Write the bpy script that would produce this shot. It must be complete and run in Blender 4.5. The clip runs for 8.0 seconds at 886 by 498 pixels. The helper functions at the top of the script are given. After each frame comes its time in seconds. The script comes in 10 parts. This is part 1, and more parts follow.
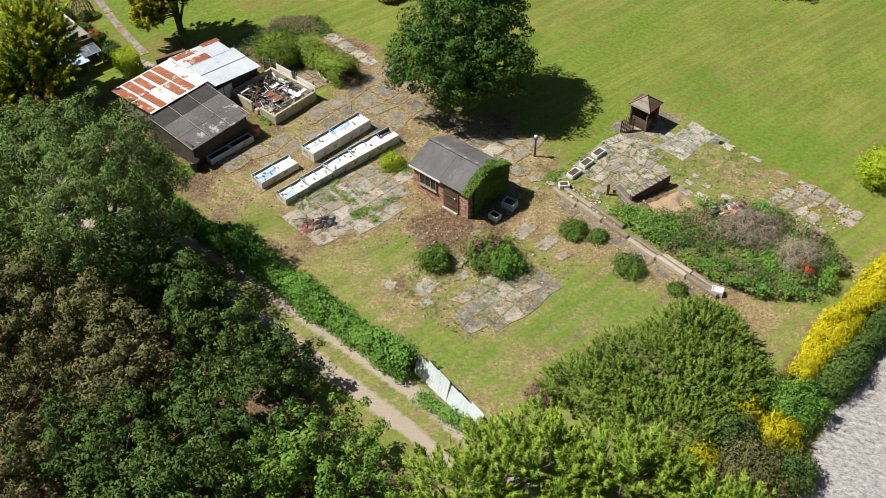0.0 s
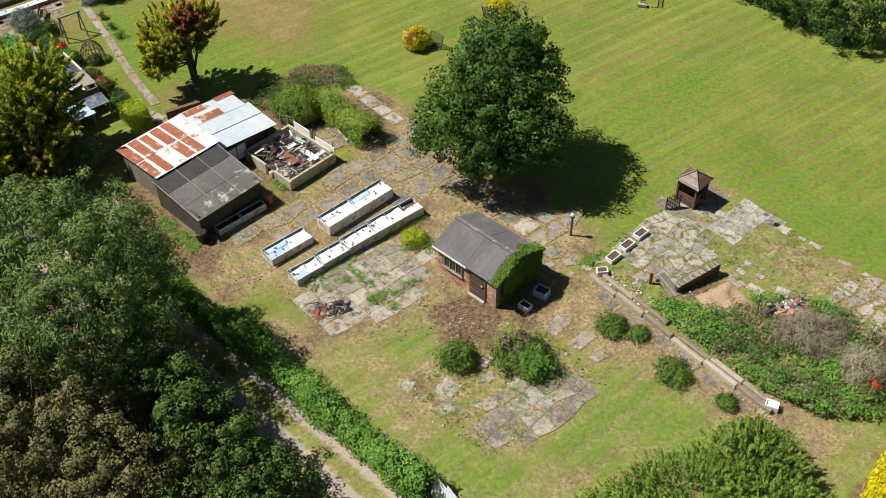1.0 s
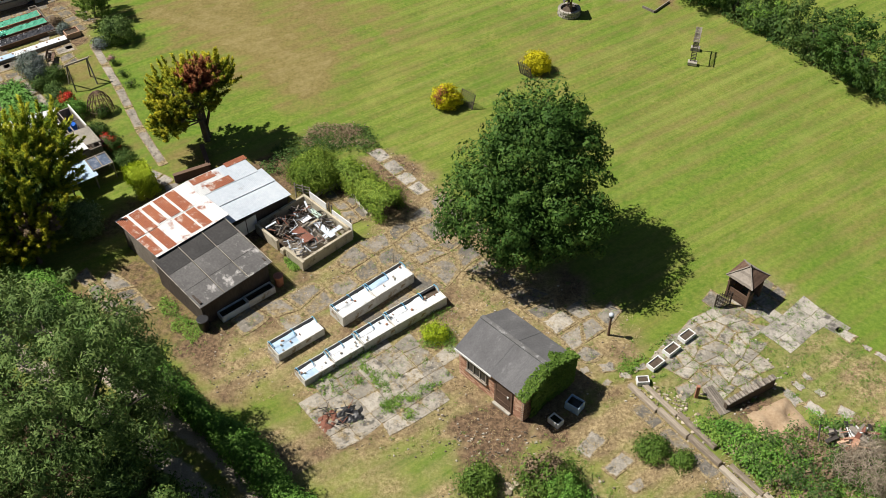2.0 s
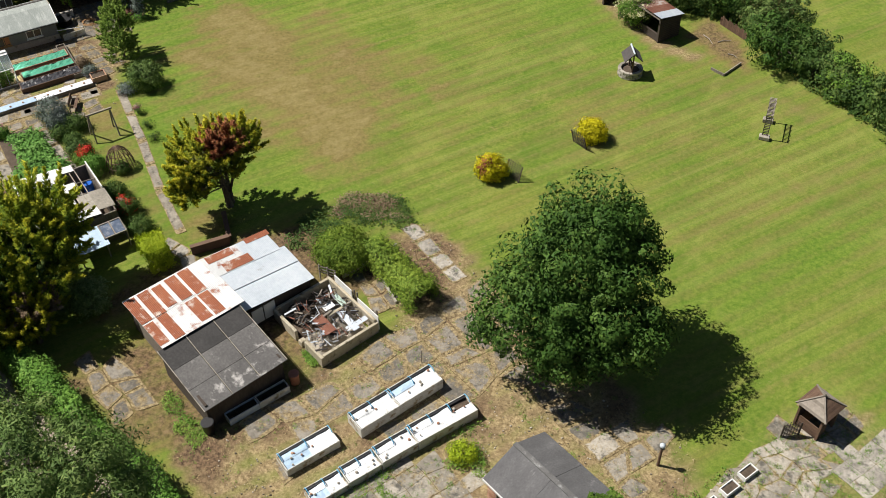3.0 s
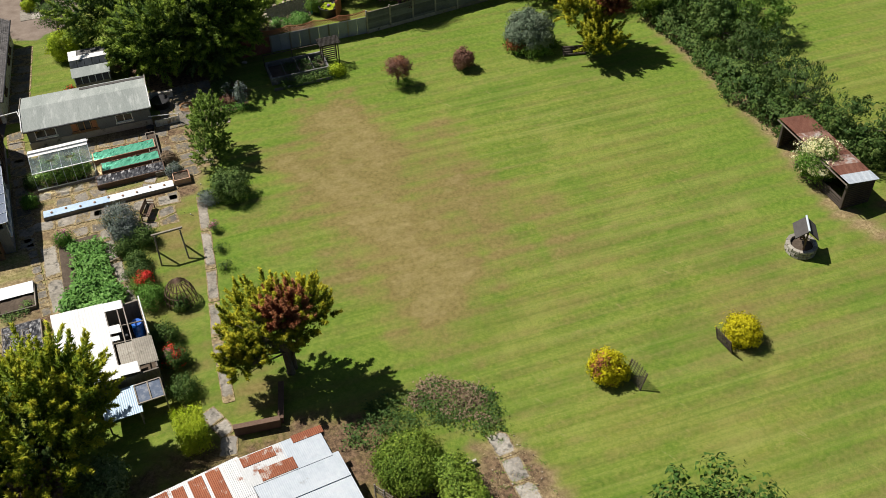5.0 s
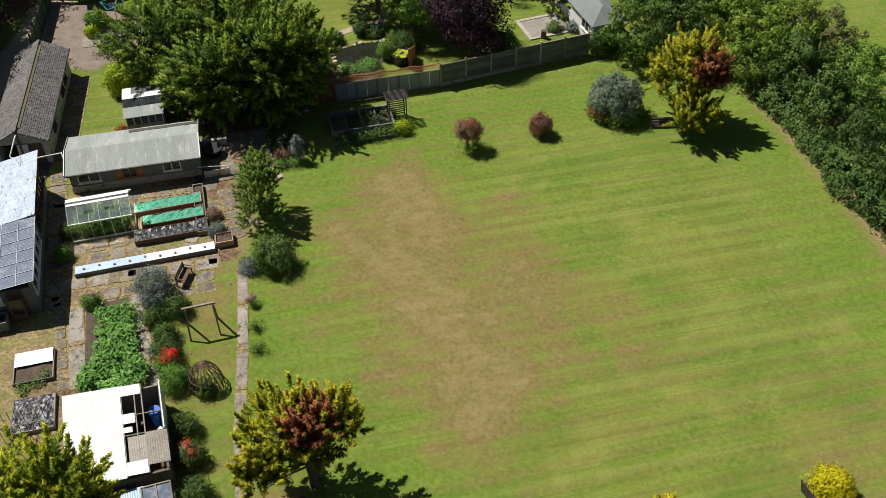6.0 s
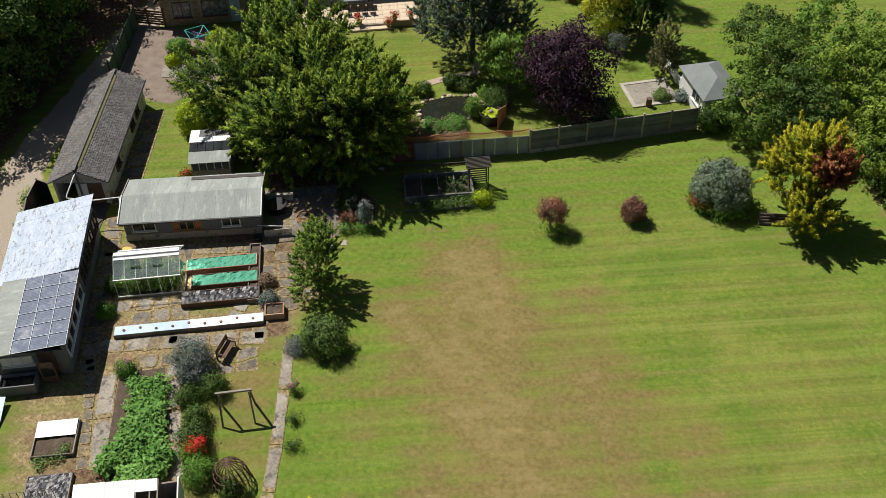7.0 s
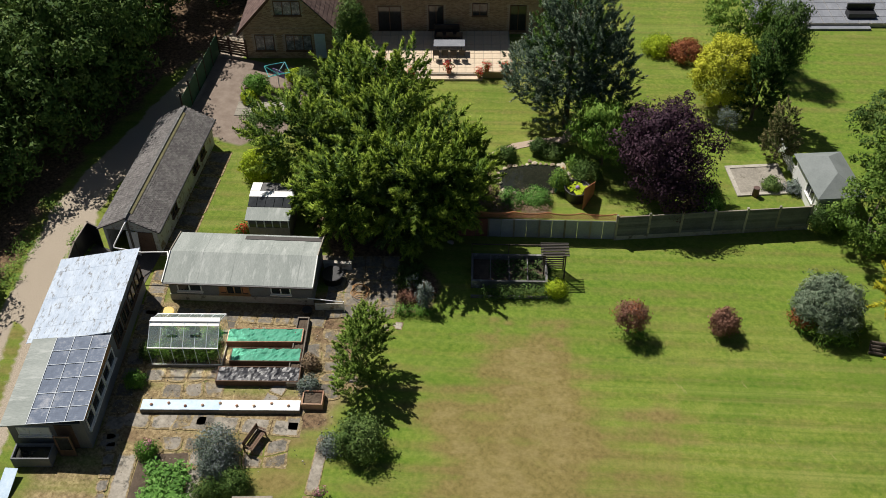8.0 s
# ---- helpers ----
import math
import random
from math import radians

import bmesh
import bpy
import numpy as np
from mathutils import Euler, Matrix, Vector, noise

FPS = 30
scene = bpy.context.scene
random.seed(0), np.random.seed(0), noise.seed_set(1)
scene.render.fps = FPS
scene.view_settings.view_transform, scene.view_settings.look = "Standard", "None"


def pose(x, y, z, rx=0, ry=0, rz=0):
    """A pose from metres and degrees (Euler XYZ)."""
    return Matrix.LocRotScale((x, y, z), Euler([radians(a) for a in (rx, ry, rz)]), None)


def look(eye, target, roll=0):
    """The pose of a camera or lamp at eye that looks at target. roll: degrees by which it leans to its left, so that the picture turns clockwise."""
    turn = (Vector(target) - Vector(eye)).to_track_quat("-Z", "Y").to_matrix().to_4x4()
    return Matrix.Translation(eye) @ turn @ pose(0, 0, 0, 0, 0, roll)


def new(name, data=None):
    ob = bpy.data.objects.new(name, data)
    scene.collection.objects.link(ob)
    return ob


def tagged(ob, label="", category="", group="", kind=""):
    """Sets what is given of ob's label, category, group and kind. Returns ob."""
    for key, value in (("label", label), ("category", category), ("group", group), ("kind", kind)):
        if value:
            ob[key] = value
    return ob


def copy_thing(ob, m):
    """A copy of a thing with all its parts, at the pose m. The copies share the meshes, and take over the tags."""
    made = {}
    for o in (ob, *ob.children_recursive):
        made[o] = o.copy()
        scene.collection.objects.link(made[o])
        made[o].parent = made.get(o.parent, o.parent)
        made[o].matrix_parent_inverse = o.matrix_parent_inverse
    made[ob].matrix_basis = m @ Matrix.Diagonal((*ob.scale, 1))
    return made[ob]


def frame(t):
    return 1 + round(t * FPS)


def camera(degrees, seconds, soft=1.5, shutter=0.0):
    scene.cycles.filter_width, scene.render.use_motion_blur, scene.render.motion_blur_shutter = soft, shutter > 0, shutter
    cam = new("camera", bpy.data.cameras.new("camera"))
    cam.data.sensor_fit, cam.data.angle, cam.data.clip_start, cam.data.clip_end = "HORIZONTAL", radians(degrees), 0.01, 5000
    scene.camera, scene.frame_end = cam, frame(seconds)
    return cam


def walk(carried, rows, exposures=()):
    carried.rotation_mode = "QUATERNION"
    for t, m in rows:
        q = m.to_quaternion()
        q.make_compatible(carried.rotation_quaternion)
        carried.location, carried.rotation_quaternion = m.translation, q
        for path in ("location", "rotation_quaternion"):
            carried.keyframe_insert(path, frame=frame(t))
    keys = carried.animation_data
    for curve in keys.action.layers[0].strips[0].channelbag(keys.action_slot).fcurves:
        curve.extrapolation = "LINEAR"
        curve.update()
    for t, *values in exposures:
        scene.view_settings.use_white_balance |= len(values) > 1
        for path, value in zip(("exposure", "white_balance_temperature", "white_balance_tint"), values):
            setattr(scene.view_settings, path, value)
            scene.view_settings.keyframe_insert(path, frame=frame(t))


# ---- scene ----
cam = camera(48.7, 8.0, 0.85)
PATH = [
    (0, (2.077, -2.59, 37.842), (1.993, -1.151, 36.455), -0.7),
    (0.5, (1.997, 0.843, 37.858), (1.882, 2.279, 36.471), -0.8),
    (1, (1.852, 4.4, 37.913), (1.709, 5.831, 36.524), -0.8),
    (1.5, (1.683, 7.96, 37.953), (1.51, 9.387, 36.563), -0.8),
    (1.7, (1.589, 9.344, 37.957), (1.405, 10.771, 36.567), -0.8),
    (2.8, (0.981, 17.338, 37.953), (0.7, 18.748, 36.563), -0.9),
    (3, (0.969, 18.749, 37.89), (0.665, 20.156, 36.501), -1.0),
    (3.1, (0.939, 19.461, 37.882), (0.623, 20.866, 36.494), -1.1),
    (3.5, (0.606, 22.34, 37.836), (0.243, 23.734, 36.449), -1.2),
    (4, (0.13, 25.932, 37.768), (-0.303, 27.308, 36.383), -1.2),
    (4.5, (-0.347, 29.503, 37.734), (-0.854, 30.856, 36.35), -1.4),
    (4.7, (-0.485, 30.892, 37.744), (-1.023, 32.235, 36.362), -1.6),
    (5.8, (-2.471, 38.436, 37.558), (-3.157, 39.718, 36.186), -1.3),
    (6, (-2.952, 39.901, 37.524), (-3.672, 41.165, 36.151), -1.3),
    (6.5, (-4.045, 43.337, 37.417), (-4.852, 44.552, 36.048), -1.2),
    (7, (-5.405, 46.577, 37.346), (-6.292, 47.738, 35.98), -1.1),
    (7.5, (-6.872, 49.819, 37.299), (-7.836, 50.919, 35.935), -1.0),
    (8, (-8.563, 52.969, 37.376), (-9.599, 54.0, 36.011), -0.8),
]
walk(cam, [(t, look(eye, target, roll)) for t, eye, target, roll in PATH], ((0, 0.15), (1.5, 0.14), (3, 0.08), (5, 0.0), (8, -0.09)))

# ---- sky and sun ----
world = bpy.data.worlds.new("sky")
scene.world = world
world.use_nodes = True
wt = world.node_tree
sky = wt.nodes.new("ShaderNodeTexSky")
sky.sky_type = "NISHITA"
sky.sun_disc = False
sky.sun_elevation = radians(54)
sky.sun_rotation = radians(-86)
wt.nodes["Background"].inputs["Strength"].default_value = 0.038
wt.links.new(sky.outputs[0], wt.nodes["Background"].inputs["Color"])
sun_data = bpy.data.lights.new("sun", "SUN")
sun_data.energy = 6.2
sun_data.angle = radians(0.5)
sun_data.color = (1.0, 0.95, 0.88)
sun = new("sun", sun_data)
sun.matrix_world = look((-58.6, 4.1, 80.9), (0, 0, 0))


# ---- mesh builder ----
class Mesh:
    """Collects vertices and faces, in metres, in the frame of the thing."""

    def __init__(self):
        self.v, self.f = [], []

    def add(self, verts, faces):
        n = len(self.v)
        self.v += [tuple(p) for p in verts]
        self.f += [tuple(n + i for i in f) for f in faces]
        return self

    def box(self, x0, y0, z0, x1, y1, z1, bevel=0.0):
        if bevel <= 0:
            v = [(x, y, z) for z in (z0, z1) for y in (y0, y1) for x in (x0, x1)]
            return self.add(v, [(0, 2, 3, 1), (4, 5, 7, 6), (0, 1, 5, 4), (2, 6, 7, 3), (0, 4, 6, 2), (1, 3, 7, 5)])
        b, out = bevel, []
        for z, e in ((z0, b), (z0 + b, 0), (z1 - b, 0), (z1, b)):
            out += [(x0 + e, y0 + e, z), (x1 - e, y0 + e, z), (x1 - e, y1 - e, z), (x0 + e, y1 - e, z)]
        faces = [(3, 2, 1, 0), (12, 13, 14, 15)]
        for k in range(3):
            for i in range(4):
                j = (i + 1) % 4
                faces.append((4 * k + i, 4 * k + j, 4 * k + 4 + j, 4 * k + 4 + i))
        return self.add(out, faces)

    def beam(self, p, q, w, h=None):
        """A rectangular bar from p to q."""
        p, q = Vector(p), Vector(q)
        h = w if h is None else h
        d = (q - p).normalized()
        s = d.cross(Vector((0, 0, 1)))
        s = Vector((1, 0, 0)) if s.length < 1e-4 else s.normalized()
        t = s.cross(d)
        v = [c + s * (a * w / 2) + t * (b * h / 2) for c in (p, q) for a, b in ((-1, -1), (1, -1), (1, 1), (-1, 1))]
        return self.add(v, [(0, 1, 2, 3), (7, 6, 5, 4), (0, 4, 5, 1), (1, 5, 6, 2), (2, 6, 7, 3), (3, 7, 4, 0)])

    def tube(self, pts, radii, n=8):
        """A tapered round bar through pts."""
        rings = []
        for i, p in enumerate(pts):
            a, b = Vector(pts[max(i - 1, 0)]), Vector(pts[min(i + 1, len(pts) - 1)])
            d = (b - a).normalized()
            s = d.cross(Vector((0.3, 0.2, 1)))
            s = Vector((1, 0, 0)) if s.length < 1e-4 else s.normalized()
            t = s.cross(d)
            rings.append([Vector(p) + (s * math.cos(k * math.tau / n) + t * math.sin(k * math.tau / n)) * radii[i] for k in range(n)])
        v = [p for r in rings for p in r]
        f = [tuple(range(n - 1, -1, -1)), tuple((len(rings) - 1) * n + k for k in range(n))]
        for i in range(len(rings) - 1):
            f += [(i * n + k, i * n + (k + 1) % n, (i + 1) * n + (k + 1) % n, (i + 1) * n + k) for k in range(n)]
        return self.add(v, f)

    def lathe(self, profile, n=16, at=(0, 0, 0)):
        """A turned form: (radius, height) pairs from bottom to top."""
        v, f, m = [], [], len(profile)
        for r, z in profile:
            v += [(at[0] + r * math.cos(k * math.tau / n), at[1] + r * math.sin(k * math.tau / n), at[2] + z) for k in range(n)]
        for i in range(m - 1):
            f += [(i * n + k, i * n + (k + 1) % n, (i + 1) * n + (k + 1) % n, (i + 1) * n + k) for k in range(n)]
        f += [tuple(range(n - 1, -1, -1)), tuple((m - 1) * n + k for k in range(n))]
        return self.add(v, f)

    def prism(self, outline, z0, z1):
        n = len(outline)
        v = [(x, y, z0) for x, y in outline] + [(x, y, z1) for x, y in outline]
        f = [tuple(range(n - 1, -1, -1)), tuple(range(n, 2 * n))]
        f += [(i, (i + 1) % n, n + (i + 1) % n, n + i) for i in range(n)]
        return self.add(v, f)

    def slab(self, a, b, c, d, t=0.05):
        """A plate with the top corners a, b, c, d, counter-clockwise from above."""
        p = [Vector(x) for x in (a, b, c, d)]
        nn = (p[1] - p[0]).cross(p[3] - p[0]).normalized() * t
        return self.add([x - nn for x in p] + p, [(3, 2, 1, 0), (4, 5, 6, 7), (0, 1, 5, 4), (1, 2, 6, 5), (2, 3, 7, 6), (3, 0, 4, 7)])

    def data(self, name):
        me = bpy.data.meshes.new(name)
        me.from_pydata(self.v, [], self.f)
        me.update()
        return me


def part(name, mesh, material, parent, label="", smooth=False):
    """One mesh object under a thing or part."""
    me = mesh.data(name) if isinstance(mesh, Mesh) else mesh
    if material and not me.materials:
        me.materials.append(material)
    if smooth:
        me.shade_smooth()
    ob = new(name, me)
    ob.parent = parent
    if label:
        ob["label"] = label
    return ob


def thing(name, x, y, turn=0.0, label="", category="", group="", z=0.0, kind=""):
    """An Empty at the base of a thing, turned by degrees about the upright."""
    ob = new(name)
    ob.empty_display_size = 0.2
    ob.matrix_world = pose(x, y, z, 0, 0, turn)
    return tagged(ob, label, category, group, kind)


def solo(name, mesh, material, label="", category="", group="", kind="", at=None, smooth=False):
    """A thing or piece of the setting that is one mesh."""
    me = mesh.data(name) if isinstance(mesh, Mesh) else mesh
    if material and not me.materials:
        me.materials.append(material)
    if smooth:
        me.shade_smooth()
    ob = new(name, me)
    if at is not None:
        ob.matrix_world = at
    return tagged(ob, label, category, group, kind)


# ---- value noise for plan work ----
def vnoise(x, y, size, seed=0):
    x, y = np.asarray(x) / size, np.asarray(y) / size
    ix, iy = np.floor(x).astype(np.int64), np.floor(y).astype(np.int64)
    fx, fy = x - ix, y - iy
    fx, fy = fx * fx * (3 - 2 * fx), fy * fy * (3 - 2 * fy)

    def h(a, b):
        n = (a * 374761393 + b * 668265263 + seed * 982451653) & 0x7FFFFFFF
        n = ((n ^ (n >> 13)) * 1274126177) & 0x7FFFFFFF
        return ((n ^ (n >> 16)) & 0xFFFF) / 65535.0

    return (h(ix, iy) * (1 - fx) + h(ix + 1, iy) * fx) * (1 - fy) + (h(ix, iy + 1) * (1 - fx) + h(ix + 1, iy + 1) * fx) * fy


def fnoise(x, y, size, seed=0):
    return 0.55 * vnoise(x, y, size, seed) + 0.3 * vnoise(x, y, size / 2.3, seed + 7) + 0.15 * vnoise(x, y, size / 5.1, seed + 13)


def inside(px, py, poly):
    """Signed distance to a polygon's outline, positive inside."""
    best, odd = np.full(px.shape, 1e9), np.zeros(px.shape, bool)
    for (ax, ay), (bx, by) in zip(poly, poly[1:] + poly[:1]):
        dx, dy = bx - ax, by - ay
        t = np.clip(((px - ax) * dx + (py - ay) * dy) / (dx * dx + dy * dy + 1e-9), 0, 1)
        best = np.minimum(best, np.hypot(px - ax - t * dx, py - ay - t * dy))
        if ay != by:
            odd ^= ((ay > py) != (by > py)) & (px < (bx - ax) * (py - ay) / (by - ay) + ax)
    return np.where(odd, best, -best)


def along(px, py, line):
    """Distance to a line of points."""
    best = np.full(px.shape, 1e9)
    for (ax, ay), (bx, by) in zip(line, line[1:]):
        dx, dy = bx - ax, by - ay
        t = np.clip(((px - ax) * dx + (py - ay) * dy) / (dx * dx + dy * dy + 1e-9), 0, 1)
        best = np.minimum(best, np.hypot(px - ax - t * dx, py - ay - t * dy))
    return best


# ---- materials ----
def nodes_of(name):
    m = bpy.data.materials.new(name)
    m.use_nodes = True
    t = m.node_tree
    return m, t, t.nodes["Principled BSDF"], t.nodes, t.links


def ramp(nodes, stops):
    r = nodes.new("ShaderNodeValToRGB")
    e = r.color_ramp.elements
    while len(e) < len(stops):
        e.new(0.5)
    for k, (p, c) in enumerate(stops):
        e[k].position, e[k].color = p, (*c, 1)
    return r


def surface(name, cols, grain=6.0, patch=0.7, rough=0.85, bump=0.3, stain=None, stain_at=0.55, metal=0.0, island=0.0, piece=0.0, stretch=(1, 1, 1)):
    """Grain and patches over two or three colours, stains of a further colour, fine relief; varied by piece or island."""
    m, t, b, N, L = nodes_of(name)
    co = N.new("ShaderNodeTexCoord")
    mp = N.new("ShaderNodeMapping")
    mp.inputs["Scale"].default_value = stretch
    L.new(co.outputs["Object"], mp.inputs[0])
    n1, n2 = N.new("ShaderNodeTexNoise"), N.new("ShaderNodeTexNoise")
    n1.inputs["Scale"].default_value, n1.inputs["Detail"].default_value, n1.inputs["Roughness"].default_value = grain, 6, 0.7
    n2.inputs["Scale"].default_value, n2.inputs["Detail"].default_value, n2.inputs["Roughness"].default_value = patch, 5, 0.65
    for n in (n1, n2):
        L.new(mp.outputs[0], n.inputs["Vector"])
    mix = N.new("ShaderNodeMath")
    mix.operation = "MULTIPLY_ADD"
    mix.inputs[1].default_value = 0.5
    half = N.new("ShaderNodeMath")
    half.operation = "MULTIPLY"
    half.inputs[1].default_value = 0.5
    L.new(n1.outputs[0], half.inputs[0])
    L.new(n2.outputs[0], mix.inputs[0])
    L.new(half.outputs[0], mix.inputs[2])
    value = mix.outputs[0]
    if island or piece:
        src = N.new("ShaderNodeNewGeometry").outputs["Random Per Island"] if island else N.new("ShaderNodeObjectInfo").outputs["Random"]
        sh = N.new("ShaderNodeMath")
        sh.operation = "MULTIPLY_ADD"
        sh.inputs[1].default_value = island or piece
        L.new(src, sh.inputs[0])
        L.new(value, sh.inputs[2])
        off = N.new("ShaderNodeMath")
        off.operation = "SUBTRACT"
        off.inputs[1].default_value = (island or piece) / 2
        L.new(sh.outputs[0], off.inputs[0])
        value = off.outputs[0]
    k = len(cols) - 1
    r = ramp(N, [(0.32 + 0.36 * i / k, c) for i, c in enumerate(cols)])
    L.new(value, r.inputs[0])
    out = r.outputs[0]
    if stain:
        n3 = N.new("ShaderNodeTexNoise")
        n3.inputs["Scale"].default_value, n3.inputs["Detail"].default_value, n3.inputs["Roughness"].default_value = patch * 2.3, 8, 0.72
        L.new(mp.outputs[0], n3.inputs["Vector"])
        r3 = ramp(N, [(stain_at - 0.05, (0, 0, 0)), (stain_at + 0.06, (1, 1, 1))])
        L.new(n3.outputs[0], r3.inputs[0])
        mx = N.new("ShaderNodeMix")
        mx.data_type = "RGBA"
        mx.inputs["B"].default_value = (*stain, 1)
        mx.inputs[7].default_value = (*stain, 1)
        L.new(r3.outputs[0], mx.inputs[0])
        L.new(out, mx.inputs[6])
        out = mx.outputs[2]
    L.new(out, b.inputs["Base Color"])
    b.inputs["Roughness"].default_value, b.inputs["Metallic"].default_value = rough, metal
    if bump:
        bp = N.new("ShaderNodeBump")
        bp.inputs["Strength"].default_value, bp.inputs["Distance"].default_value = bump, 0.02
        L.new(n1.outputs[0], bp.inputs["Height"])
        L.new(bp.outputs[0], b.inputs["Normal"])
    return m


def foliage(name, cols, patch=0.5, glow=0.12):
    """Leaves: each its own tone, in patches, young growth at the tips of fronds paler, letting some light through."""
    m, t, b, N, L = nodes_of(name)
    co = N.new("ShaderNodeTexCoord")
    n = N.new("ShaderNodeTexNoise")
    n.inputs["Scale"].default_value, n.inputs["Detail"].default_value = patch, 3
    L.new(co.outputs["Object"], n.inputs["Vector"])
    isl = N.new("ShaderNodeNewGeometry")
    ma = N.new("ShaderNodeMath")
    ma.operation = "MULTIPLY_ADD"
    ma.inputs[1].default_value = 0.34
    ad = N.new("ShaderNodeMath")
    ad.operation = "MULTIPLY"
    ad.inputs[1].default_value = 0.78
    L.new(n.outputs[0], ad.inputs[0])
    L.new(isl.outputs["Random Per Island"], ma.inputs[0])
    L.new(ad.outputs[0], ma.inputs[2])
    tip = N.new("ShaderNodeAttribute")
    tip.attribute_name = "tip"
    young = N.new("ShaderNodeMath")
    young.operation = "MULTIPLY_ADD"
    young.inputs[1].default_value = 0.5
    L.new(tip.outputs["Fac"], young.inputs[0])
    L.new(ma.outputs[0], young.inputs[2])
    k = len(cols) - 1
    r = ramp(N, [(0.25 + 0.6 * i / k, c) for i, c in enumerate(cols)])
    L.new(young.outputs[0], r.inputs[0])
    L.new(r.outputs[0], b.inputs["Base Color"])
    b.inputs["Roughness"].default_value = 0.62
    b.inputs["Specular IOR Level"].default_value = 0.12
    tr = N.new("ShaderNodeBsdfTranslucent")
    L.new(r.outputs[0], tr.inputs[0])
    mx = N.new("ShaderNodeMixShader")
    mx.inputs[0].default_value = glow
    L.new(b.outputs[0], mx.inputs[1])
    L.new(tr.outputs[0], mx.inputs[2])
    L.new(mx.outputs[0], N["Material Output"].inputs[0])
    return m


def glassy(name, tint=(0.9, 0.95, 0.95), rough=0.05):
    m, t, b, N, L = nodes_of(name)
    b.inputs["Base Color"].default_value = (*tint, 1)
    b.inputs["Roughness"].default_value = rough
    b.inputs["Transmission Weight"].default_value = 1.0
    b.inputs["IOR"].default_value = 1.1
    return m


BARK = surface("bark", [(0.05, 0.04, 0.03), (0.12, 0.095, 0.07), (0.2, 0.17, 0.13)], 14, 1.5, 0.95, 0.8, stretch=(1, 1, 0.3))
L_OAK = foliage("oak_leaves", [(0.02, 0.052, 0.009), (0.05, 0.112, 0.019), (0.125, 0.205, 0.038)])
L_WILLOW = foliage("willow_leaves", [(0.045, 0.09, 0.022), (0.115, 0.185, 0.048), (0.22, 0.285, 0.085)])
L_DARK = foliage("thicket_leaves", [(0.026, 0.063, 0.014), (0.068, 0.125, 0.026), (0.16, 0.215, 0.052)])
L_BROWN = foliage("browned_leaves", [(0.06, 0.085, 0.022), (0.135, 0.14, 0.05), (0.26, 0.215, 0.105)])
L_GREEN = foliage("bright_leaves", [(0.05, 0.12, 0.016), (0.13, 0.24, 0.035), (0.27, 0.37, 0.07)])
L_LIME = foliage("lime_leaves", [(0.15, 0.25, 0.012), (0.34, 0.44, 0.02), (0.5, 0.56, 0.045)])
L_GOLD = foliage("golden_cypress_sprays", [(0.09, 0.14, 0.014), (0.3, 0.33, 0.025), (0.6, 0.54, 0.045)], 0.9, 0.28)
L_YELLOW = foliage("yellow_privet_leaves", [(0.2, 0.22, 0.01), (0.56, 0.5, 0.012), (0.76, 0.68, 0.03)], 0.5, 0.25)
L_RED = foliage("russet_sprays", [(0.13, 0.05, 0.025), (0.3, 0.095, 0.042), (0.4, 0.19, 0.08)])
L_PURPLE = foliage("copper_leaves", [(0.018, 0.011, 0.018), (0.048, 0.024, 0.039), (0.105, 0.054, 0.075)])
L_BLUE = foliage("blue_grey_needles", [(0.08, 0.12, 0.07), (0.17, 0.22, 0.145), (0.31, 0.35, 0.24)])
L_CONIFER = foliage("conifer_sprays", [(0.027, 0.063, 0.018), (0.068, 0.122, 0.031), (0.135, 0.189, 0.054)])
L_IVY = foliage("ivy_leaves", [(0.05, 0.13, 0.018), (0.11, 0.24, 0.035), (0.22, 0.38, 0.07)])
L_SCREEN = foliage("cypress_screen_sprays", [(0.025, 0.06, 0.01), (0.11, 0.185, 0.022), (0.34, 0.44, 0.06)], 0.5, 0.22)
L_TAN = foliage("dead_stems", [(0.149, 0.103, 0.063), (0.253, 0.184, 0.115), (0.345, 0.253, 0.172)])
L_DEAD = foliage("grey_dead_twigs", [(0.150, 0.120, 0.083), (0.300, 0.247, 0.180), (0.480, 0.413, 0.315)])
L_STRAW = foliage("straw_blades", [(0.25, 0.19, 0.09), (0.4, 0.31, 0.16), (0.5, 0.41, 0.24)])
L_CLIP = foliage("clipped_bush_leaves", [(0.05, 0.1, 0.011), (0.14, 0.22, 0.026), (0.3, 0.38, 0.055)])
L_PINE = foliage("pine_needles", [(0.035, 0.07, 0.045), (0.095, 0.145, 0.095), (0.24, 0.29, 0.2)])
L_HOLLY = foliage("variegated_holly_leaves", [(0.2, 0.25, 0.02), (0.46, 0.48, 0.04), (0.68, 0.64, 0.08)])
L_THICK = foliage("low_conifer_sprays", [(0.085, 0.15, 0.022), (0.165, 0.26, 0.042), (0.26, 0.36, 0.065)], 0.5, 0.2)
L_HOLLYGREEN = foliage("pale_edged_leaves", [(0.06, 0.11, 0.03), (0.17, 0.25, 0.08), (0.42, 0.5, 0.26)])
L_SHRUB = foliage("border_shrub_leaves", [(0.04, 0.085, 0.014), (0.1, 0.175, 0.028), (0.2, 0.29, 0.055)])
L_ASH = foliage("ash_leaves", [(0.13, 0.22, 0.024), (0.25, 0.37, 0.045), (0.38, 0.48, 0.08)], 0.5, 0.25)
L_RUSSET = foliage("bronze_brown_leaves", [(0.1, 0.05, 0.035), (0.22, 0.11, 0.075), (0.34, 0.19, 0.13)])
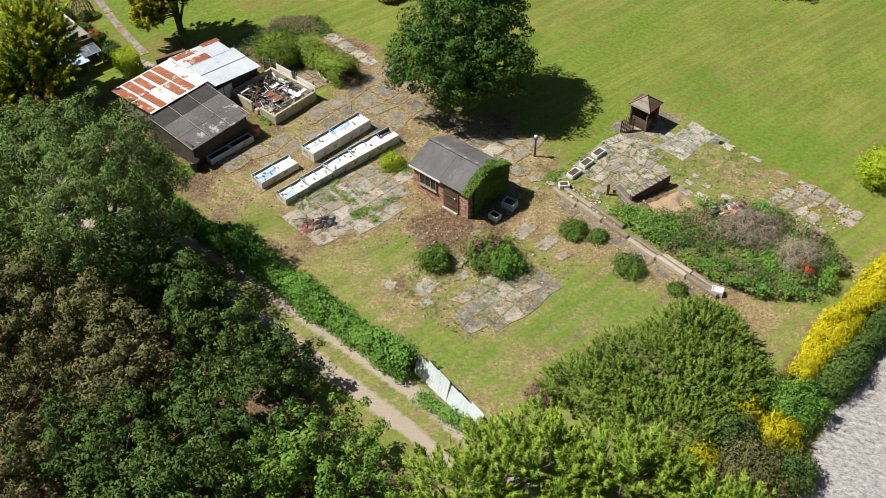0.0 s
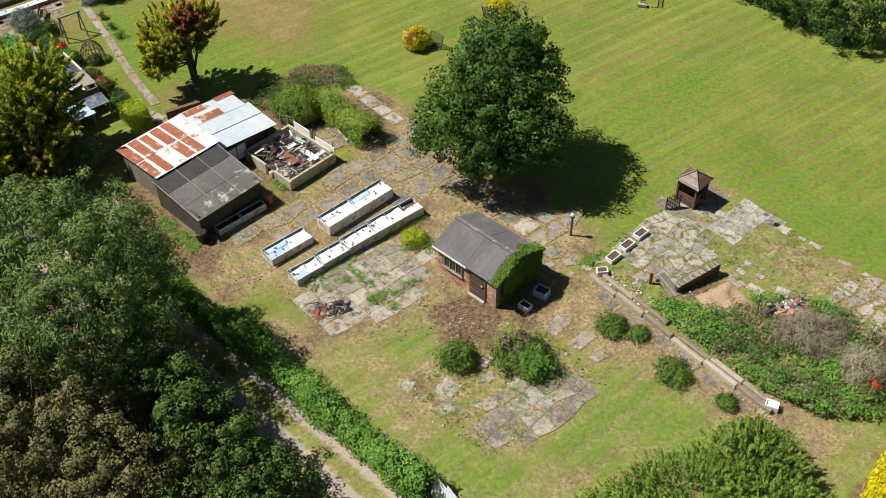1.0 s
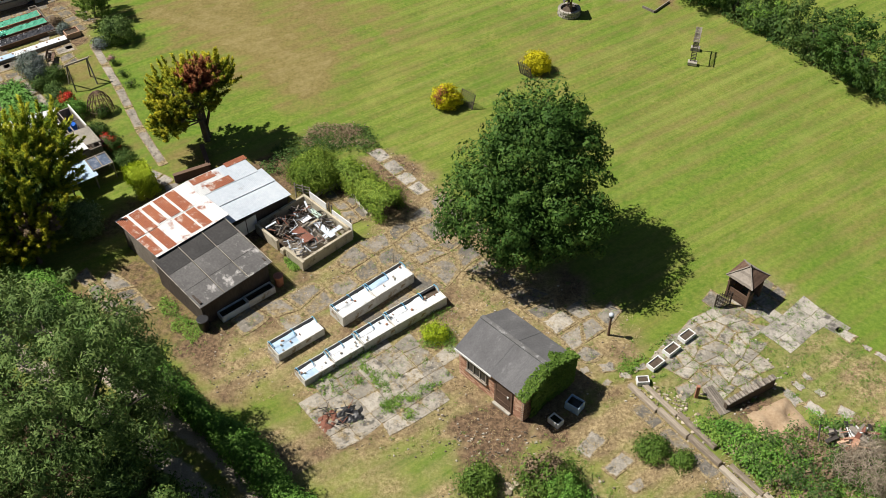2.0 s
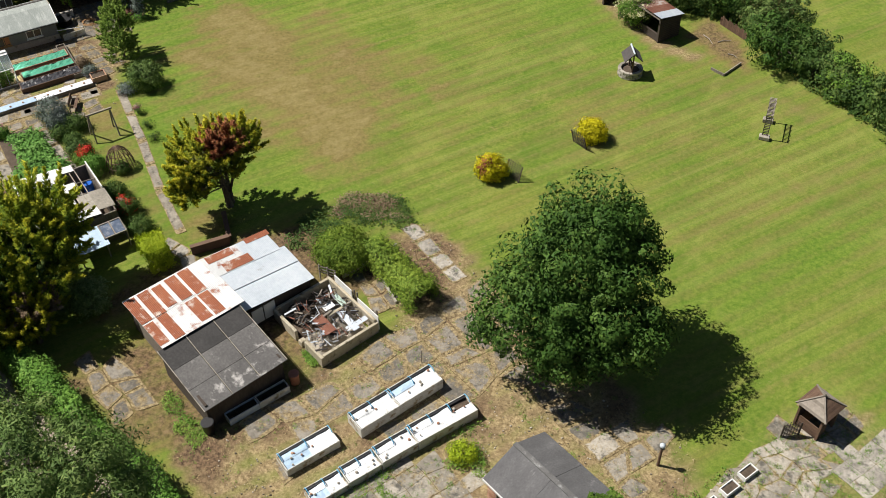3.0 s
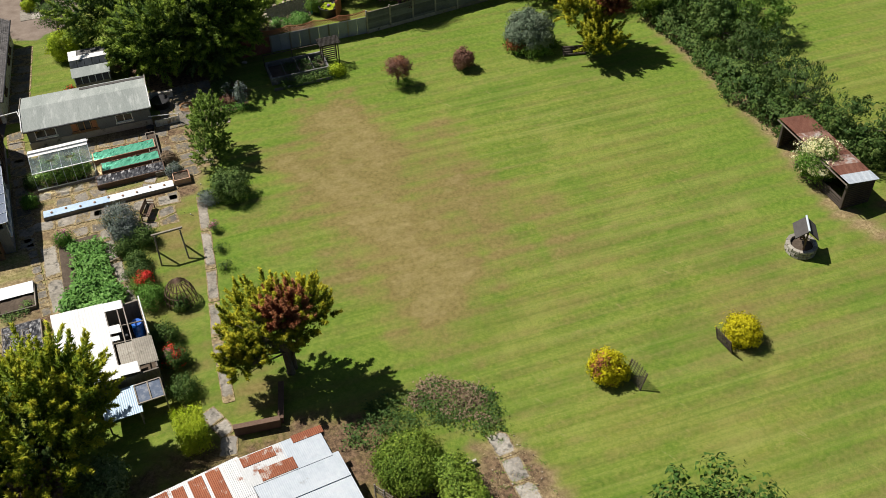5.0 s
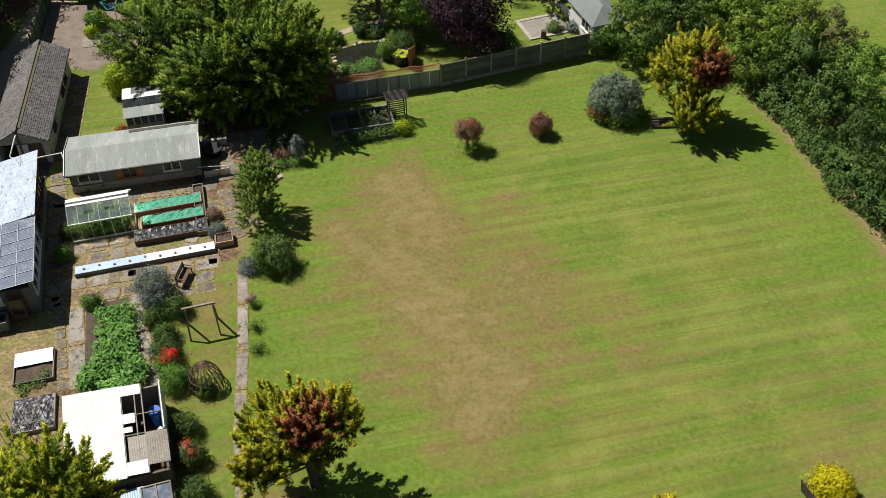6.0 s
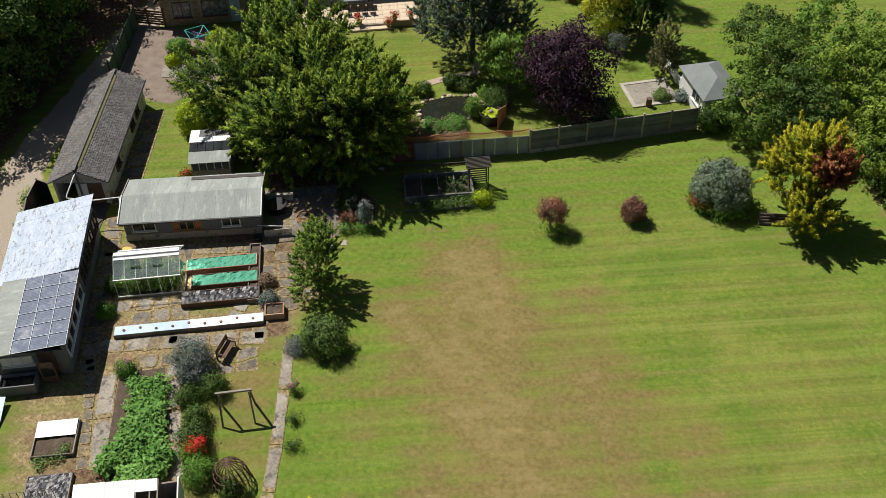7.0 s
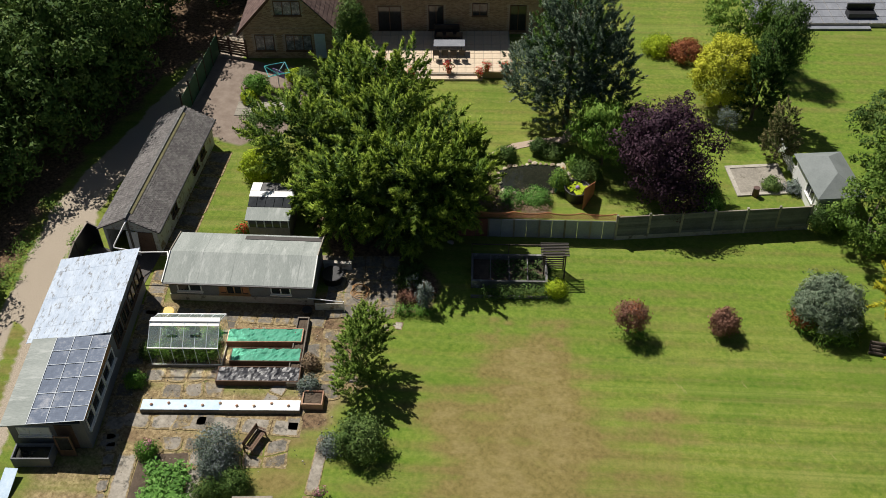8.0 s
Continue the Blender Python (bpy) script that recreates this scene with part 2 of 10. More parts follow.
L_GOLD_GREEN = foliage("golden_green_sprays", [(0.075, 0.135, 0.014), (0.24, 0.31, 0.024), (0.56, 0.54, 0.045)], 0.9, 0.3)
L_GREY = foliage("lavender_grey_leaves", [(0.078, 0.111, 0.078), (0.156, 0.195, 0.156), (0.286, 0.299, 0.351)])
L_VEG = foliage("vegetable_leaves", [(0.05, 0.135, 0.025), (0.125, 0.275, 0.052), (0.24, 0.42, 0.11)])
L_FLOWER = foliage("red_petals", [(0.450, 0.020, 0.015), (0.650, 0.040, 0.030), (0.750, 0.120, 0.080)])
L_CREAM = foliage("cream_petals", [(0.600, 0.550, 0.250), (0.750, 0.700, 0.400), (0.800, 0.780, 0.600)])
L_PINK = foliage("pink_petals", [(0.450, 0.100, 0.200), (0.600, 0.250, 0.350), (0.700, 0.500, 0.500)])


# ---- planting ----
def sprays(points, normals, size, slim, rng, lift=0.0, spread=0.55):
    """Leaf plates at points: length axis and face scattered about the normals, lifted towards the sky."""
    n = len(points)
    d = normals + rng.normal(0, spread, (n, 3))
    d[:, 2] += lift
    d /= np.linalg.norm(d, axis=1)[:, None] + 1e-9
    r = rng.normal(0, 1, (n, 3))
    if lift > 0.9:
        nu = normals / (np.linalg.norm(normals, axis=1)[:, None] + 1e-9)
        up = np.zeros_like(nu)
        up[:, 2] = lift * 1.3
        a = up + r * 0.55
        a -= nu * (np.sum(a * nu, axis=1) - 0.3)[:, None]
        a /= np.linalg.norm(a, axis=1)[:, None] + 1e-9
        s = np.cross(a, nu + 0.35 * rng.normal(0, 1, (n, 3)))
    else:
        a = np.cross(d, r)
        a /= np.linalg.norm(a, axis=1)[:, None] + 1e-9
        s = np.cross(d, a)
    s /= np.linalg.norm(s, axis=1)[:, None] + 1e-9
    le = (size * rng.uniform(0.6, 1.35, n))[:, None]
    wi = le * slim
    bend = d * le * 0.15 if lift <= 0.9 else np.cross(a, s) * le * 0.15
    face = np.cross(s, a)
    flip = np.sum(face * normals, axis=1) < 0
    s[flip] *= -1
    v = np.stack([points - a * le * 0.4 - s * wi * 0.55 + bend, points - a * le * 0.4 + s * wi * 0.55 + bend, points + a * le * 0.6], 1)
    soft_n = normals / (np.linalg.norm(normals, axis=1)[:, None] + 1e-9) + np.cross(s, a) * 1.2
    soft_n /= np.linalg.norm(soft_n, axis=1)[:, None] + 1e-9
    return v.reshape(-1, 3), np.repeat(soft_n, 3, axis=0)


def leaf_mesh(name, leaves, material):
    """Leaf plates as one mesh; their shading follows the roundness of the clumps."""
    v, normals, *tips = leaves
    n = len(v) // 3
    me = bpy.data.meshes.new(name)
    me.vertices.add(len(v))
    me.vertices.foreach_set("co", np.ascontiguousarray(v, dtype=np.float32).ravel())
    me.loops.add(3 * n)
    me.loops.foreach_set("vertex_index", np.arange(3 * n, dtype=np.int32))
    me.polygons.add(n)
    me.polygons.foreach_set("loop_start", np.arange(0, 3 * n, 3, dtype=np.int32))
    me.polygons.foreach_set("loop_total", np.full(n, 3, dtype=np.int32))
    me.update()
    at = me.attributes.new("custom_normal", "FLOAT_VECTOR", "POINT")
    at.data.foreach_set("vector", np.ascontiguousarray(normals, dtype=np.float32).ravel())
    if tips:
        at = me.attributes.new("tip", "FLOAT", "POINT")
        at.data.foreach_set("value", np.ascontiguousarray(tips[0], dtype=np.float32))
    me.materials.append(material)
    return me


def lobe_points(lobes, clumps, per, puff, rng, low=-0.5, hollow=0.55, ragged=0.3):
    """Points in clumps near the skin of lobes (centre, radii), and the way out from each."""
    per, puff = int(per * 1.75), puff * 1.22
    P, Nn = [], []
    area = np.array([r[0] * r[1] + r[1] * r[2] + r[0] * r[2] for _, r in lobes])
    for (c, r), w in zip(lobes, area / area.sum()):
        k = max(3, int(clumps * w * 0.62))
        d = rng.normal(0, 1, (k * 3, 3))
        d /= np.linalg.norm(d, axis=1)[:, None]
        d = d[d[:, 2] > low][:k]
        f = hollow + (1 - hollow) * rng.uniform(0, 1, len(d)) ** 0.45
        f *= 1 + ragged * (rng.uniform(0, 1, len(d)) - 0.5)
        centre = np.array(c) + d * np.array(r) * f[:, None]
        pf = puff * rng.uniform(0.6, 1.4, len(d))
        off = rng.normal(0, 1, (len(d), per, 3))
        off *= (rng.uniform(0, 1, (len(d), per)) ** 0.28 / (np.linalg.norm(off, axis=2) + 1e-9))[:, :, None] * pf[:, None, None]
        off[:, :, 2] *= 0.7
        p = centre[:, None, :] + off
        nn = d[:, None, :] * 0.45 + off / (pf[:, None, None] + 1e-9) * 1.0 + np.array([0, 0, 0.25])
        P.append(p.reshape(-1, 3))
        Nn.append(nn.reshape(-1, 3))
    return np.concatenate(P), np.concatenate(Nn)


def trunk_meshes(h, r, lobes, rng, lean=(0, 0), limbs=7, stems=1):
    """The stems, and the limbs that leave them."""
    trunks, boughs = [], []
    for k in range(stems):
        ox, oy = (rng.uniform(-r, r) * (stems > 1) * 1.5 for _ in range(2))
        top = (lean[0] + ox * 2.5, lean[1] + oy * 2.5, h)
        trunks.append(Mesh().tube([(ox, oy, -0.2), (ox, oy, 0.15), (lean[0] * 0.4 + ox * 1.5, lean[1] * 0.4 + oy * 1.5, h * 0.5), top], [r * 1.45, r, r * 0.75, r * 0.4], 9))
    for k in range(limbs):
        c, rr = lobes[k % len(lobes)]
        a = rng.uniform(0, math.tau)
        z0 = h * rng.uniform(0.3, 0.85)
        e = (c[0] + rr[0] * 0.75 * math.cos(a), c[1] + rr[1] * 0.75 * math.sin(a), c[2] + rr[2] * rng.uniform(-0.4, 0.5))
        b = (lean[0] * z0 / h, lean[1] * z0 / h, z0)
        mid = tuple(0.5 * (p + q) for p, q in zip(b, e))
        boughs.append(Mesh().tube([b, (mid[0], mid[1], mid[2] + 0.15), e], [r * 0.4, r * 0.25, r * 0.08], 6))
    return trunks, boughs


def frond_leaves(lobes, count, per, length, rng, low, hollow, ragged, size, slim, rise=0.75):
    """Pointed conifer fronds on the skin of lobes, each a tapering spray of small plates about an axis that leans out and up."""
    V, Nn, T = [], [], []
    area = np.array([r[0] * r[1] + r[1] * r[2] + r[0] * r[2] for _, r in lobes])
    for (c, r), w in zip(lobes, area / area.sum()):
        k = max(3, int(count * w))
        d = rng.normal(0, 1, (k * 3, 3))
        d /= np.linalg.norm(d, axis=1)[:, None]
        d = d[d[:, 2] > low][:k]
        f = (hollow + (1 - hollow) * rng.uniform(0, 1, len(d)) ** 0.45) * (1 + ragged * (rng.uniform(0, 1, len(d)) - 0.5))
        root = np.array(c) + d * np.array(r) * f[:, None]
        ax = d * 0.9 + np.array([0, 0, rise]) + rng.normal(0, 0.28, d.shape)
        ax /= np.linalg.norm(ax, axis=1)[:, None]
        ln = length * rng.uniform(0.55, 1.35, len(d))
        root = root - ax * (ln * 0.55)[:, None]
        t = rng.uniform(0, 1, (len(d), per)) ** 0.8
        off = rng.normal(0, 1, (len(d), per, 3))
        off -= np.sum(off * ax[:, None, :], axis=2)[:, :, None] * ax[:, None, :]
        off /= np.linalg.norm(off, axis=2)[:, :, None] + 1e-9
        wide = (ln * 0.27)[:, None] * (1.05 - t) * rng.uniform(0.3, 1, t.shape)
        p = root[:, None, :] + ax[:, None, :] * (t * ln[:, None])[:, :, None] + off * wide[:, :, None]
        a = ax[:, None, :] * 0.8 + off * 0.75 + rng.normal(0, 0.2, off.shape)
        a /= np.linalg.norm(a, axis=2)[:, :, None]
        nn = off * 0.8 + ax[:, None, :] * 0.35 + d[:, None, :] * 0.3 + np.array([0, 0, 0.5])
        p, a, nn = p.reshape(-1, 3), a.reshape(-1, 3), nn.reshape(-1, 3)
        keep = p[:, 2] > 0.05
        p, a, nn = p[keep], a[keep], nn[keep]
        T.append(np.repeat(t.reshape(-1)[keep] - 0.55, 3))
        s = np.cross(a, nn + 0.5 * rng.normal(0, 1, nn.shape))
        s /= np.linalg.norm(s, axis=1)[:, None] + 1e-9
        le = (size * rng.uniform(0.6, 1.4, len(p)))[:, None]
        flip = np.sum(np.cross(s, a) * nn, axis=1) < 0
        s[flip] *= -1
        V.append(np.stack([p - a * le * 0.4 - s * le * slim * 0.55, p - a * le * 0.4 + s * le * slim * 0.55, p + a * le * 0.6], 1).reshape(-1, 3))
        nn = nn / (np.linalg.norm(nn, axis=1)[:, None] + 1e-9) + np.cross(s, a) * 0.9
        Nn.append(np.repeat(nn / (np.linalg.norm(nn, axis=1)[:, None] + 1e-9), 3, axis=0))
    return np.concatenate(V), np.concatenate(Nn), np.concatenate(T)


def tree(name, x, y, lobes, leaf, label, category="tree", clumps=420, per=40, size=0.2, slim=0.55, puff=0.5, seed=1, trunk=(2.0, 0.2),
         lift=0.0, low=-0.5, hollow=0.6, ragged=0.36, extra=(), group="", limbs=7, lean=(0, 0), stems=1, spread=0.5, kind="", frond=0.0, fine=1.0, rise=0.75):
    """Trunk and limbs under a crown of clumped leaves, or of pointed fronds of a length. extra: further (part name, lobes, material, clumps) in the crown."""
    rng = np.random.default_rng(seed)
    ob = thing(name, x, y, 0, label, category, group, kind=kind)
    size, per = (size * 0.86, int(per * 1.3)) if frond else (size * 0.84, int(per * fine * 1.25))
    if trunk:
        trunks, boughs = trunk_meshes(trunk[0], trunk[1], lobes, rng, lean, limbs, stems)
        if trunk[0] >= 1.5:
            for m in trunks:
                part("trunk", m, BARK, ob, smooth=True)
            for m in boughs:
                part("limb", m, BARK, ob, smooth=True)
        else:
            stem = Mesh()
            for m in trunks + boughs:
                stem.add(m.v, m.f)
            tagged(part("undergrowth", stem, BARK, ob, smooth=True), kind="stuff")
    if frond:
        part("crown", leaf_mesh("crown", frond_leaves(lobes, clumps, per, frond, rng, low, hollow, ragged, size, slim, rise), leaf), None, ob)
    else:
        p, n = lobe_points(lobes, clumps, per, puff, rng, low, hollow, ragged)
        keep = p[:, 2] > 0.02
        part("crown", leaf_mesh("crown", sprays(p[keep], n[keep], size, slim, rng, lift, spread), leaf), None, ob)
    for nm, lb, mt, cl in extra:
        if frond:
            leaves = frond_leaves(lb, cl, per, frond, rng, low, hollow, ragged, size, slim, rise)
        else:
            p, n = lobe_points(lb, cl, per, puff, rng, low, hollow, ragged)
            keep = p[:, 2] > 0.02
            leaves = sprays(p[keep], n[keep], size, slim, rng, lift, spread)
        o = part(nm, leaf_mesh(nm, leaves, mt), None, ob)
        tagged(o, kind="stuff")
    return ob


def hedge(name, line, width, height, leaf, label, category="hedge", density=90, size=0.16, slim=0.6, seed=3, lift=0.0, wave=0.25, puff=0.22, kind="", per=14):
    """A clipped or rough row along a line of (x, y[, height]) points, with clumps over its sides and top and an uneven outline."""
    rng = np.random.default_rng(seed)
    P, Nn = [], []
    for a, b in zip(line, line[1:]):
        a, b = np.array(a[:2], float), np.array(b[:2], float)
        ln = np.linalg.norm(b - a)
        d = (b - a) / ln
        s = np.array([-d[1], d[0]])
        k = int(ln * (width + 2 * height) * density * 1.35 / per)
        u = rng.uniform(0, ln, k)
        th = rng.uniform(0, math.pi, k)
        cx, cz = np.cos(th), np.sin(th)
        q = np.maximum(np.abs(cx), np.abs(cz)) ** 0.75
        lump = 1 + wave * (vnoise(a[0] + d[0] * u + cx * 2, a[1] + d[1] * u + cz * 2, 0.9, seed) - 0.5) + wave * 1.2 * (vnoise(a[0] + d[0] * u, a[1] + d[1] * u, 2.2, seed + 1) - 0.5)
        f = (0.62 + 0.38 * rng.uniform(0, 1, k) ** 0.5) * lump / q
        w, z = cx * f * width / 2, np.maximum(cz * f * height, 0.05)
        base = a + d * u[:, None] + s * w[:, None]
        c = np.column_stack([base, z])
        nn = np.column_stack([s[0] * cx, s[1] * cx, cz + 0.15])
        off = rng.normal(0, puff * 0.6, (k, per, 3))
        P.append((c[:, None, :] + off).reshape(-1, 3))
        Nn.append((nn[:, None, :] + off / puff * 0.4).reshape(-1, 3))
    p, n = np.concatenate(P), np.concatenate(Nn)
    keep = p[:, 2] > 0.02
    x0, y0 = line[0][:2]
    p = p[keep] - np.array([x0, y0, 0])
    ob = thing(name, x0, y0, 0, label, category, kind=kind)
    part("foliage", leaf_mesh("foliage", sprays(p, n[keep], size * 0.87, slim, rng, lift), leaf), None, ob)
    stems = Mesh()
    for a, b in zip(line, line[1:]):
        ln = math.dist(a[:2], b[:2])
        for k in range(int(ln / 0.9)):
            t = (k + rng.uniform(0.2, 0.8)) * 0.9 / ln
            x, y = a[0] + (b[0] - a[0]) * t - x0, a[1] + (b[1] - a[1]) * t - y0
            stems.tube([(x, y, -0.05), (x + rng.uniform(-0.1, 0.1), y, height * 0.45), (x + rng.uniform(-0.3, 0.3), y + rng.uniform(-0.2, 0.2), height * 0.8)], [0.05, 0.04, 0.015], 5)
    part("stems", stems, BARK, ob)["kind"] = "stuff"
    return ob


def bush(name, x, y, r, h, leaf, label, category="shrub", seed=5, size=0.13, clumps=0, lift=0.0, slim=0.6, group="", extra=(), ragged=0.35, per=22, kind=""):
    lobes = [((0, 0, h * 0.5), (r, r, h * 0.52))]
    cl = clumps or int(60 + 110 * r * h)
    return tree(name, x, y, lobes, leaf, label, category, cl, per, size, slim, 0.2 + 0.08 * r, seed, (h * 0.55, 0.03 + 0.02 * r), lift, -0.75, 0.55, ragged, extra, group, 5, stems=3, kind=kind)

# ---- ground ----
MOW = 41.0
TRACK = [(4.5, 20.0), (-1.0, 25.4), (-7.5, 30.6), (-13.5, 35.2), (-20.0, 38.8), (-26.5, 42.3), (-34.0, 48.0), (-44.5, 58.0), (-50.5, 63.5), (-55.0, 69.0), (-59.0, 77.0), (-62.3, 85.0), (-66.0, 94.0)]
YARD = [(-17.0, 41.5), (-13.5, 38.6), (-10.2, 39.2), (-7.6, 36.4), (1.0, 36.8), (4.5, 40.5), (6.8, 44.0), (6.2, 47.2), (2.0, 49.4), (-1.0, 51.5), (-4.8, 55.8), (-8.8, 59.2), (-10.2, 57.8), (-8.6, 51.0), (-12.0, 47.8), (-14.0, 45.0)]
PATIO = [(-3.2, 33.6), (1.4, 29.7), (6.5, 34.8), (3.2, 38.6), (-0.5, 37.2)]
DRYWAY = [(2.6, 38.6), (4.6, 42.6), (6.2, 42.6), (10.0, 38.4), (16.5, 34.2), (19.0, 32.8), (16.0, 31.0), (12.4, 32.2), (7.4, 36.2), (6.6, 35.2)]
TERRACE = [(6.4, 42.2), (8.0, 44.8), (10.2, 47.6), (12.8, 50.7), (16.8, 47.8), (20.5, 42.0), (17.5, 40.0), (13.5, 41.2), (9.8, 39.4)]
PLOT = [(-40.0, 57.6), (-36.0, 53.0), (-31.2, 53.0), (-29.6, 58.8), (-35.6, 64.6), (-32.4, 68.6), (-33.0, 71.5), (-37.4, 75.4), (-45.5, 68.6)]
DRIVE = [(-57.6, 78.5), (-53.0, 79.2), (-51.5, 82.0), (-55.5, 88.0), (-60.5, 86.0), (-63.0, 84.0)]
PATH_W = [(-38.6, 61.0), (-34.5, 57.0), (-31.0, 53.4)]
PATH_E = [(-31.9, 68.2), (-26.5, 61.5), (-23.0, 56.2), (-20.6, 54.4)]
BROWN = [(-29.2, 73.5), (-27.6, 77.6), (-25.5, 76.4), (-20.7, 77.5), (-15.9, 74.8), (-12.9, 71.0), (-14.0, 66.5), (-15.2, 64.8), (-18.9, 66.4), (-22.3, 66.7), (-26.5, 69.0)]


def soft(sd, width, wobble):
    return np.clip((sd + wobble) / width + 0.5, 0, 1)


def ground_sheet():
    fine_x, fine_y = np.arange(-68, 30.01, 0.35), np.arange(12, 124.01, 0.35)
    far = np.array([1, 2, 4, 8, 16, 32, 64, 130, 260, 520, 1000, 1900.0])
    xs = np.concatenate([-68 - far[::-1], fine_x, 30 + far])
    ys = np.concatenate([12 - far[::-1], fine_y, 124 + far])
    X, Y = np.meshgrid(xs, ys)
    x, y = X.ravel(), Y.ravel()
    big, mid, small = fnoise(x, y, 9, 1), fnoise(x, y, 2.6, 2), fnoise(x, y, 0.9, 3)
    wob = (mid - 0.5) * 2.0 + (small - 0.5) * 1.2
    yard, patio, dryway = (soft(inside(x, y, p), 1.6, wob) for p in (YARD, PATIO, DRYWAY))
    terr, plot, drive = (soft(inside(x, y, p), 1.4, wob * 0.7) for p in (TERRACE, PLOT, DRIVE))
    td = along(x, y, TRACK)
    track = soft(1.3 - td, 0.5, wob * 0.35)
    strip = np.exp(-((td / 0.5) ** 4)) * (0.75 + 0.4 * mid) * (y < 62)
    lawn_brown = soft(inside(x, y, BROWN) + 1.0, 4.2, wob * 2.6) * 1.15
    for line, wide, strong in (([(-20.6, 70.2), (-17.4, 67.2), (-15.3, 65.5)], 1.7, 1.0), ([(-19.0, 71.4), (-17.2, 74.3)], 1.2, 0.6), ([(-28.9, 76.6), (-27.9, 79.2)], 1.2, 0.8), ([(-26.0, 70.5), (-23.0, 72.0)], 1.3, 0.4), ([(-12.6, 73.6), (-8.0, 72.0)], 1.6, 0.35), ([(-11.0, 67.2), (-8.8, 68.0)], 0.9, 0.3), ([(-30.9, 79.0), (-28.1, 81.3)], 0.3, 0.9), ([(-25.6, 79.6), (-24.4, 80.6)], 0.6, 0.4)):
        lawn_brown += strong * np.exp(-((along(x, y, line) + (small - 0.5) * 2.0) / wide) ** 2)
    lawn_brown += 0.3 * np.exp(-(np.hypot(x - 1, y - 71) / 6) ** 2)
    edge = 0.9 * np.exp(-((along(x, y, [(-11.5, 97.6), (-0.8, 86.2), (3.5, 80.4), (6.0, 79.2)]) / 0.8) ** 2)) + 0.45 * mid * np.exp(-((along(x, y, [(8.0, 75.8), (13.0, 74.2)]) / 1.4) ** 2))
    mott = fnoise(x, y, 5.0, 41)
    dry = np.clip(lawn_brown * (0.2 + 1.1 * mid) * (0.35 + 1.2 * big) + edge + 0.22 * big * mid + 0.3 * np.clip(mott - 0.5, 0, 1) * (0.5 + mid), 0, 1)
    south = soft(38.5 - y, 4, wob) * (x > -12) * (x < 26)
    dry = np.maximum(dry, south * (0.12 + 0.75 * np.clip(mid - 0.36, 0, 1) * 2))
    dry = np.maximum(dry, yard * (0.38 + 1.0 * mid))
    dry = np.maximum(dry, patio * (0.3 + 0.9 * mid))
    dry = np.maximum(dry, dryway * (0.6 + 0.7 * mid))
    dry = np.maximum(dry, terr * (0.1 + 0.6 * mid))
    dry = np.maximum(dry, 0.75 * soft(inside(x, y, [(16.6, 45.8), (17.6, 46.0), (20.6, 43.4), (22.8, 41.6), (21.0, 38.6), (18.0, 42.0), (16.2, 42.8)]), 1.2, wob) * (0.4 + mid))
    for spot in ([(0.2, 45.6), (2.4, 46.8), (4.4, 47.8), (6.4, 46.2), (4.2, 42.8), (2.0, 43.8)], [(4.9, 36.6), (6.9, 34.9), (4.9, 32.3), (1.7, 29.5), (-0.2, 31.2), (1.4, 33.7), (3.4, 34.9)]):
        dry = np.maximum(dry, soft(inside(x, y, spot), 0.9, wob * 0.7) * (0.7 + 0.5 * mid))
    dry = np.maximum(dry, soft(x - 3.0, 10.0, wob) * soft(72.0 - y, 8.0, wob) * (0.05 + 0.45 * np.clip(mott - 0.3, 0, 1)))
    dry = np.maximum(dry, 0.8 * np.exp(-(np.hypot(x + 21.4, y - 56.6) / 1.7) ** 2) * (0.5 + mid))
    strips = soft(inside(x, y, [(-33.6, 67.0), (-31.9, 68.0), (-22.0, 55.4), (-20.0, 57.2), (-19.6, 53.4), (-24.6, 53.0), (-30.0, 58.8)]), 1.2, wob * 0.8)
    dry = np.maximum(dry, strips * np.clip(mid * 1.5 - 0.4, 0, 0.8))
    dry = np.maximum(dry, plot * (0.45 + 0.7 * mid))
    dry = np.where(strip > 0.3, 0.25 + 0.3 * mid, dry)
    earth = np.clip(yard * (mid * 1.3 - 0.35) + patio * (mid - 0.35) + dryway * (small - 0.35) + plot * (mid * 1.5 - 0.5), 0, 1)
    earth = np.maximum(earth, soft(1.6 - along(x, y, [(-1.2, 38.6), (0.3, 38.9), (-0.4, 37.4)]), 1.6, wob * 1.1) * 0.75)
    earth = np.maximum(earth, soft(0.8 - along(x, y, [(-11.0, 54.8), (-9.2, 52.6)]), 0.8, wob * 0.8) * 0.7)
    earth = np.maximum(earth, soft(inside(x, y, [(5.4, 81.9), (7.0, 84.4), (9.6, 81.0), (9.2, 78.4), (7.6, 79.8)]), 0.9, wob * 0.5) * 0.5)
    dry = np.maximum(dry, soft(inside(x, y, [(5.2, 82.0), (7.0, 84.6), (9.8, 81.0), (9.4, 78.2), (7.4, 79.4)]), 1.2, wob * 0.5) * 0.95)
    earth = np.maximum(earth, np.exp(-(np.hypot(x - 12.0, y - 41.4) / 1.3) ** 2) * 0.9)
    earth = np.maximum(earth, soft(2.0 - along(x, y, [(-36.4, 77.6), (-38.6, 77.4), (-41.0, 79.0), (-44.0, 79.6)]), 1.2, wob) * 0.9)
    wood = soft(inside(x, y, [(6, 14), (-3.0, 24.0), (-15, 33.4), (-28, 40.5), (-46, 56.6), (-57.5, 68.5), (-64, 84), (-67, 96), (-90, 90), (-80, 30), (-30, 5)]), 1.2, wob)
    earth = np.maximum(earth, wood * 0.85)
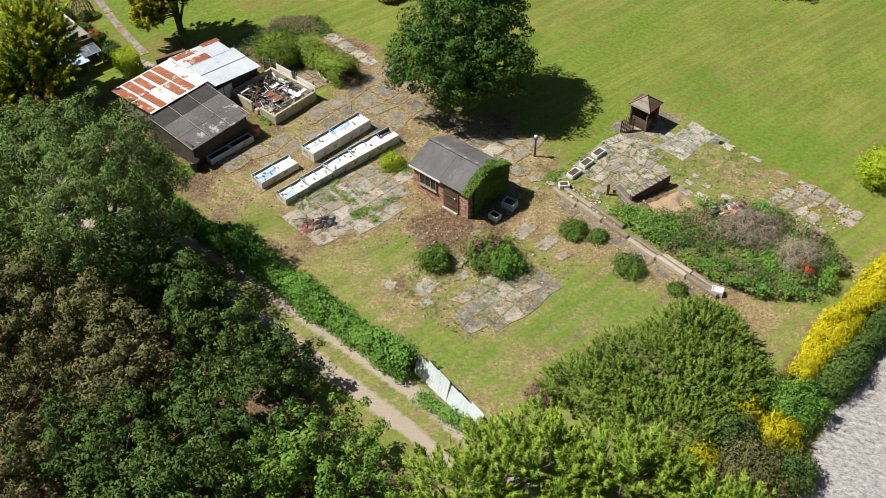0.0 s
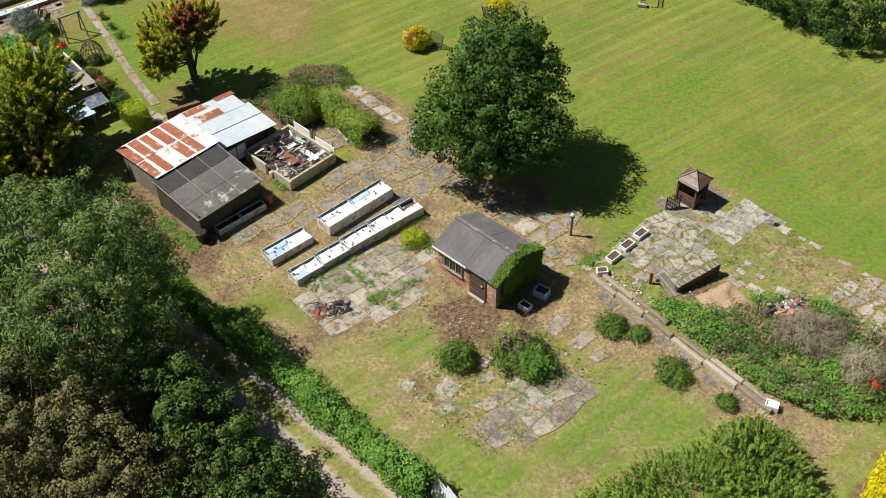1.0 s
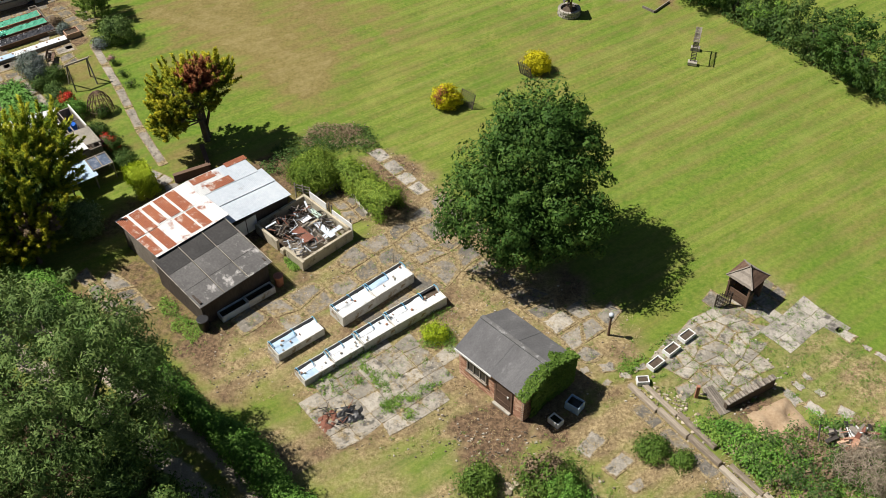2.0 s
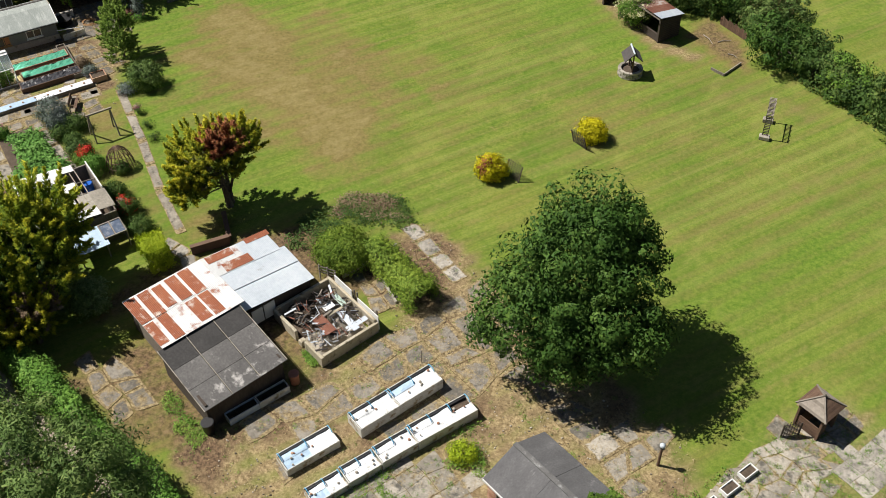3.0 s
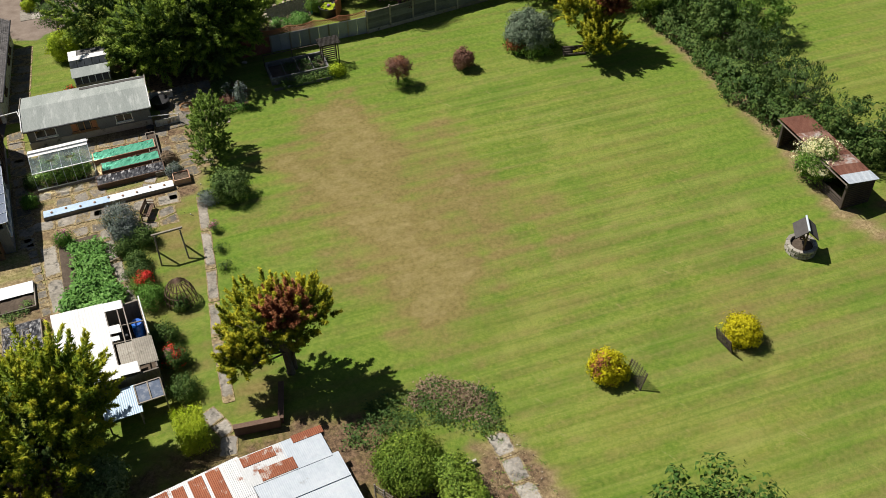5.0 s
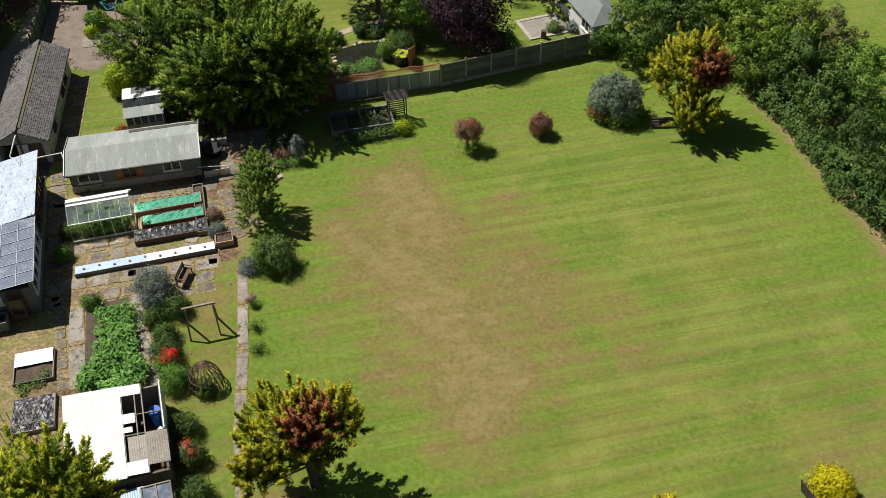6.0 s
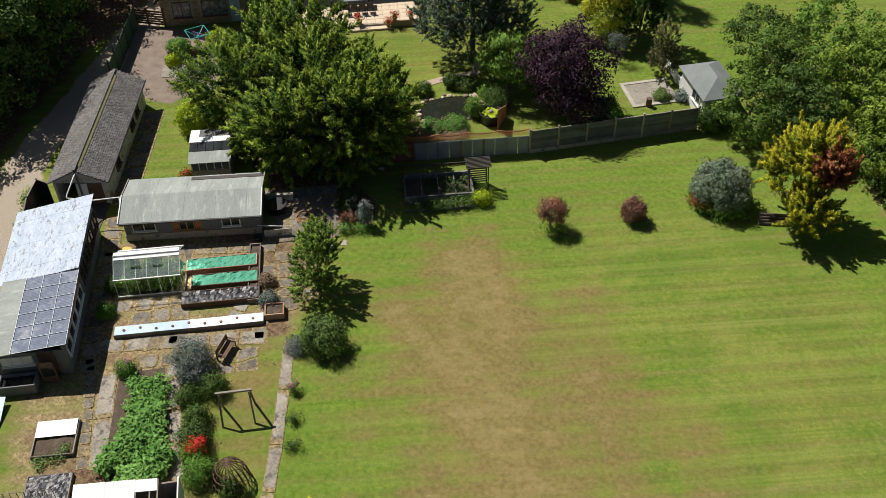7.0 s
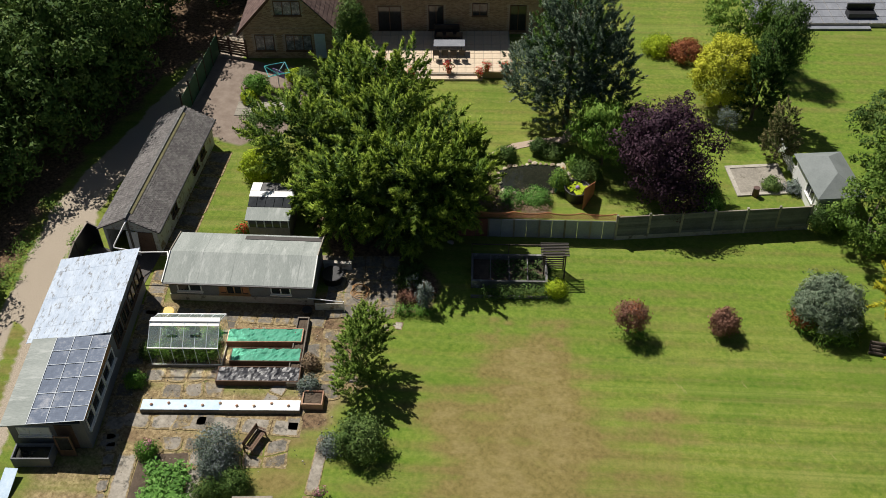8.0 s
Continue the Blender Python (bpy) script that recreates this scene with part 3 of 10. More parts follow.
    earth = np.maximum(earth, soft(inside(x, y, [(10, 14), (12, 21), (17, 27.5), (26, 37), (19, 31.5), (12.5, 25), (7, 17)]), 1, wob) * 0.7)
    gravel = track * (1 - strip)
    road = soft(inside(x, y, [(15.4, 12), (15.6, 20.5), (17.8, 25.0), (21.9, 30.0), (31, 40), (60, 30), (40, 5)]), 0.8, wob * 0.4)
    paved = np.maximum(drive, 0)
    me = bpy.data.meshes.new("ground")
    nx, ny = len(xs), len(ys)
    z = (mid - 0.5) * 0.03
    me.vertices.add(nx * ny)
    me.vertices.foreach_set("co", np.column_stack([x, y, z]).astype(np.float32).ravel())
    i = (np.arange(ny - 1)[:, None] * nx + np.arange(nx - 1)[None, :]).ravel()
    q = np.column_stack([i, i + 1, i + nx + 1, i + nx]).astype(np.int32)
    me.loops.add(q.size)
    me.loops.foreach_set("vertex_index", q.ravel())
    me.polygons.add(len(q))
    me.polygons.foreach_set("loop_start", np.arange(0, q.size, 4, dtype=np.int32))
    me.polygons.foreach_set("loop_total", np.full(len(q), 4, dtype=np.int32))
    me.update()
    barn_yard = soft(inside(x, y, [(-25.0, 46.8), (-20.0, 42.0), (-15.5, 40.4), (-9.6, 46.2), (-12.0, 50.0), (-10.0, 53.4), (-11.6, 56.8), (-15.6, 57.6), (-18.6, 56.0), (-21.0, 54.4), (-23.6, 51.6)]), 1.5, wob)
    dry = np.maximum(dry, barn_yard * (0.3 + 0.7 * mid))
    earth = np.maximum(earth, barn_yard * (0.25 + 0.55 * mid))
    verge = np.exp(-((along(x, y, [(-24.2, 46.6), (-22.7, 47.5), (-21.6, 48.6), (-20.6, 50.6)]) + (small - 0.5)) / 1.3) ** 2)
    dry, earth = dry * (1 - 0.85 * verge), earth * (1 - verge)
    trod = np.maximum.reduce([yard, patio, dryway, terr, plot, south, edge])
    lush = np.zeros_like(x)
    for line, wide in (([(-33.5, 75.5), (-31.0, 70.0), (-27.0, 64.0), (-20.0, 58.5), (-15.0, 61.0)], 3.2), ([(-33.0, 77.5), (-30.5, 80.5), (-26.0, 87.0), (-20.0, 93.0), (-14.0, 97.0)], 4.0), ([(-12.0, 95.0), (-5.0, 86.0), (2.0, 80.0)], 3.0), ([(4.0, 53.0), (9.0, 57.0), (15.0, 62.0)], 2.2), ([(16.0, 50.0), (22.0, 46.0)], 3.0), ([(6.0, 33.0), (9.5, 31.5)], 1.8), ([(-4.0, 31.5), (3.5, 27.0)], 1.6), ([(-32.0, 112.0), (-24.0, 106.0), (-16.0, 112.0), (-4.0, 104.0)], 7.0)):
        lush = np.maximum(lush, np.exp(-((along(x, y, line) + (mid - 0.5) * 2.5) / wide) ** 2) * (0.45 + 0.8 * big))
    for nm, ch in (("cover", (dry, earth, gravel, np.clip(lush, 0, 1))), ("cover_paved", (paved, road, trod, np.ones_like(x)))):
        at = me.color_attributes.new(nm, "FLOAT_COLOR", "POINT")
        at.data.foreach_set("color", np.column_stack(ch).astype(np.float32).ravel())
    me.shade_smooth()
    return me


def ground_material():
    m, t, b, N, L = nodes_of("lawn_and_yard")
    co = N.new("ShaderNodeTexCoord").outputs["Object"]

    def noise_at(scale, detail=6, roughness=0.65, stretch=None, turn=0.0):
        n = N.new("ShaderNodeTexNoise")
        n.inputs["Scale"].default_value, n.inputs["Detail"].default_value, n.inputs["Roughness"].default_value = scale, detail, roughness
        src = co
        if stretch:
            mp = N.new("ShaderNodeMapping")
            mp.inputs["Rotation"].default_value = (0, 0, radians(turn))
            mp.vector_type = "TEXTURE"
            mp.inputs["Scale"].default_value = tuple(1 / q for q in stretch)
            L.new(co, mp.inputs[0])
            src = mp.outputs[0]
        L.new(src, n.inputs["Vector"])
        return n.outputs[0]

    def blend(fac, a, bb):
        x = N.new("ShaderNodeMix")
        x.data_type = "RGBA"
        for i, v in ((0, fac), (6, a), (7, bb)):
            if isinstance(v, tuple):
                x.inputs[i].default_value = (*v, 1)
            elif isinstance(v, float):
                x.inputs[i].default_value = v
            else:
                L.new(v, x.inputs[i])
        return x.outputs[2]

    def calc(op, a, bb=0.5, c=0.0):
        x = N.new("ShaderNodeMath")
        x.operation = op
        for i, v in enumerate((a, bb, c)):
            if isinstance(v, float):
                x.inputs[i].default_value = v
            else:
                L.new(v, x.inputs[i])
        x.use_clamp = op == "SUBTRACT"
        return x.outputs[0]

    def tone(v, lo, hi, c0, c1):
        r = ramp(N, [(lo, c0), (hi, c1)])
        L.new(v, r.inputs[0])
        return r.outputs[0]

    at = N.new("ShaderNodeAttribute")
    at.attribute_name = "cover"
    at2 = N.new("ShaderNodeAttribute")
    at2.attribute_name = "cover_paved"
    sep, sep2 = N.new("ShaderNodeSeparateColor"), N.new("ShaderNodeSeparateColor")
    L.new(at.outputs["Color"], sep.inputs[0])
    L.new(at2.outputs["Color"], sep2.inputs[0])
    blades, tufts, patches = noise_at(26, 4, 0.7), noise_at(3.5, 6, 0.7), noise_at(0.22, 5, 0.6)
    grass = tone(tufts, 0.39, 0.61, (0.07, 0.15, 0.011), (0.16, 0.245, 0.026))
    grass = blend(tone(patches, 0.4, 0.6, (0, 0, 0), (1, 1, 1)), grass, tone(tufts, 0.39, 0.61, (0.12, 0.188, 0.018), (0.225, 0.278, 0.045)))
    wave = N.new("ShaderNodeTexWave")
    wave.bands_direction = "Y"
    for nm, val in (("Scale", 0.27), ("Distortion", 1.1), ("Detail", 3.0), ("Detail Scale", 0.5), ("Detail Roughness", 0.6)):
        wave.inputs[nm].default_value = val
    turned = N.new("ShaderNodeMapping")
    turned.vector_type = "TEXTURE"
    turned.inputs["Rotation"].default_value = (0, 0, radians(MOW))
    L.new(co, turned.inputs[0])
    L.new(turned.outputs[0], wave.inputs["Vector"])
    band = wave.outputs["Fac"]

    def part_of(v, lo, hi, k):
        return calc("MULTIPLY", tone(v, lo, hi, (0, 0, 0), (1, 1, 1)), k)

    # broad lush and thin swathes, mower lines both ways, dry flecks, tufts and blades
    grass = blend(part_of(noise_at(0.24, 6, 0.7, (0.5, 1.0, 1.0), MOW), 0.49, 0.6, 0.55), grass, (0.07, 0.165, 0.011))
    grass = blend(part_of(noise_at(0.15, 6, 0.68), 0.47, 0.6, 0.32), grass, (0.23, 0.205, 0.05))
    grass = blend(part_of(noise_at(0.33, 6, 0.7, (0.6, 1.0, 1.0), MOW + 30), 0.53, 0.64, 0.5), grass, (0.29, 0.3, 0.075))
    grass = blend(calc("MULTIPLY", part_of(band, 0.35, 0.75, 0.32), tone(noise_at(0.16, 4, 0.6), 0.4, 0.6, (0.15, 0.15, 0.15), (1, 1, 1))), grass, (0.265, 0.32, 0.06))
    grass = blend(part_of(noise_at(1.0, 3, 0.6, (0.03, 1.5, 1.0), MOW), 0.5, 0.66, 0.36), grass, (0.3, 0.31, 0.09))
    grass = blend(part_of(noise_at(1.0, 4, 0.65, (0.05, 4.5, 1.0), MOW), 0.5, 0.64, 0.34), grass, (0.06, 0.125, 0.012))
    grass = blend(part_of(noise_at(1.0, 3, 0.6, (0.04, 2.0, 1.0), MOW + 88), 0.52, 0.66, 0.22), grass, (0.085, 0.15, 0.018))
    grass = blend(part_of(noise_at(2.4, 6, 0.8, (0.2, 1.0, 1.0), MOW - 60), 0.61, 0.71, 0.6), grass, (0.4, 0.34, 0.16))
    grass = blend(part_of(noise_at(1.3, 7, 0.75, (0.5, 1.0, 1.0), MOW), 0.57, 0.72, 0.5), grass, (0.32, 0.28, 0.1))
    grass = blend(part_of(noise_at(9.0, 5, 0.8), 0.47, 0.64, 0.36), grass, (0.055, 0.11, 0.012))
    grass = blend(part_of(blades, 0.46, 0.62, 0.3), grass, (0.04, 0.08, 0.01))
    grass = blend(calc("MULTIPLY", at.outputs["Alpha"], 0.62), grass, tone(tufts, 0.39, 0.61, (0.06, 0.15, 0.01), (0.135, 0.245, 0.02)))
    straw = tone(noise_at(5.0, 8, 0.8), 0.4, 0.61, (0.15, 0.105, 0.05), (0.46, 0.36, 0.2))
    straw = blend(tone(noise_at(0.9, 7, 0.75), 0.42, 0.66, (0, 0, 0), (1, 1, 1)), straw, tone(noise_at(6.0, 7, 0.8), 0.4, 0.6, (0.075, 0.052, 0.03), (0.27, 0.2, 0.11)))
    thatch = tone(noise_at(4.0, 6, 0.7), 0.34, 0.66, (0.14, 0.1, 0.038), (0.255, 0.19, 0.078))
    thatch = blend(part_of(noise_at(0.7, 6, 0.75), 0.52, 0.66, 0.5), thatch, (0.155, 0.098, 0.045))
    bleached = calc("MULTIPLY", calc("MULTIPLY_ADD", noise_at(1.6, 7, 0.78, (0.5, 1.0, 1.0), MOW), 1.1, sep.outputs[0]), 0.5)
    thatch = blend(part_of(bleached, 0.73, 0.93, 0.7), thatch, (0.37, 0.285, 0.145))
    straw = blend(sep2.outputs[2], thatch, straw)
    streak = noise_at(1.8, 6, 0.75, (0.3, 1.0, 1.0), MOW)
    hatch = noise_at(1.0, 3, 0.6, (0.06, 1.5, 1.0), MOW + 86)
    rows = noise_at(1.0, 3, 0.6, (0.05, 1.7, 1.0), MOW)
    dry = calc("MULTIPLY_ADD", streak, 0.32, sep.outputs[0])
    dry = calc("MULTIPLY_ADD", rows, 0.8, dry)
    dry = calc("MULTIPLY_ADD", calc("SUBTRACT", 1.0, band), 0.3, dry)
    dry = calc("MULTIPLY_ADD", hatch, 0.5, dry)
    dry = calc("MULTIPLY_ADD", tufts, 0.32, calc("SUBTRACT", dry, 1.02))
    dry = blend(sep2.outputs[2], part_of(dry, 0.04, 0.9, 0.84), tone(dry, 0.0, 1.0, (0, 0, 0), (1, 1, 1)))
    out = blend(dry, grass, straw)
    soil = tone(noise_at(4.0, 8, 0.8), 0.4, 0.63, (0.05, 0.033, 0.02), (0.25, 0.165, 0.1))
    e = calc("SUBTRACT", calc("MULTIPLY_ADD", noise_at(1.7, 6, 0.7), 0.8, sep.outputs[1]), 0.45)
    out = blend(tone(e, 0.2, 0.6, (0, 0, 0), (1, 1, 1)), out, soil)
    stones = tone(noise_at(15.0, 6, 0.8), 0.36, 0.64, (0.22, 0.185, 0.14), (0.48, 0.41, 0.325))
    g = calc("SUBTRACT", calc("MULTIPLY_ADD", noise_at(2.2, 6, 0.7), 0.6, sep.outputs[2]), 0.3)
    out = blend(tone(g, 0.3, 0.6, (0, 0, 0), (1, 1, 1)), out, stones)
    pv = tone(noise_at(1.3, 7, 0.7), 0.3, 0.7, (0.17, 0.13, 0.105), (0.27, 0.22, 0.18))
    out = blend(tone(sep2.outputs[0], 0.4, 0.6, (0, 0, 0), (1, 1, 1)), out, pv)
    rd = tone(noise_at(5.0, 9, 0.85, (0.6, 1.0, 1.0), -20), 0.36, 0.62, (0.1, 0.092, 0.088), (0.5, 0.475, 0.46))
    out = blend(tone(sep2.outputs[1], 0.4, 0.6, (0, 0, 0), (1, 1, 1)), out, rd)
    L.new(out, b.inputs["Base Color"])
    b.inputs["Roughness"].default_value = 0.95
    b.inputs["Specular IOR Level"].default_value = 0.15
    bp = N.new("ShaderNodeBump")
    bp.inputs["Strength"].default_value, bp.inputs["Distance"].default_value = 0.55, 0.05
    L.new(calc("MULTIPLY_ADD", blades, 0.6, tufts), bp.inputs["Height"])
    L.new(bp.outputs[0], b.inputs["Normal"])
    return m


solo("ground", ground_sheet(), ground_material(), "mown lawn with dry brown patches, gravel track and worn yard", "ground", kind="structure")

# ---- building materials ----
RUST_WHITE = surface("rusted_white_iron", [(0.48, 0.49, 0.49), (0.6, 0.61, 0.61), (0.68, 0.68, 0.67)], 9, 0.6, 0.6, 0.15, stain=(0.27, 0.1, 0.05), stain_at=0.6)
RUST_RED = surface("rusted_iron", [(0.2, 0.065, 0.035), (0.29, 0.095, 0.045), (0.36, 0.14, 0.07)], 10, 0.8, 0.9, 0.3, stain=(0.56, 0.5, 0.44), stain_at=0.6)
RUST_BROWN = surface("old_rusty_iron", [(0.12, 0.05, 0.035), (0.2, 0.08, 0.05), (0.27, 0.13, 0.09)], 9, 0.9, 0.9, 0.3, stain=(0.34, 0.3, 0.27), stain_at=0.68)
ZINC = surface("pale_zinc_sheet", [(0.4, 0.45, 0.5), (0.5, 0.55, 0.6), (0.6, 0.64, 0.67)], 5, 0.4, 0.55, 0.1, stain=(0.3, 0.31, 0.32), stain_at=0.66)
ZINC_BLUE = surface("flaking_silver_paint", [(0.25, 0.32, 0.42), (0.37, 0.44, 0.54), (0.5, 0.57, 0.65)], 4, 0.9, 0.55, 0.1, stain=(0.13, 0.135, 0.14), stain_at=0.585, stretch=(1, 2.4, 1))
FELT = surface("weathered_roof_felt", [(0.075, 0.073, 0.072), (0.13, 0.127, 0.124), (0.2, 0.195, 0.19)], 22, 0.7, 0.95, 0.4, stain=(0.33, 0.33, 0.325), stain_at=0.6)
FELT_SHED = surface("streaked_roof_felt", [(0.075, 0.073, 0.075), (0.12, 0.118, 0.12), (0.19, 0.186, 0.186)], 16, 0.7, 0.95, 0.4, stain=(0.24, 0.235, 0.235), stain_at=0.66, stretch=(1.6, 0.5, 1))
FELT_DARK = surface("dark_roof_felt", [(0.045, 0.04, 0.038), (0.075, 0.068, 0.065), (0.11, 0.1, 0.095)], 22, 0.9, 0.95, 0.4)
FELT_GREEN = surface("grey_green_roof_felt", [(0.2, 0.225, 0.21), (0.28, 0.305, 0.285), (0.38, 0.4, 0.38)], 9, 0.5, 0.92, 0.25, stain=(0.4, 0.42, 0.4), stain_at=0.58, stretch=(2.4, 0.5, 1))
TILE = surface("mossy_roof_tiles", [(0.08, 0.074, 0.072), (0.125, 0.116, 0.112), (0.2, 0.188, 0.18)], 16, 0.8, 0.95, 0.6, island=0.22)
BROWN_TILE = surface("brown_roof_tiles", [(0.075, 0.045, 0.04), (0.115, 0.07, 0.06), (0.15, 0.1, 0.085)], 10, 0.8, 0.9, 0.5, island=0.3)
BRICK = surface("red_brick", [(0.27, 0.135, 0.085), (0.4, 0.22, 0.14), (0.52, 0.35, 0.24)], 12, 1.5, 0.92, 0.4, piece=0.45)
BRICK_BUFF = surface("buff_brick", [(0.25, 0.175, 0.115), (0.34, 0.25, 0.165), (0.42, 0.32, 0.22)], 14, 1.2, 0.92, 0.3, island=0.4)
MORTAR = surface("mortar", [(0.3, 0.27, 0.22), (0.38, 0.34, 0.28), (0.44, 0.4, 0.34)], 20, 1.5, 0.95, 0.3)
CONCRETE = surface("weathered_concrete", [(0.22, 0.2, 0.165), (0.33, 0.3, 0.25), (0.44, 0.41, 0.35)], 8, 0.8, 0.95, 0.5, stain=(0.14, 0.125, 0.095), stain_at=0.6, piece=0.3)
BLOCK = surface("lichened_concrete_block", [(0.3, 0.26, 0.18), (0.42, 0.37, 0.27), (0.52, 0.48, 0.38)], 9, 0.9, 0.95, 0.5, stain=(0.18, 0.15, 0.1), stain_at=0.6)
RENDER_W = surface("flaking_white_render", [(0.42, 0.41, 0.37), (0.56, 0.55, 0.51), (0.67, 0.66, 0.62)], 7, 0.8, 0.9, 0.3, stain=(0.27, 0.2, 0.12), stain_at=0.57)
WHITE = surface("white_paint", [(0.62, 0.62, 0.6), (0.74, 0.74, 0.72), (0.8, 0.8, 0.79)], 7, 0.9, 0.55, 0.1)
WHITE_SHEET = surface("white_polythene", [(0.6, 0.62, 0.63), (0.74, 0.76, 0.77), (0.82, 0.83, 0.83)], 5, 1.3, 0.4, 0.3, stain=(0.42, 0.4, 0.34), stain_at=0.62)
GREY_WALL = surface("grey_boarding", [(0.12, 0.125, 0.135), (0.17, 0.175, 0.185), (0.22, 0.225, 0.235)], 12, 0.8, 0.85, 0.2)
DARK_WOOD = surface("dark_creosoted_boards", [(0.03, 0.022, 0.017), (0.06, 0.045, 0.035), (0.1, 0.075, 0.06)], 12, 1.2, 0.9, 0.4, stretch=(1, 1, 0.25))
GREY_WOOD = surface("greyed_timber", [(0.13, 0.11, 0.09), (0.22, 0.19, 0.155), (0.32, 0.28, 0.235)], 12, 1.2, 0.92, 0.4, piece=0.3, stretch=(1, 1, 0.3))
BROWN_WOOD = surface("brown_stained_timber", [(0.07, 0.04, 0.025), (0.12, 0.07, 0.045), (0.17, 0.105, 0.07)], 12, 1.2, 0.85, 0.3, piece=0.2)
ORANGE_WOOD = surface("orange_stained_timber", [(0.3, 0.11, 0.045), (0.4, 0.16, 0.07), (0.48, 0.22, 0.1)], 12, 1.2, 0.8, 0.3)
TAN_WOOD = surface("orange_brown_window_boards", [(0.24, 0.13, 0.05), (0.34, 0.19, 0.08), (0.42, 0.25, 0.12)], 10, 1.2, 0.8, 0.2)
BLUE_PIPE = surface("blue_water_pipe", [(0.08, 0.3, 0.5), (0.11, 0.38, 0.6), (0.16, 0.45, 0.66)], 9, 2, 0.45, 0.05)
BLUE_DRUM = surface("blue_plastic", [(0.01, 0.09, 0.42), (0.015, 0.12, 0.52), (0.02, 0.16, 0.6)], 9, 2, 0.4, 0.05)
PALE_BLUE = surface("pale_blue_sheet", [(0.29, 0.41, 0.54), (0.38, 0.51, 0.64), (0.5, 0.61, 0.72)], 6, 1.0, 0.5, 0.15, stain=(0.4, 0.38, 0.32), stain_at=0.68)
BLACK = surface("black_plastic", [(0.012, 0.012, 0.013), (0.022, 0.022, 0.024), (0.035, 0.035, 0.037)], 9, 1.5, 0.4, 0.3)
IRON = surface("dark_iron", [(0.035, 0.03, 0.027), (0.06, 0.052, 0.047), (0.09, 0.075, 0.065)], 14, 1.5, 0.6, 0.2, metal=0.4)
TERRACOTTA = surface("terracotta", [(0.3, 0.12, 0.07), (0.38, 0.16, 0.1), (0.44, 0.21, 0.14)], 12, 2, 0.85, 0.2)
YELLOW_PL = surface("yellow_plastic", [(0.5, 0.32, 0.04), (0.6, 0.4, 0.06), (0.66, 0.46, 0.1)], 9, 2, 0.5, 0.1)
SOIL = surface("dark_soil", [(0.045, 0.032, 0.022), (0.085, 0.062, 0.043), (0.14, 0.105, 0.075)], 9, 1.5, 0.98, 0.8)
GREEN_NET = surface("green_netting", [(0.03, 0.2, 0.12), (0.05, 0.29, 0.18), (0.09, 0.37, 0.25)], 14, 2.2, 0.7, 0.5)
BLACK_SHEET = surface("crumpled_black_sheet", [(0.012, 0.012, 0.015), (0.025, 0.025, 0.03), (0.06, 0.06, 0.07)], 7, 2.5, 0.42, 0.6)
PATIO_STONE = surface("cream_patio_slabs", [(0.5, 0.4, 0.28), (0.6, 0.49, 0.36), (0.68, 0.57, 0.43)], 8, 1.2, 0.9, 0.2)
GREY_STONE = surface("grey_patio_slabs", [(0.13, 0.14, 0.16), (0.19, 0.2, 0.225), (0.27, 0.28, 0.3)], 8, 1.2, 0.85, 0.2)
GLASS_DARK = surface("dark_window_glass", [(0.015, 0.018, 0.02), (0.03, 0.034, 0.037), (0.05, 0.055, 0.06)], 3, 0.8, 0.08, 0.0)
GLASS = glassy("clear_glass")
POLY = surface("old_corrugated_plastic_sheet", [(0.05, 0.07, 0.115), (0.095, 0.125, 0.185), (0.34, 0.35, 0.38)], 4, 0.7, 0.5, 0.12)
POLY.node_tree.nodes["Principled BSDF"].inputs["Specular IOR Level"].default_value = 0.2
WATER = surface("pond_water", [(0.012, 0.014, 0.01), (0.02, 0.022, 0.015), (0.03, 0.03, 0.02)], 3, 0.8, 0.04, 0.0)
PURPLE = surface("purple_cloth", [(0.2, 0.12, 0.35), (0.3, 0.2, 0.45), (0.4, 0.3, 0.55)], 9, 2, 0.8, 0.2)
TEAL = surface("teal_plastic", [(0.02, 0.3, 0.3), (0.03, 0.38, 0.38), (0.06, 0.45, 0.45)], 9, 2, 0.5, 0.1)


def corrugated(u0, v0, u1, v1, zf, pitch=0.15, amp=0.022, across=True, t=0.012):
    """A corrugated sheet over u, v; zf(u, v) is its height. The ribs run along v when across is true."""
    m = Mesh()
    n = max(4, int((u1 - u0 if across else v1 - v0) / pitch * 4))
    pts = []
    for k in range(n + 1):
        a = k / n
        w = amp * math.sin(k * math.pi / 2)
        if across:
            u = u0 + (u1 - u0) * a
            ends = ((u, v0), (u, v1))
        else:
            v = v0 + (v1 - v0) * a
            ends = ((u0, v), (u1, v))
        pts.append([(p, q, zf(p, q) + w) for p, q in ends])
    v = [e for row in pts for e in row] + [(x, y, z - t) for row in pts for x, y, z in row]
    o, f = 2 * (n + 1), []
    for k in range(n):
        i = 2 * k
        q = (i, i + 2, i + 3, i + 1) if across else (i, i + 1, i + 3, i + 2)
        f += [q, tuple(o + j for j in reversed(q)), (i, o + i, o + i + 2, i + 2), (i + 1, i + 3, o + i + 3, o + i + 1)]
    f += [(0, 1, o + 1, o), (2 * n, o + 2 * n, o + 2 * n + 1, 2 * n + 1)]
    return m.add(v, f)


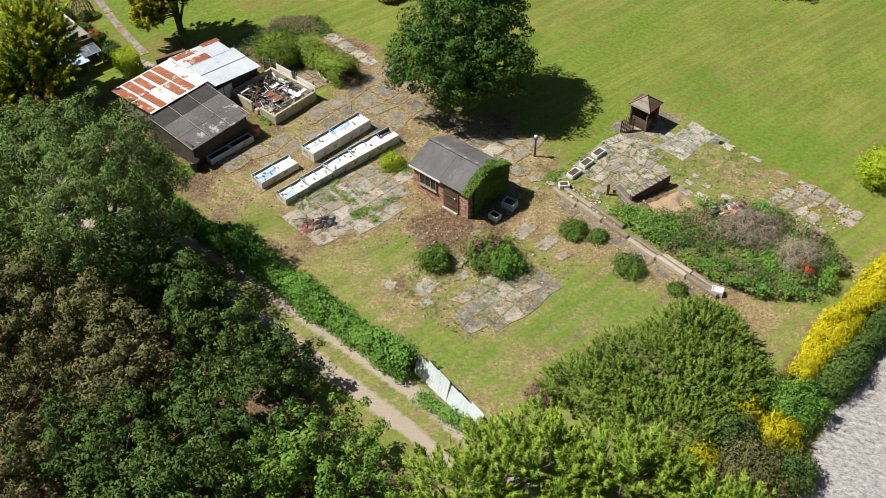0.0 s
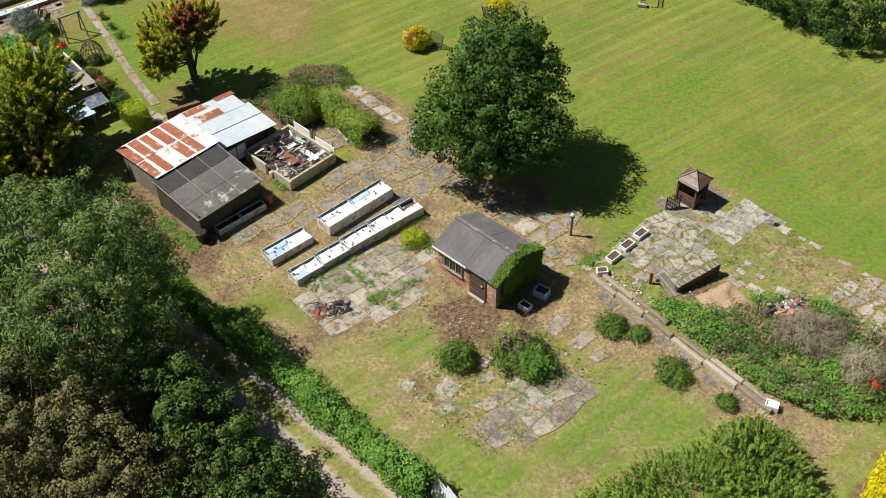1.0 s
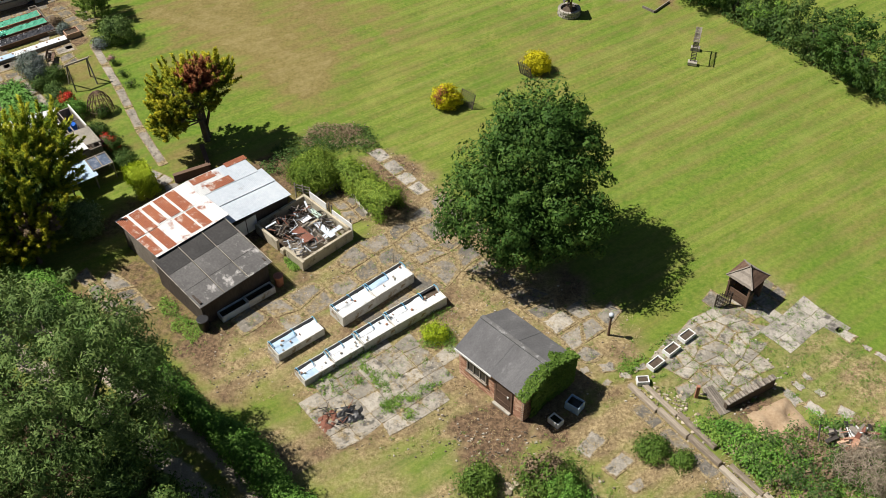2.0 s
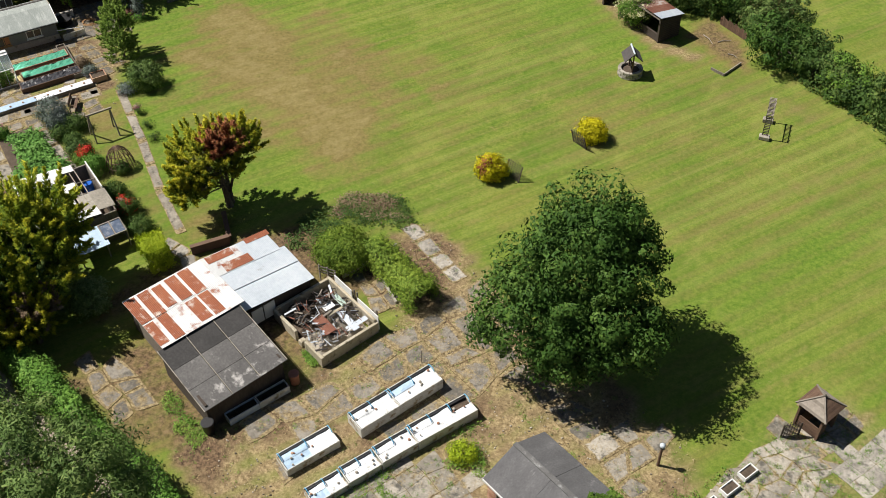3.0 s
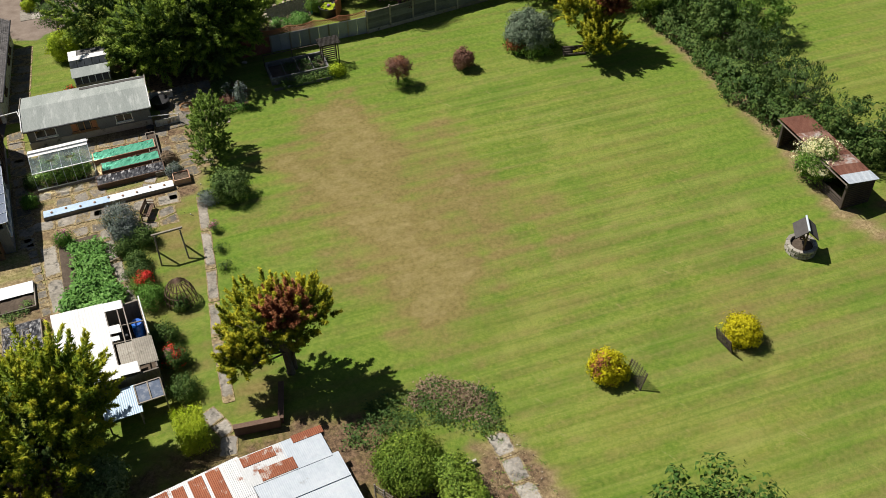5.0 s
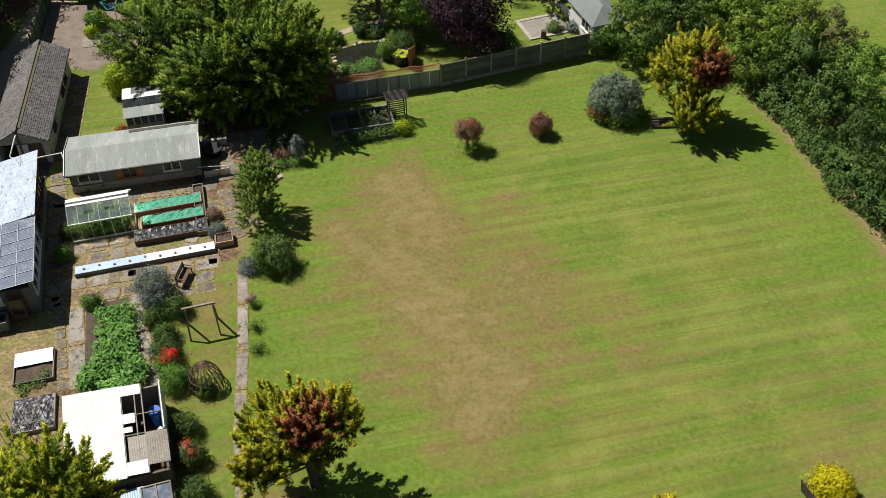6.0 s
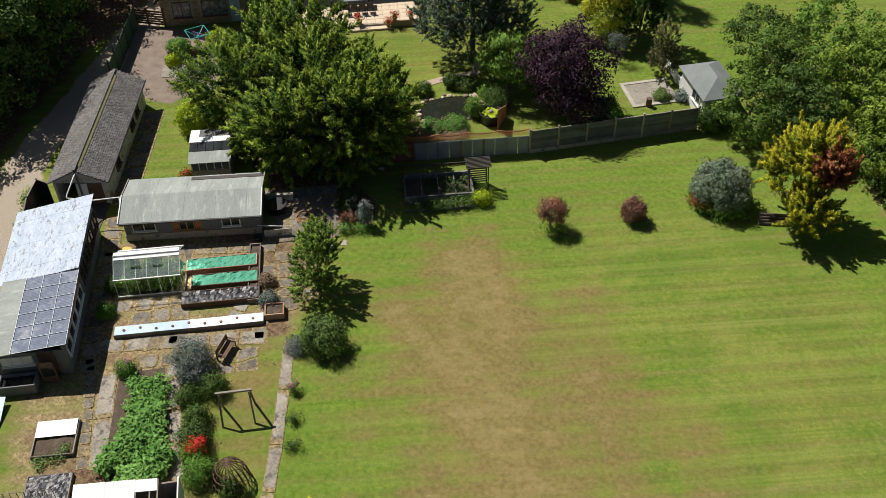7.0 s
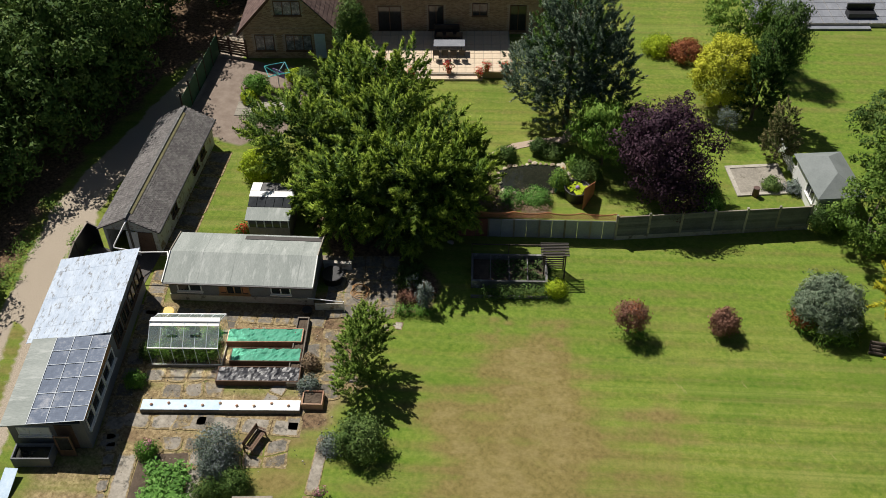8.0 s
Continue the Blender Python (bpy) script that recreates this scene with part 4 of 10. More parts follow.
def window(parent, u, v, z, w, h, face="-v", bars=1, frame=None, glass=None, d=0.06):
    """A window part with its frame and panes, on a wall whose outside looks along face; (u, v, z) is its lower corner."""
    frame, glass = frame or WHITE, glass or GLASS_DARK

    def bx(m, a0, z0, a1, z1, o0, o1):
        s = -1 if face[0] == "-" else 1
        lo, hi = sorted((s * o0, s * o1))
        if face[1] == "v":
            m.box(u + a0, v + lo, z + z0, u + a1, v + hi, z + z1)
        else:
            m.box(u + lo, v + a0, z + z0, u + hi, v + a1, z + z1)

    fr, b = Mesh(), 0.055
    bx(fr, 0, 0, w, b, -0.02, d)
    bx(fr, 0, h - b, w, h, -0.02, d)
    bx(fr, 0, b, b, h - b, -0.02, d)
    bx(fr, w - b, b, w, h - b, -0.02, d)
    for k in range(1, bars + 1):
        c = w * k / (bars + 1)
        bx(fr, c - b / 2, b, c + b / 2, h - b, -0.02, d)
    win = part("window", fr, frame, parent)
    for k in range(bars + 1):
        pn = Mesh()
        bx(pn, w * k / (bars + 1) + b / 2, b, w * (k + 1) / (bars + 1) - b / 2, h - b, -0.01, 0.02)
        part("pane", pn, glass, win)
    sl = Mesh()
    bx(sl, -0.05, -0.06, w + 0.05, 0.0, 0.0, d + 0.06)
    part("sill", sl, frame, win)
    return win


# ---- rusty-roofed barn ----
FELT_BLACK = surface("black_roof_felt", [(0.022, 0.021, 0.02), (0.04, 0.038, 0.037), (0.065, 0.062, 0.06)], 10, 0.8, 0.9, 0.3, stain=(0.3, 0.28, 0.26), stain_at=0.78)
FELT_SMEARED = surface("weathered_roof_felt", [(0.06, 0.058, 0.056), (0.105, 0.1, 0.097), (0.17, 0.163, 0.155)], 9, 0.6, 0.9, 0.3, stain=(0.42, 0.4, 0.38), stain_at=0.6)


def barn():
    ob = thing("barn", -21.9, 48.4, -38.0, "low barn with rusty white iron, dark felt and pale zinc roofs", "barn")
    z1 = lambda u, v: 1.95 + 0.04 * u + 0.02 * v
    walls = Mesh()
    walls.box(0.15, 0.1, 0, 4.0, 0.22, 1.9)
    walls.box(0.1, 0.1, 0, 0.22, 4.4, 1.92)
    part("wall", walls, GREY_WOOD, ob, "patched greyed board wall")
    walls = Mesh()
    walls.box(4.0, -0.2, 0, 8.1, -0.08, 1.62)
    walls.box(8.0, -0.08, 0, 8.12, 4.0, 1.5)
    walls.box(4.0, 3.95, 0, 8.0, 4.05, 1.7)
    part("wall", walls, DARK_WOOD, ob, "dark creosoted board wall")
    walls = Mesh()
    walls.box(0.4, 4.5, 0, 0.52, 8.3, 1.7)
    walls.box(4.1, 4.2, 0, 4.22, 8.3, 1.35)
    walls.box(0.52, 8.2, 0, 4.1, 8.32, 1.4)
    part("wall", walls, DARK_WOOD, ob, "dark board wall under zinc roof")
    for k in range(2):
        d = Mesh().box(4.22, 4.7 + k * 0.72, 0.25, 4.26, 5.35 + k * 0.72, 1.25, 0.008)
        part("door", d, WHITE, ob, "dull white door panel")
    # corrugated sheets, some rusted
    rng = random.Random(4)
    cols = 6
    for row, (u0, u1) in enumerate(((-0.1, 2.1), (2.0, 4.15))):
        for c in range(cols):
            v0 = -0.1 + c * 4.6 / cols
            rusty = c < 5 if row == 0 else c in (0, 1, 3, 4)
            sh = corrugated(u0 + (0.1 if rusty else 0) + 0.12 * rng.random(), v0, u1 - (0.25 * rng.random() if rusty else 0), v0 + 4.6 / cols - (rng.uniform(0.1, 0.28) if rusty else -0.03), lambda u, v, r=row: z1(u, v) + 0.012 * (1 - r), 0.08, 0.012, across=False)
            part("roof_sheet", sh, RUST_RED if rusty else RUST_WHITE, ob, "rusted iron roof sheet" if rusty else "white roof sheet with rust")
        base = corrugated(u0, -0.1, u1, 4.5, lambda u, v: z1(u, v) - 0.02, 0.08, 0.008, across=False)
        part("roof_sheet", base, RUST_WHITE, ob, "white roof sheet with rust")
    # felt roof in strips with seams
    z2 = lambda u, v: 2.05 - 0.11 * (u - 4.0) + 0.03 * (v - 2)
    for row in range(3):
        for c in range(3):
            u0, u1 = 4.05 + row * 1.42, 4.05 + (row + 1) * 1.42 - 0.02
            v0, v1 = -0.35 + c * 1.52 - 0.12 * row * 0, -0.35 + (c + 1) * 1.52 - 0.03
            pl = Mesh().slab((u0, v0, z2(u0, v0)), (u1, v0, z2(u1, v0)), (u1, v1, z2(u1, v1)), (u0, v1, z2(u0, v1)), 0.04)
            part("roof_panel", pl, FELT_BLACK if row == 0 else FELT_SMEARED, ob)
    for c in range(4):
        v = -0.35 + c * 1.52
        part("batten", Mesh().beam((4.05, v, z2(4.05, v) + 0.02), (8.3, v, z2(8.3, v) + 0.02), 0.035, 0.03), CONCRETE, ob)
    # zinc sheets
    z3 = lambda u, v: 2.3 - 0.14 * u - 0.10 * (v - 4.45) + 0.03 * u
    for row, (u0, u1, d) in enumerate(((0.2, 1.75, 0.0), (1.65, 2.95, 0.02), (2.9, 4.4, 0.06))):
        for c, (v0, v1) in enumerate(((4.3, 6.4), (6.3, 8.5))):
            if row == 0 and c == 1:
                v1 = 8.2
            sh = corrugated(u0, v0, u1, v1, lambda u, v, dd=d: z3(u, v) - dd, 0.09, 0.0025, across=False)
            part("roof_sheet", sh, ZINC if not (row == 0 and c == 0) else RUST_WHITE, ob, "pale zinc roof sheet")
    for u0, v0, u1, v1 in ((0.25, 4.5, 0.75, 6.0), (1.1, 5.0, 1.7, 6.6), (0.12, 6.9, 0.5, 8.35)):
        sh = corrugated(u0, v0, u1, v1, lambda u, v: z3(u, v) + 0.02, 0.09, 0.008, across=False)
        part("roof_sheet", sh, RUST_RED, ob, "rusted iron roof sheet")
    return ob


barn()


# ---- brick shed ----
def brick_shed():
    ob = thing("brick_shed", -2.25, 41.8, -38.2, "small red brick shed with grey felt roof and ivied gable", "shed")
    le, de, ea, ri = 4.25, 3.35, 1.9, 2.65
    core = Mesh()
    core.box(0.03, 0.03, 0, le - 0.03, 0.2, ea - 0.03)
    core.box(0.03, de - 0.2, 0, le - 0.03, de - 0.03, ea - 0.03)
    for u in (0.03, le - 0.2):
        core.add([(u + a, v, z) for a in (0, 0.17) for v, z in ((0.2, 0), (de - 0.2, 0), (de - 0.2, ea), (de / 2, ri - 0.1), (0.2, ea))],
                 [(0, 1, 2, 3, 4), (9, 8, 7, 6, 5), (0, 5, 6, 1), (1, 6, 7, 2), (2, 7, 8, 3), (3, 8, 9, 4), (4, 9, 5, 0)])
    wall = part("wall", core, MORTAR, ob, "red brick wall with pale joints")
    brick = Mesh().box(-0.105, -0.02, -0.031, 0.105, 0.03, 0.031, 0.006).data("brick")
    brick.materials.append(BRICK)
    half = Mesh().box(-0.05, -0.02, -0.031, 0.05, 0.03, 0.031, 0.006).data("brick")
    half.materials.append(BRICK)
    for r in range(25):
        z = 0.04 + r * 0.0755
        for k in range(20):
            u = 0.115 + k * 0.225 + (0.1125 if r % 2 else 0)
            if u > le - 0.1:
                continue
            if (0.55 < u < 1.95 and 0.75 < z < 1.75) or (2.42 < u < 3.55 and z < 1.85):
                continue
            b = new("brick", brick)
            b.parent = wall
            b.location = (u, 0.025, z)
    for r in range(23):
        z = 0.04 + r * 0.0755
        for k in range(14):
            v = 0.115 + k * 0.23 + (0.115 if r % 2 else 0)
            if v > 0.9:
                continue
            b = new("brick", brick)
            b.parent = wall
            b.matrix_basis = pose(le - 0.025, v, z, 0, 0, 90)
    for s in (-1, 1):
        e0, e1 = (-0.18, de / 2) if s < 0 else (de / 2, de + 0.18)
        zz = lambda v: ri + 0.06 - abs(v - de / 2) * (ri - ea) / (de / 2)
        for k in range(4):
            u0, u1 = -0.12 + k * 1.125, -0.12 + (k + 1) * 1.125 + (0.03 if k < 3 else 0)
            lift = 0.012 * (k % 2)
            pl = Mesh().slab((u0, e0, zz(e0) + lift), (u1, e0, zz(e0) + lift), (u1, e1, zz(e1) + lift), (u0, e1, zz(e1) + lift), 0.05)
            part("roof_panel", pl, FELT_SHED, ob)
    part("ridge_strip", Mesh().beam((-0.12, de / 2, ri + 0.08), (le + 0.1, de / 2, ri + 0.08), 0.22, 0.04), FELT, ob, "pale ridge strip")
    part("fascia", Mesh().box(-0.1, -0.2, ea - 0.12, 2.3, -0.165, ea + 0.0), WHITE, ob, "white fascia board")
    window(ob, 0.6, 0.0, 0.8, 1.3, 0.9, "-v", 2, GREY_WOOD)
    door = part("door", Mesh().box(2.55, -0.03, 0.05, 3.45, 0.03, 1.8, 0.01), BROWN_WOOD, ob, "dark brown ledged door")
    for z in (0.35, 0.95, 1.6):
        part("ledge", Mesh().box(2.58, -0.055, z, 3.42, -0.032, z + 0.11), BROWN_WOOD, door)
    part("latch", Mesh().box(3.28, -0.09, 1.02, 3.36, -0.057, 1.14), WHITE, door, "pale latch")
    part("door_frame", Mesh().box(2.44, -0.04, 0, 2.54, 0.03, 1.88).box(3.46, -0.04, 0, 3.56, 0.03, 1.88).box(2.54, -0.04, 1.81, 3.46, 0.03, 1.88), BROWN_WOOD, ob)
    part("threshold", Mesh().box(2.45, -0.2, 0, 3.55, -0.05, 0.09, 0.01), CONCRETE, ob)
    # ivy over the gable end
    rng = np.random.default_rng(8)
    n = 9000
    v = rng.uniform(0.35, de + 0.1, n)
    z = rng.uniform(0.05, 1, n) ** 0.85 * (ea + (ri - ea) * (1 - np.abs(v - de / 2) / (de / 2)) + 0.25)
    bulge = 0.05 + 0.2 * vnoise(v, z, 0.7, 4) * (0.45 + z / 3) + rng.uniform(0, 0.1, n)
    p = np.column_stack([le + bulge - 0.02, v, z])
    q = np.column_stack([rng.uniform(le - 0.75, le + 0.3, 2600), rng.uniform(-0.25, de + 0.2, 2600), np.zeros(2600)])
    q[:, 2] = ri + 0.12 - np.abs(q[:, 1] - de / 2) * (ri - ea) / (de / 2) + rng.uniform(0, 0.22, 2600)
    q = q[q[:, 0] > le - 0.7 * vnoise(q[:, 1], q[:, 1] * 0, 0.6, 3) - 0.05]
    pts = np.concatenate([p, q])
    nn = np.concatenate([np.tile([1.0, 0, 0.05], (len(p), 1)), np.tile([0.3, 0, 1.0], (len(q), 1))])
    # Darker shrub leaves put the shade of the gable into the ivy colour
    part("ivy", leaf_mesh("ivy", sprays(pts, nn, 0.12, 0.8, rng), L_SHRUB), None, ob, "thick green ivy over the gable")
    return ob


brick_shed()


# ---- chalet ----
def chalet():
    ob = thing("chalet", -44.57, 68.43, 41.0, "long low grey chalet with grey-green felt roof", "chalet")
    le, de, ea, ri = 7.57, 3.4, 1.5, 1.86
    w = Mesh().box(0, 0, 0, le, 0.15, ea).box(0, de - 0.15, 0, le, de, ea)
    for u in (0, le - 0.15):
        w.add([(u + a, v, z) for a in (0, 0.15) for v, z in ((0.15, 0), (de - 0.15, 0), (de - 0.15, ea), (de / 2, ri - 0.08), (0.15, ea))],
              [(0, 1, 2, 3, 4), (9, 8, 7, 6, 5), (0, 5, 6, 1), (1, 6, 7, 2), (2, 7, 8, 3), (3, 8, 9, 4), (4, 9, 5, 0)])
    part("wall", w, GREY_WALL, ob)
    part("plinth", Mesh().box(-0.03, -0.06, 0, le + 0.03, -0.005, 0.45), CONCRETE, ob, "pale rendered plinth")
    zz = lambda v: ri + 0.05 - abs(v - de / 2) * (ri - ea) / (de / 2)
    for s in (-1, 1):
        e0, e1 = (-0.25, de / 2) if s < 0 else (de / 2, de + 0.25)
        for k in range(9):
            u0, u1 = -0.15 + k * (le + 0.3) / 9, -0.15 + (k + 1) * (le + 0.3) / 9 + (0.02 if k < 8 else 0)
            d = 0.008 * (k % 2)
            part("roof_panel", Mesh().slab((u0, e0, zz(e0) + d), (u1, e0, zz(e0) + d), (u1, e1, zz(e1) + d), (u0, e1, zz(e1) + d), 0.05), FELT_GREEN, ob)
    part("repair_strip", Mesh().slab((3.5, de - 0.28, zz(de - 0.28) + 0.03), (le + 0.1, de - 0.28, zz(de - 0.28) + 0.03), (le + 0.1, de + 0.08, zz(de + 0.08) + 0.03), (3.5, de + 0.08, zz(de + 0.08) + 0.03), 0.02), FELT_DARK, ob, "dark felt repair strip")
    for u in (-0.2, le + 0.15):
        part("bargeboard", Mesh().beam((u, -0.27, zz(-0.27)), (u, de / 2, zz(de / 2)), 0.05, 0.14), WHITE, ob, "white bargeboard")
        part("bargeboard", Mesh().beam((u, de / 2, zz(de / 2)), (u, de + 0.27, zz(de + 0.27)), 0.05, 0.12), GREY_WOOD, ob)
    part("gutter", Mesh().beam((-0.15, -0.3, zz(-0.25) - 0.04), (le + 0.15, -0.3, zz(-0.25) - 0.04), 0.08, 0.07), BLACK, ob)
    window(ob, 0.45, 0.0, 0.68, 1.3, 0.6, "-v", 1)
    window(ob, 2.67, 0.0, 0.58, 1.6, 0.72, "-v", 3, TAN_WOOD)
    window(ob, 5.42, 0.0, 0.68, 1.05, 0.6, "-v", 1)
    for u in (2.67, 3.88):
        part("curtain", Mesh().box(u + 0.05, -0.032, 0.69, u + 0.35, -0.022, 1.24), ORANGE_WOOD, ob, "orange curtain")
    return ob


chalet()


# ---- workshop ----
def workshop():
    ob = thing("workshop", -39.1, 60.4, 133.6, "long grey workshop with zinc and translucent sheet roofs", "workshop")
    # u runs north-west along the yard side, v to the west
    ue, um, w0, w1 = 10.3, 4.75, 3.5, 3.9
    wl = Mesh().box(0, 0, 0, um, 0.12, 2.2).box(0, 0.12, 0, 0.12, w0 - 0.1, 1.8).box(um, 0, 0, ue, 0.12, 2.45).box(ue - 0.12, 0.12, 0, ue, w1, 1.9).box(0, w0 - 0.12, 0, ue, w0, 1.75)
    part("wall", wl, GREY_WALL, ob)
    z1 = lambda u, v: 2.32 + 0.06 * u - v * 0.12 + (0 if u < um else 0)
    z2 = lambda u, v: 2.72 + 0.02 * (u - um) - v * 0.2
    part("roof_panel", Mesh().slab((-0.2, 2.45, z1(0, 2.45)), (um, 2.45, z1(um, 2.45)), (um, w0 + 0.2, z1(um, w0 + 0.2)), (-0.2, w0 + 0.2, z1(0, w0 + 0.2)), 0.06), FELT_GREEN, ob, "grey felt roof strip")
    for r in range(6):
        for c in range(3):
            u0, v0 = -0.2 + r * (um + 0.15) / 6, -0.25 + c * 0.9
            part("roof_sheet", corrugated(u0, v0, u0 + (um + 0.15) / 6 - 0.03, v0 + 0.87, lambda u, v: z1(u, v) + 0.02, 0.1, 0.003), POLY, ob, "cloudy translucent roof sheet")
    for r in range(7):
        u = -0.2 + r * (um + 0.15) / 6
        part("glazing_bar", Mesh().beam((u, -0.25, z1(u, -0.25) + 0.035), (u, 2.45, z1(u, 2.45) + 0.035), 0.022, 0.02), ZINC, ob)
    for c in range(4):
        v = -0.25 + c * 0.9
        part("glazing_bar", Mesh().beam((-0.2, v, z1(-0.2, v) + 0.035), (um, v, z1(um, v) + 0.035), 0.022, 0.02), ZINC, ob)
    for k in range(6):
        u0 = um - 0.05 + k * (ue - um + 0.2) / 6
        part("roof_sheet", corrugated(u0, -0.25, u0 + (ue - um + 0.2) / 6 + 0.03, w1 + 0.2, lambda u, v, kk=k: z2(u, v) + 0.008 * (kk % 2), 0.1, 0.003), ZINC_BLUE, ob, "flaking silver painted roof sheet")
    for k in range(5):
        window(ob, 0.3 + k * 0.88, 0.0, 0.95, 0.82, 0.8, "-v", 0, WHITE)
    part("panel", Mesh().box(0.25, -0.03, 1.78, um - 0.1, -0.012, 2.12), TAN_WOOD, ob, "orange-brown board over windows")
    for k in range(4):
        window(ob, um + 0.5 + k * 1.3, 0.0, 1.0, 1.1, 0.95, "-v", 1, BROWN_WOOD)
    window(ob, 0.0, 1.6, 1.0, 1.5, 0.62, "-u", 2, WHITE, WHITE_SHEET)
    part("door", Mesh().box(-0.05, 0.55, 0.05, -0.005, 1.35, 1.75, 0.01), BROWN_WOOD, ob, "brown door standing in the end wall")
    return ob


workshop()


# ---- garage ----
RIDGE_MOSS = surface("ridge_moss", [(0.1, 0.095, 0.06), (0.19, 0.17, 0.085), (0.3, 0.26, 0.13)], 14, 1.5, 0.95, 0.4)


def garage():
    ob = thing("garage", -49.15, 69.1, 127.8, "long low garage with mossy dark tiled gable roof", "garage")
    le, hw, ea, ri = 10.2, 1.62, 1.8, 2.62
    w = Mesh().box(0, -hw + 0.1, 0, le, -hw + 0.25, ea).box(0, hw - 0.25, 0, le, hw - 0.1, ea)
    for u in (0.0, le - 0.15):
        w.add([(u + a, v, z) for a in (0, 0.15) for v, z in ((-hw + 0.25, 1.6 if u == 0 else 0), (hw - 0.25, 1.6 if u == 0 else 0), (hw - 0.25, ea), (0, ri - 0.08), (-hw + 0.25, ea))],
              [(4, 3, 2, 1, 0), (5, 6, 7, 8, 9), (1, 6, 5, 0), (2, 7, 6, 1), (3, 8, 7, 2), (4, 9, 8, 3), (0, 5, 9, 4)])
    w.box(0, -hw + 0.25, 0, 0.12, -0.3, 1.6)
    part("wall", w, RENDER_W, ob, "pale rendered wall")
    part("door", Mesh().box(-0.06, -hw + 0.35, 0.05, -0.005, -0.25, 1.55, 0.01), BROWN_WOOD, ob, "brown boarded garage door")
    part("door", Mesh().slab((-0.16, 0.22, 0.02), (-0.3, -0.42, 0.02), (-0.12, -0.46, 1.6), (-0.08, 0.2, 1.6), 0.04), WHITE, ob, "pale door panel propped in the opening")
    slope = math.hypot(hw + 0.15, ri - ea)
    for s in (-1, 1):
        roof = part("roof", Mesh().slab(*[(u, v, ri - abs(v) * (ri - ea) / hw) for u, v in (((-0.2, -hw - 0.15), (le + 0.2, -hw - 0.15), (le + 0.2, 0), (-0.2, 0)) if s < 0 else ((-0.2, 0), (le + 0.2, 0), (le + 0.2, hw + 0.15), (-0.2, hw + 0.15)))], 0.05), FELT_DARK, ob, "mossy dark tile roof")
        rng = random.Random(3 + s)
        t = Mesh()
        for r in range(16):
            for k in range(64):
                u = -0.2 + k * (le + 0.4) / 64 + (0.08 if r % 2 else 0)
                v0, v1 = s * (hw + 0.17 - r * 0.11), s * (hw + 0.17 - (r + 1) * 0.11 - 0.03)
                za, zb = (ri - abs(v) * (ri - ea) / hw for v in (v0, v1))
                j = rng.uniform(-0.006, 0.012)
                a, b, c, d = (u, v0, za + 0.035 + j), (u + 0.158, v0, za + 0.035 + j), (u + 0.158, v1, zb + 0.012 + j), (u, v1, zb + 0.012 + j)
                t.slab(*((a, b, c, d) if s < 0 else (d, c, b, a)), 0.012)
        rows = part("tiles", t, TILE, roof)
        rows["kind"] = "stuff"
    for k in range(22):
        u = -0.2 + k * (le + 0.4) / 22
        part("ridge_tile", Mesh().beam((u, 0, ri + 0.05), (u + 0.46, 0, ri + 0.05), 0.17, 0.07), FELT, ob)
    part("moss_line", Mesh().slab((0.3, -0.24, ri - 0.06), (le - 0.4, -0.24, ri - 0.06), (le - 0.4, -0.09, ri + 0.03), (0.3, -0.09, ri + 0.03), 0.02), RIDGE_MOSS, ob, "yellow-green moss along the ridge")
    for u in (2.2, 6.2, 7.6):
        window(ob, u, -hw + 0.1, 0.7, 0.9, 0.8, "-v", 1, BROWN_WOOD)
    part("gutter", Mesh().tube([(-0.2, -hw - 0.2, ea - 0.03), (le + 0.2, -hw - 0.2, ea - 0.03)], [0.05, 0.05], 8), BLACK, ob)
    return ob


garage()
ob = thing("yard_screen", 0, 0, 0, "black tarred board screen enclosing a yard beside the garage", "fence")
for a, b in (((-50.72, 68.02), (-51.5, 67.85)), ((-51.5, 67.85), (-50.55, 66.5)), ((-50.55, 66.5), (-49.35, 65.35))):
    ln = math.dist(a, b)
    run = Mesh().box(0, -0.02, 0, ln, 0.02, 1.55, 0.005)
    part("panel", run, BLACK, ob).matrix_local = pose(*a, 0, 0, 0, math.degrees(math.atan2(b[1] - a[1], b[0] - a[0])))
    part("post", Mesh().box(-0.05, -0.05, 0, 0.05, 0.05, 1.62), DARK_WOOD, ob).location = (*b, 0)
    part("rail", Mesh().box(0, -0.035, 1.55, ln, 0.035, 1.6), GREY_WOOD, ob).matrix_local = pose(*a, 0, 0, 0, math.degrees(math.atan2(b[1] - a[1], b[0] - a[0])))
# Near-black floor paints in the shade inside the screened yard
solo("yard_floor", Mesh().prism([(-51.4, 67.8), (-50.5, 66.6), (-49.3, 65.5), (-46.6, 68.0), (-48.0, 70.0), (-49.0, 69.2), (-50.3, 68.2)], -0.03, 0.03), FELT_DARK, "concrete floor between the sheds, coloured dark for the yard's shade", "floor", kind="structure")


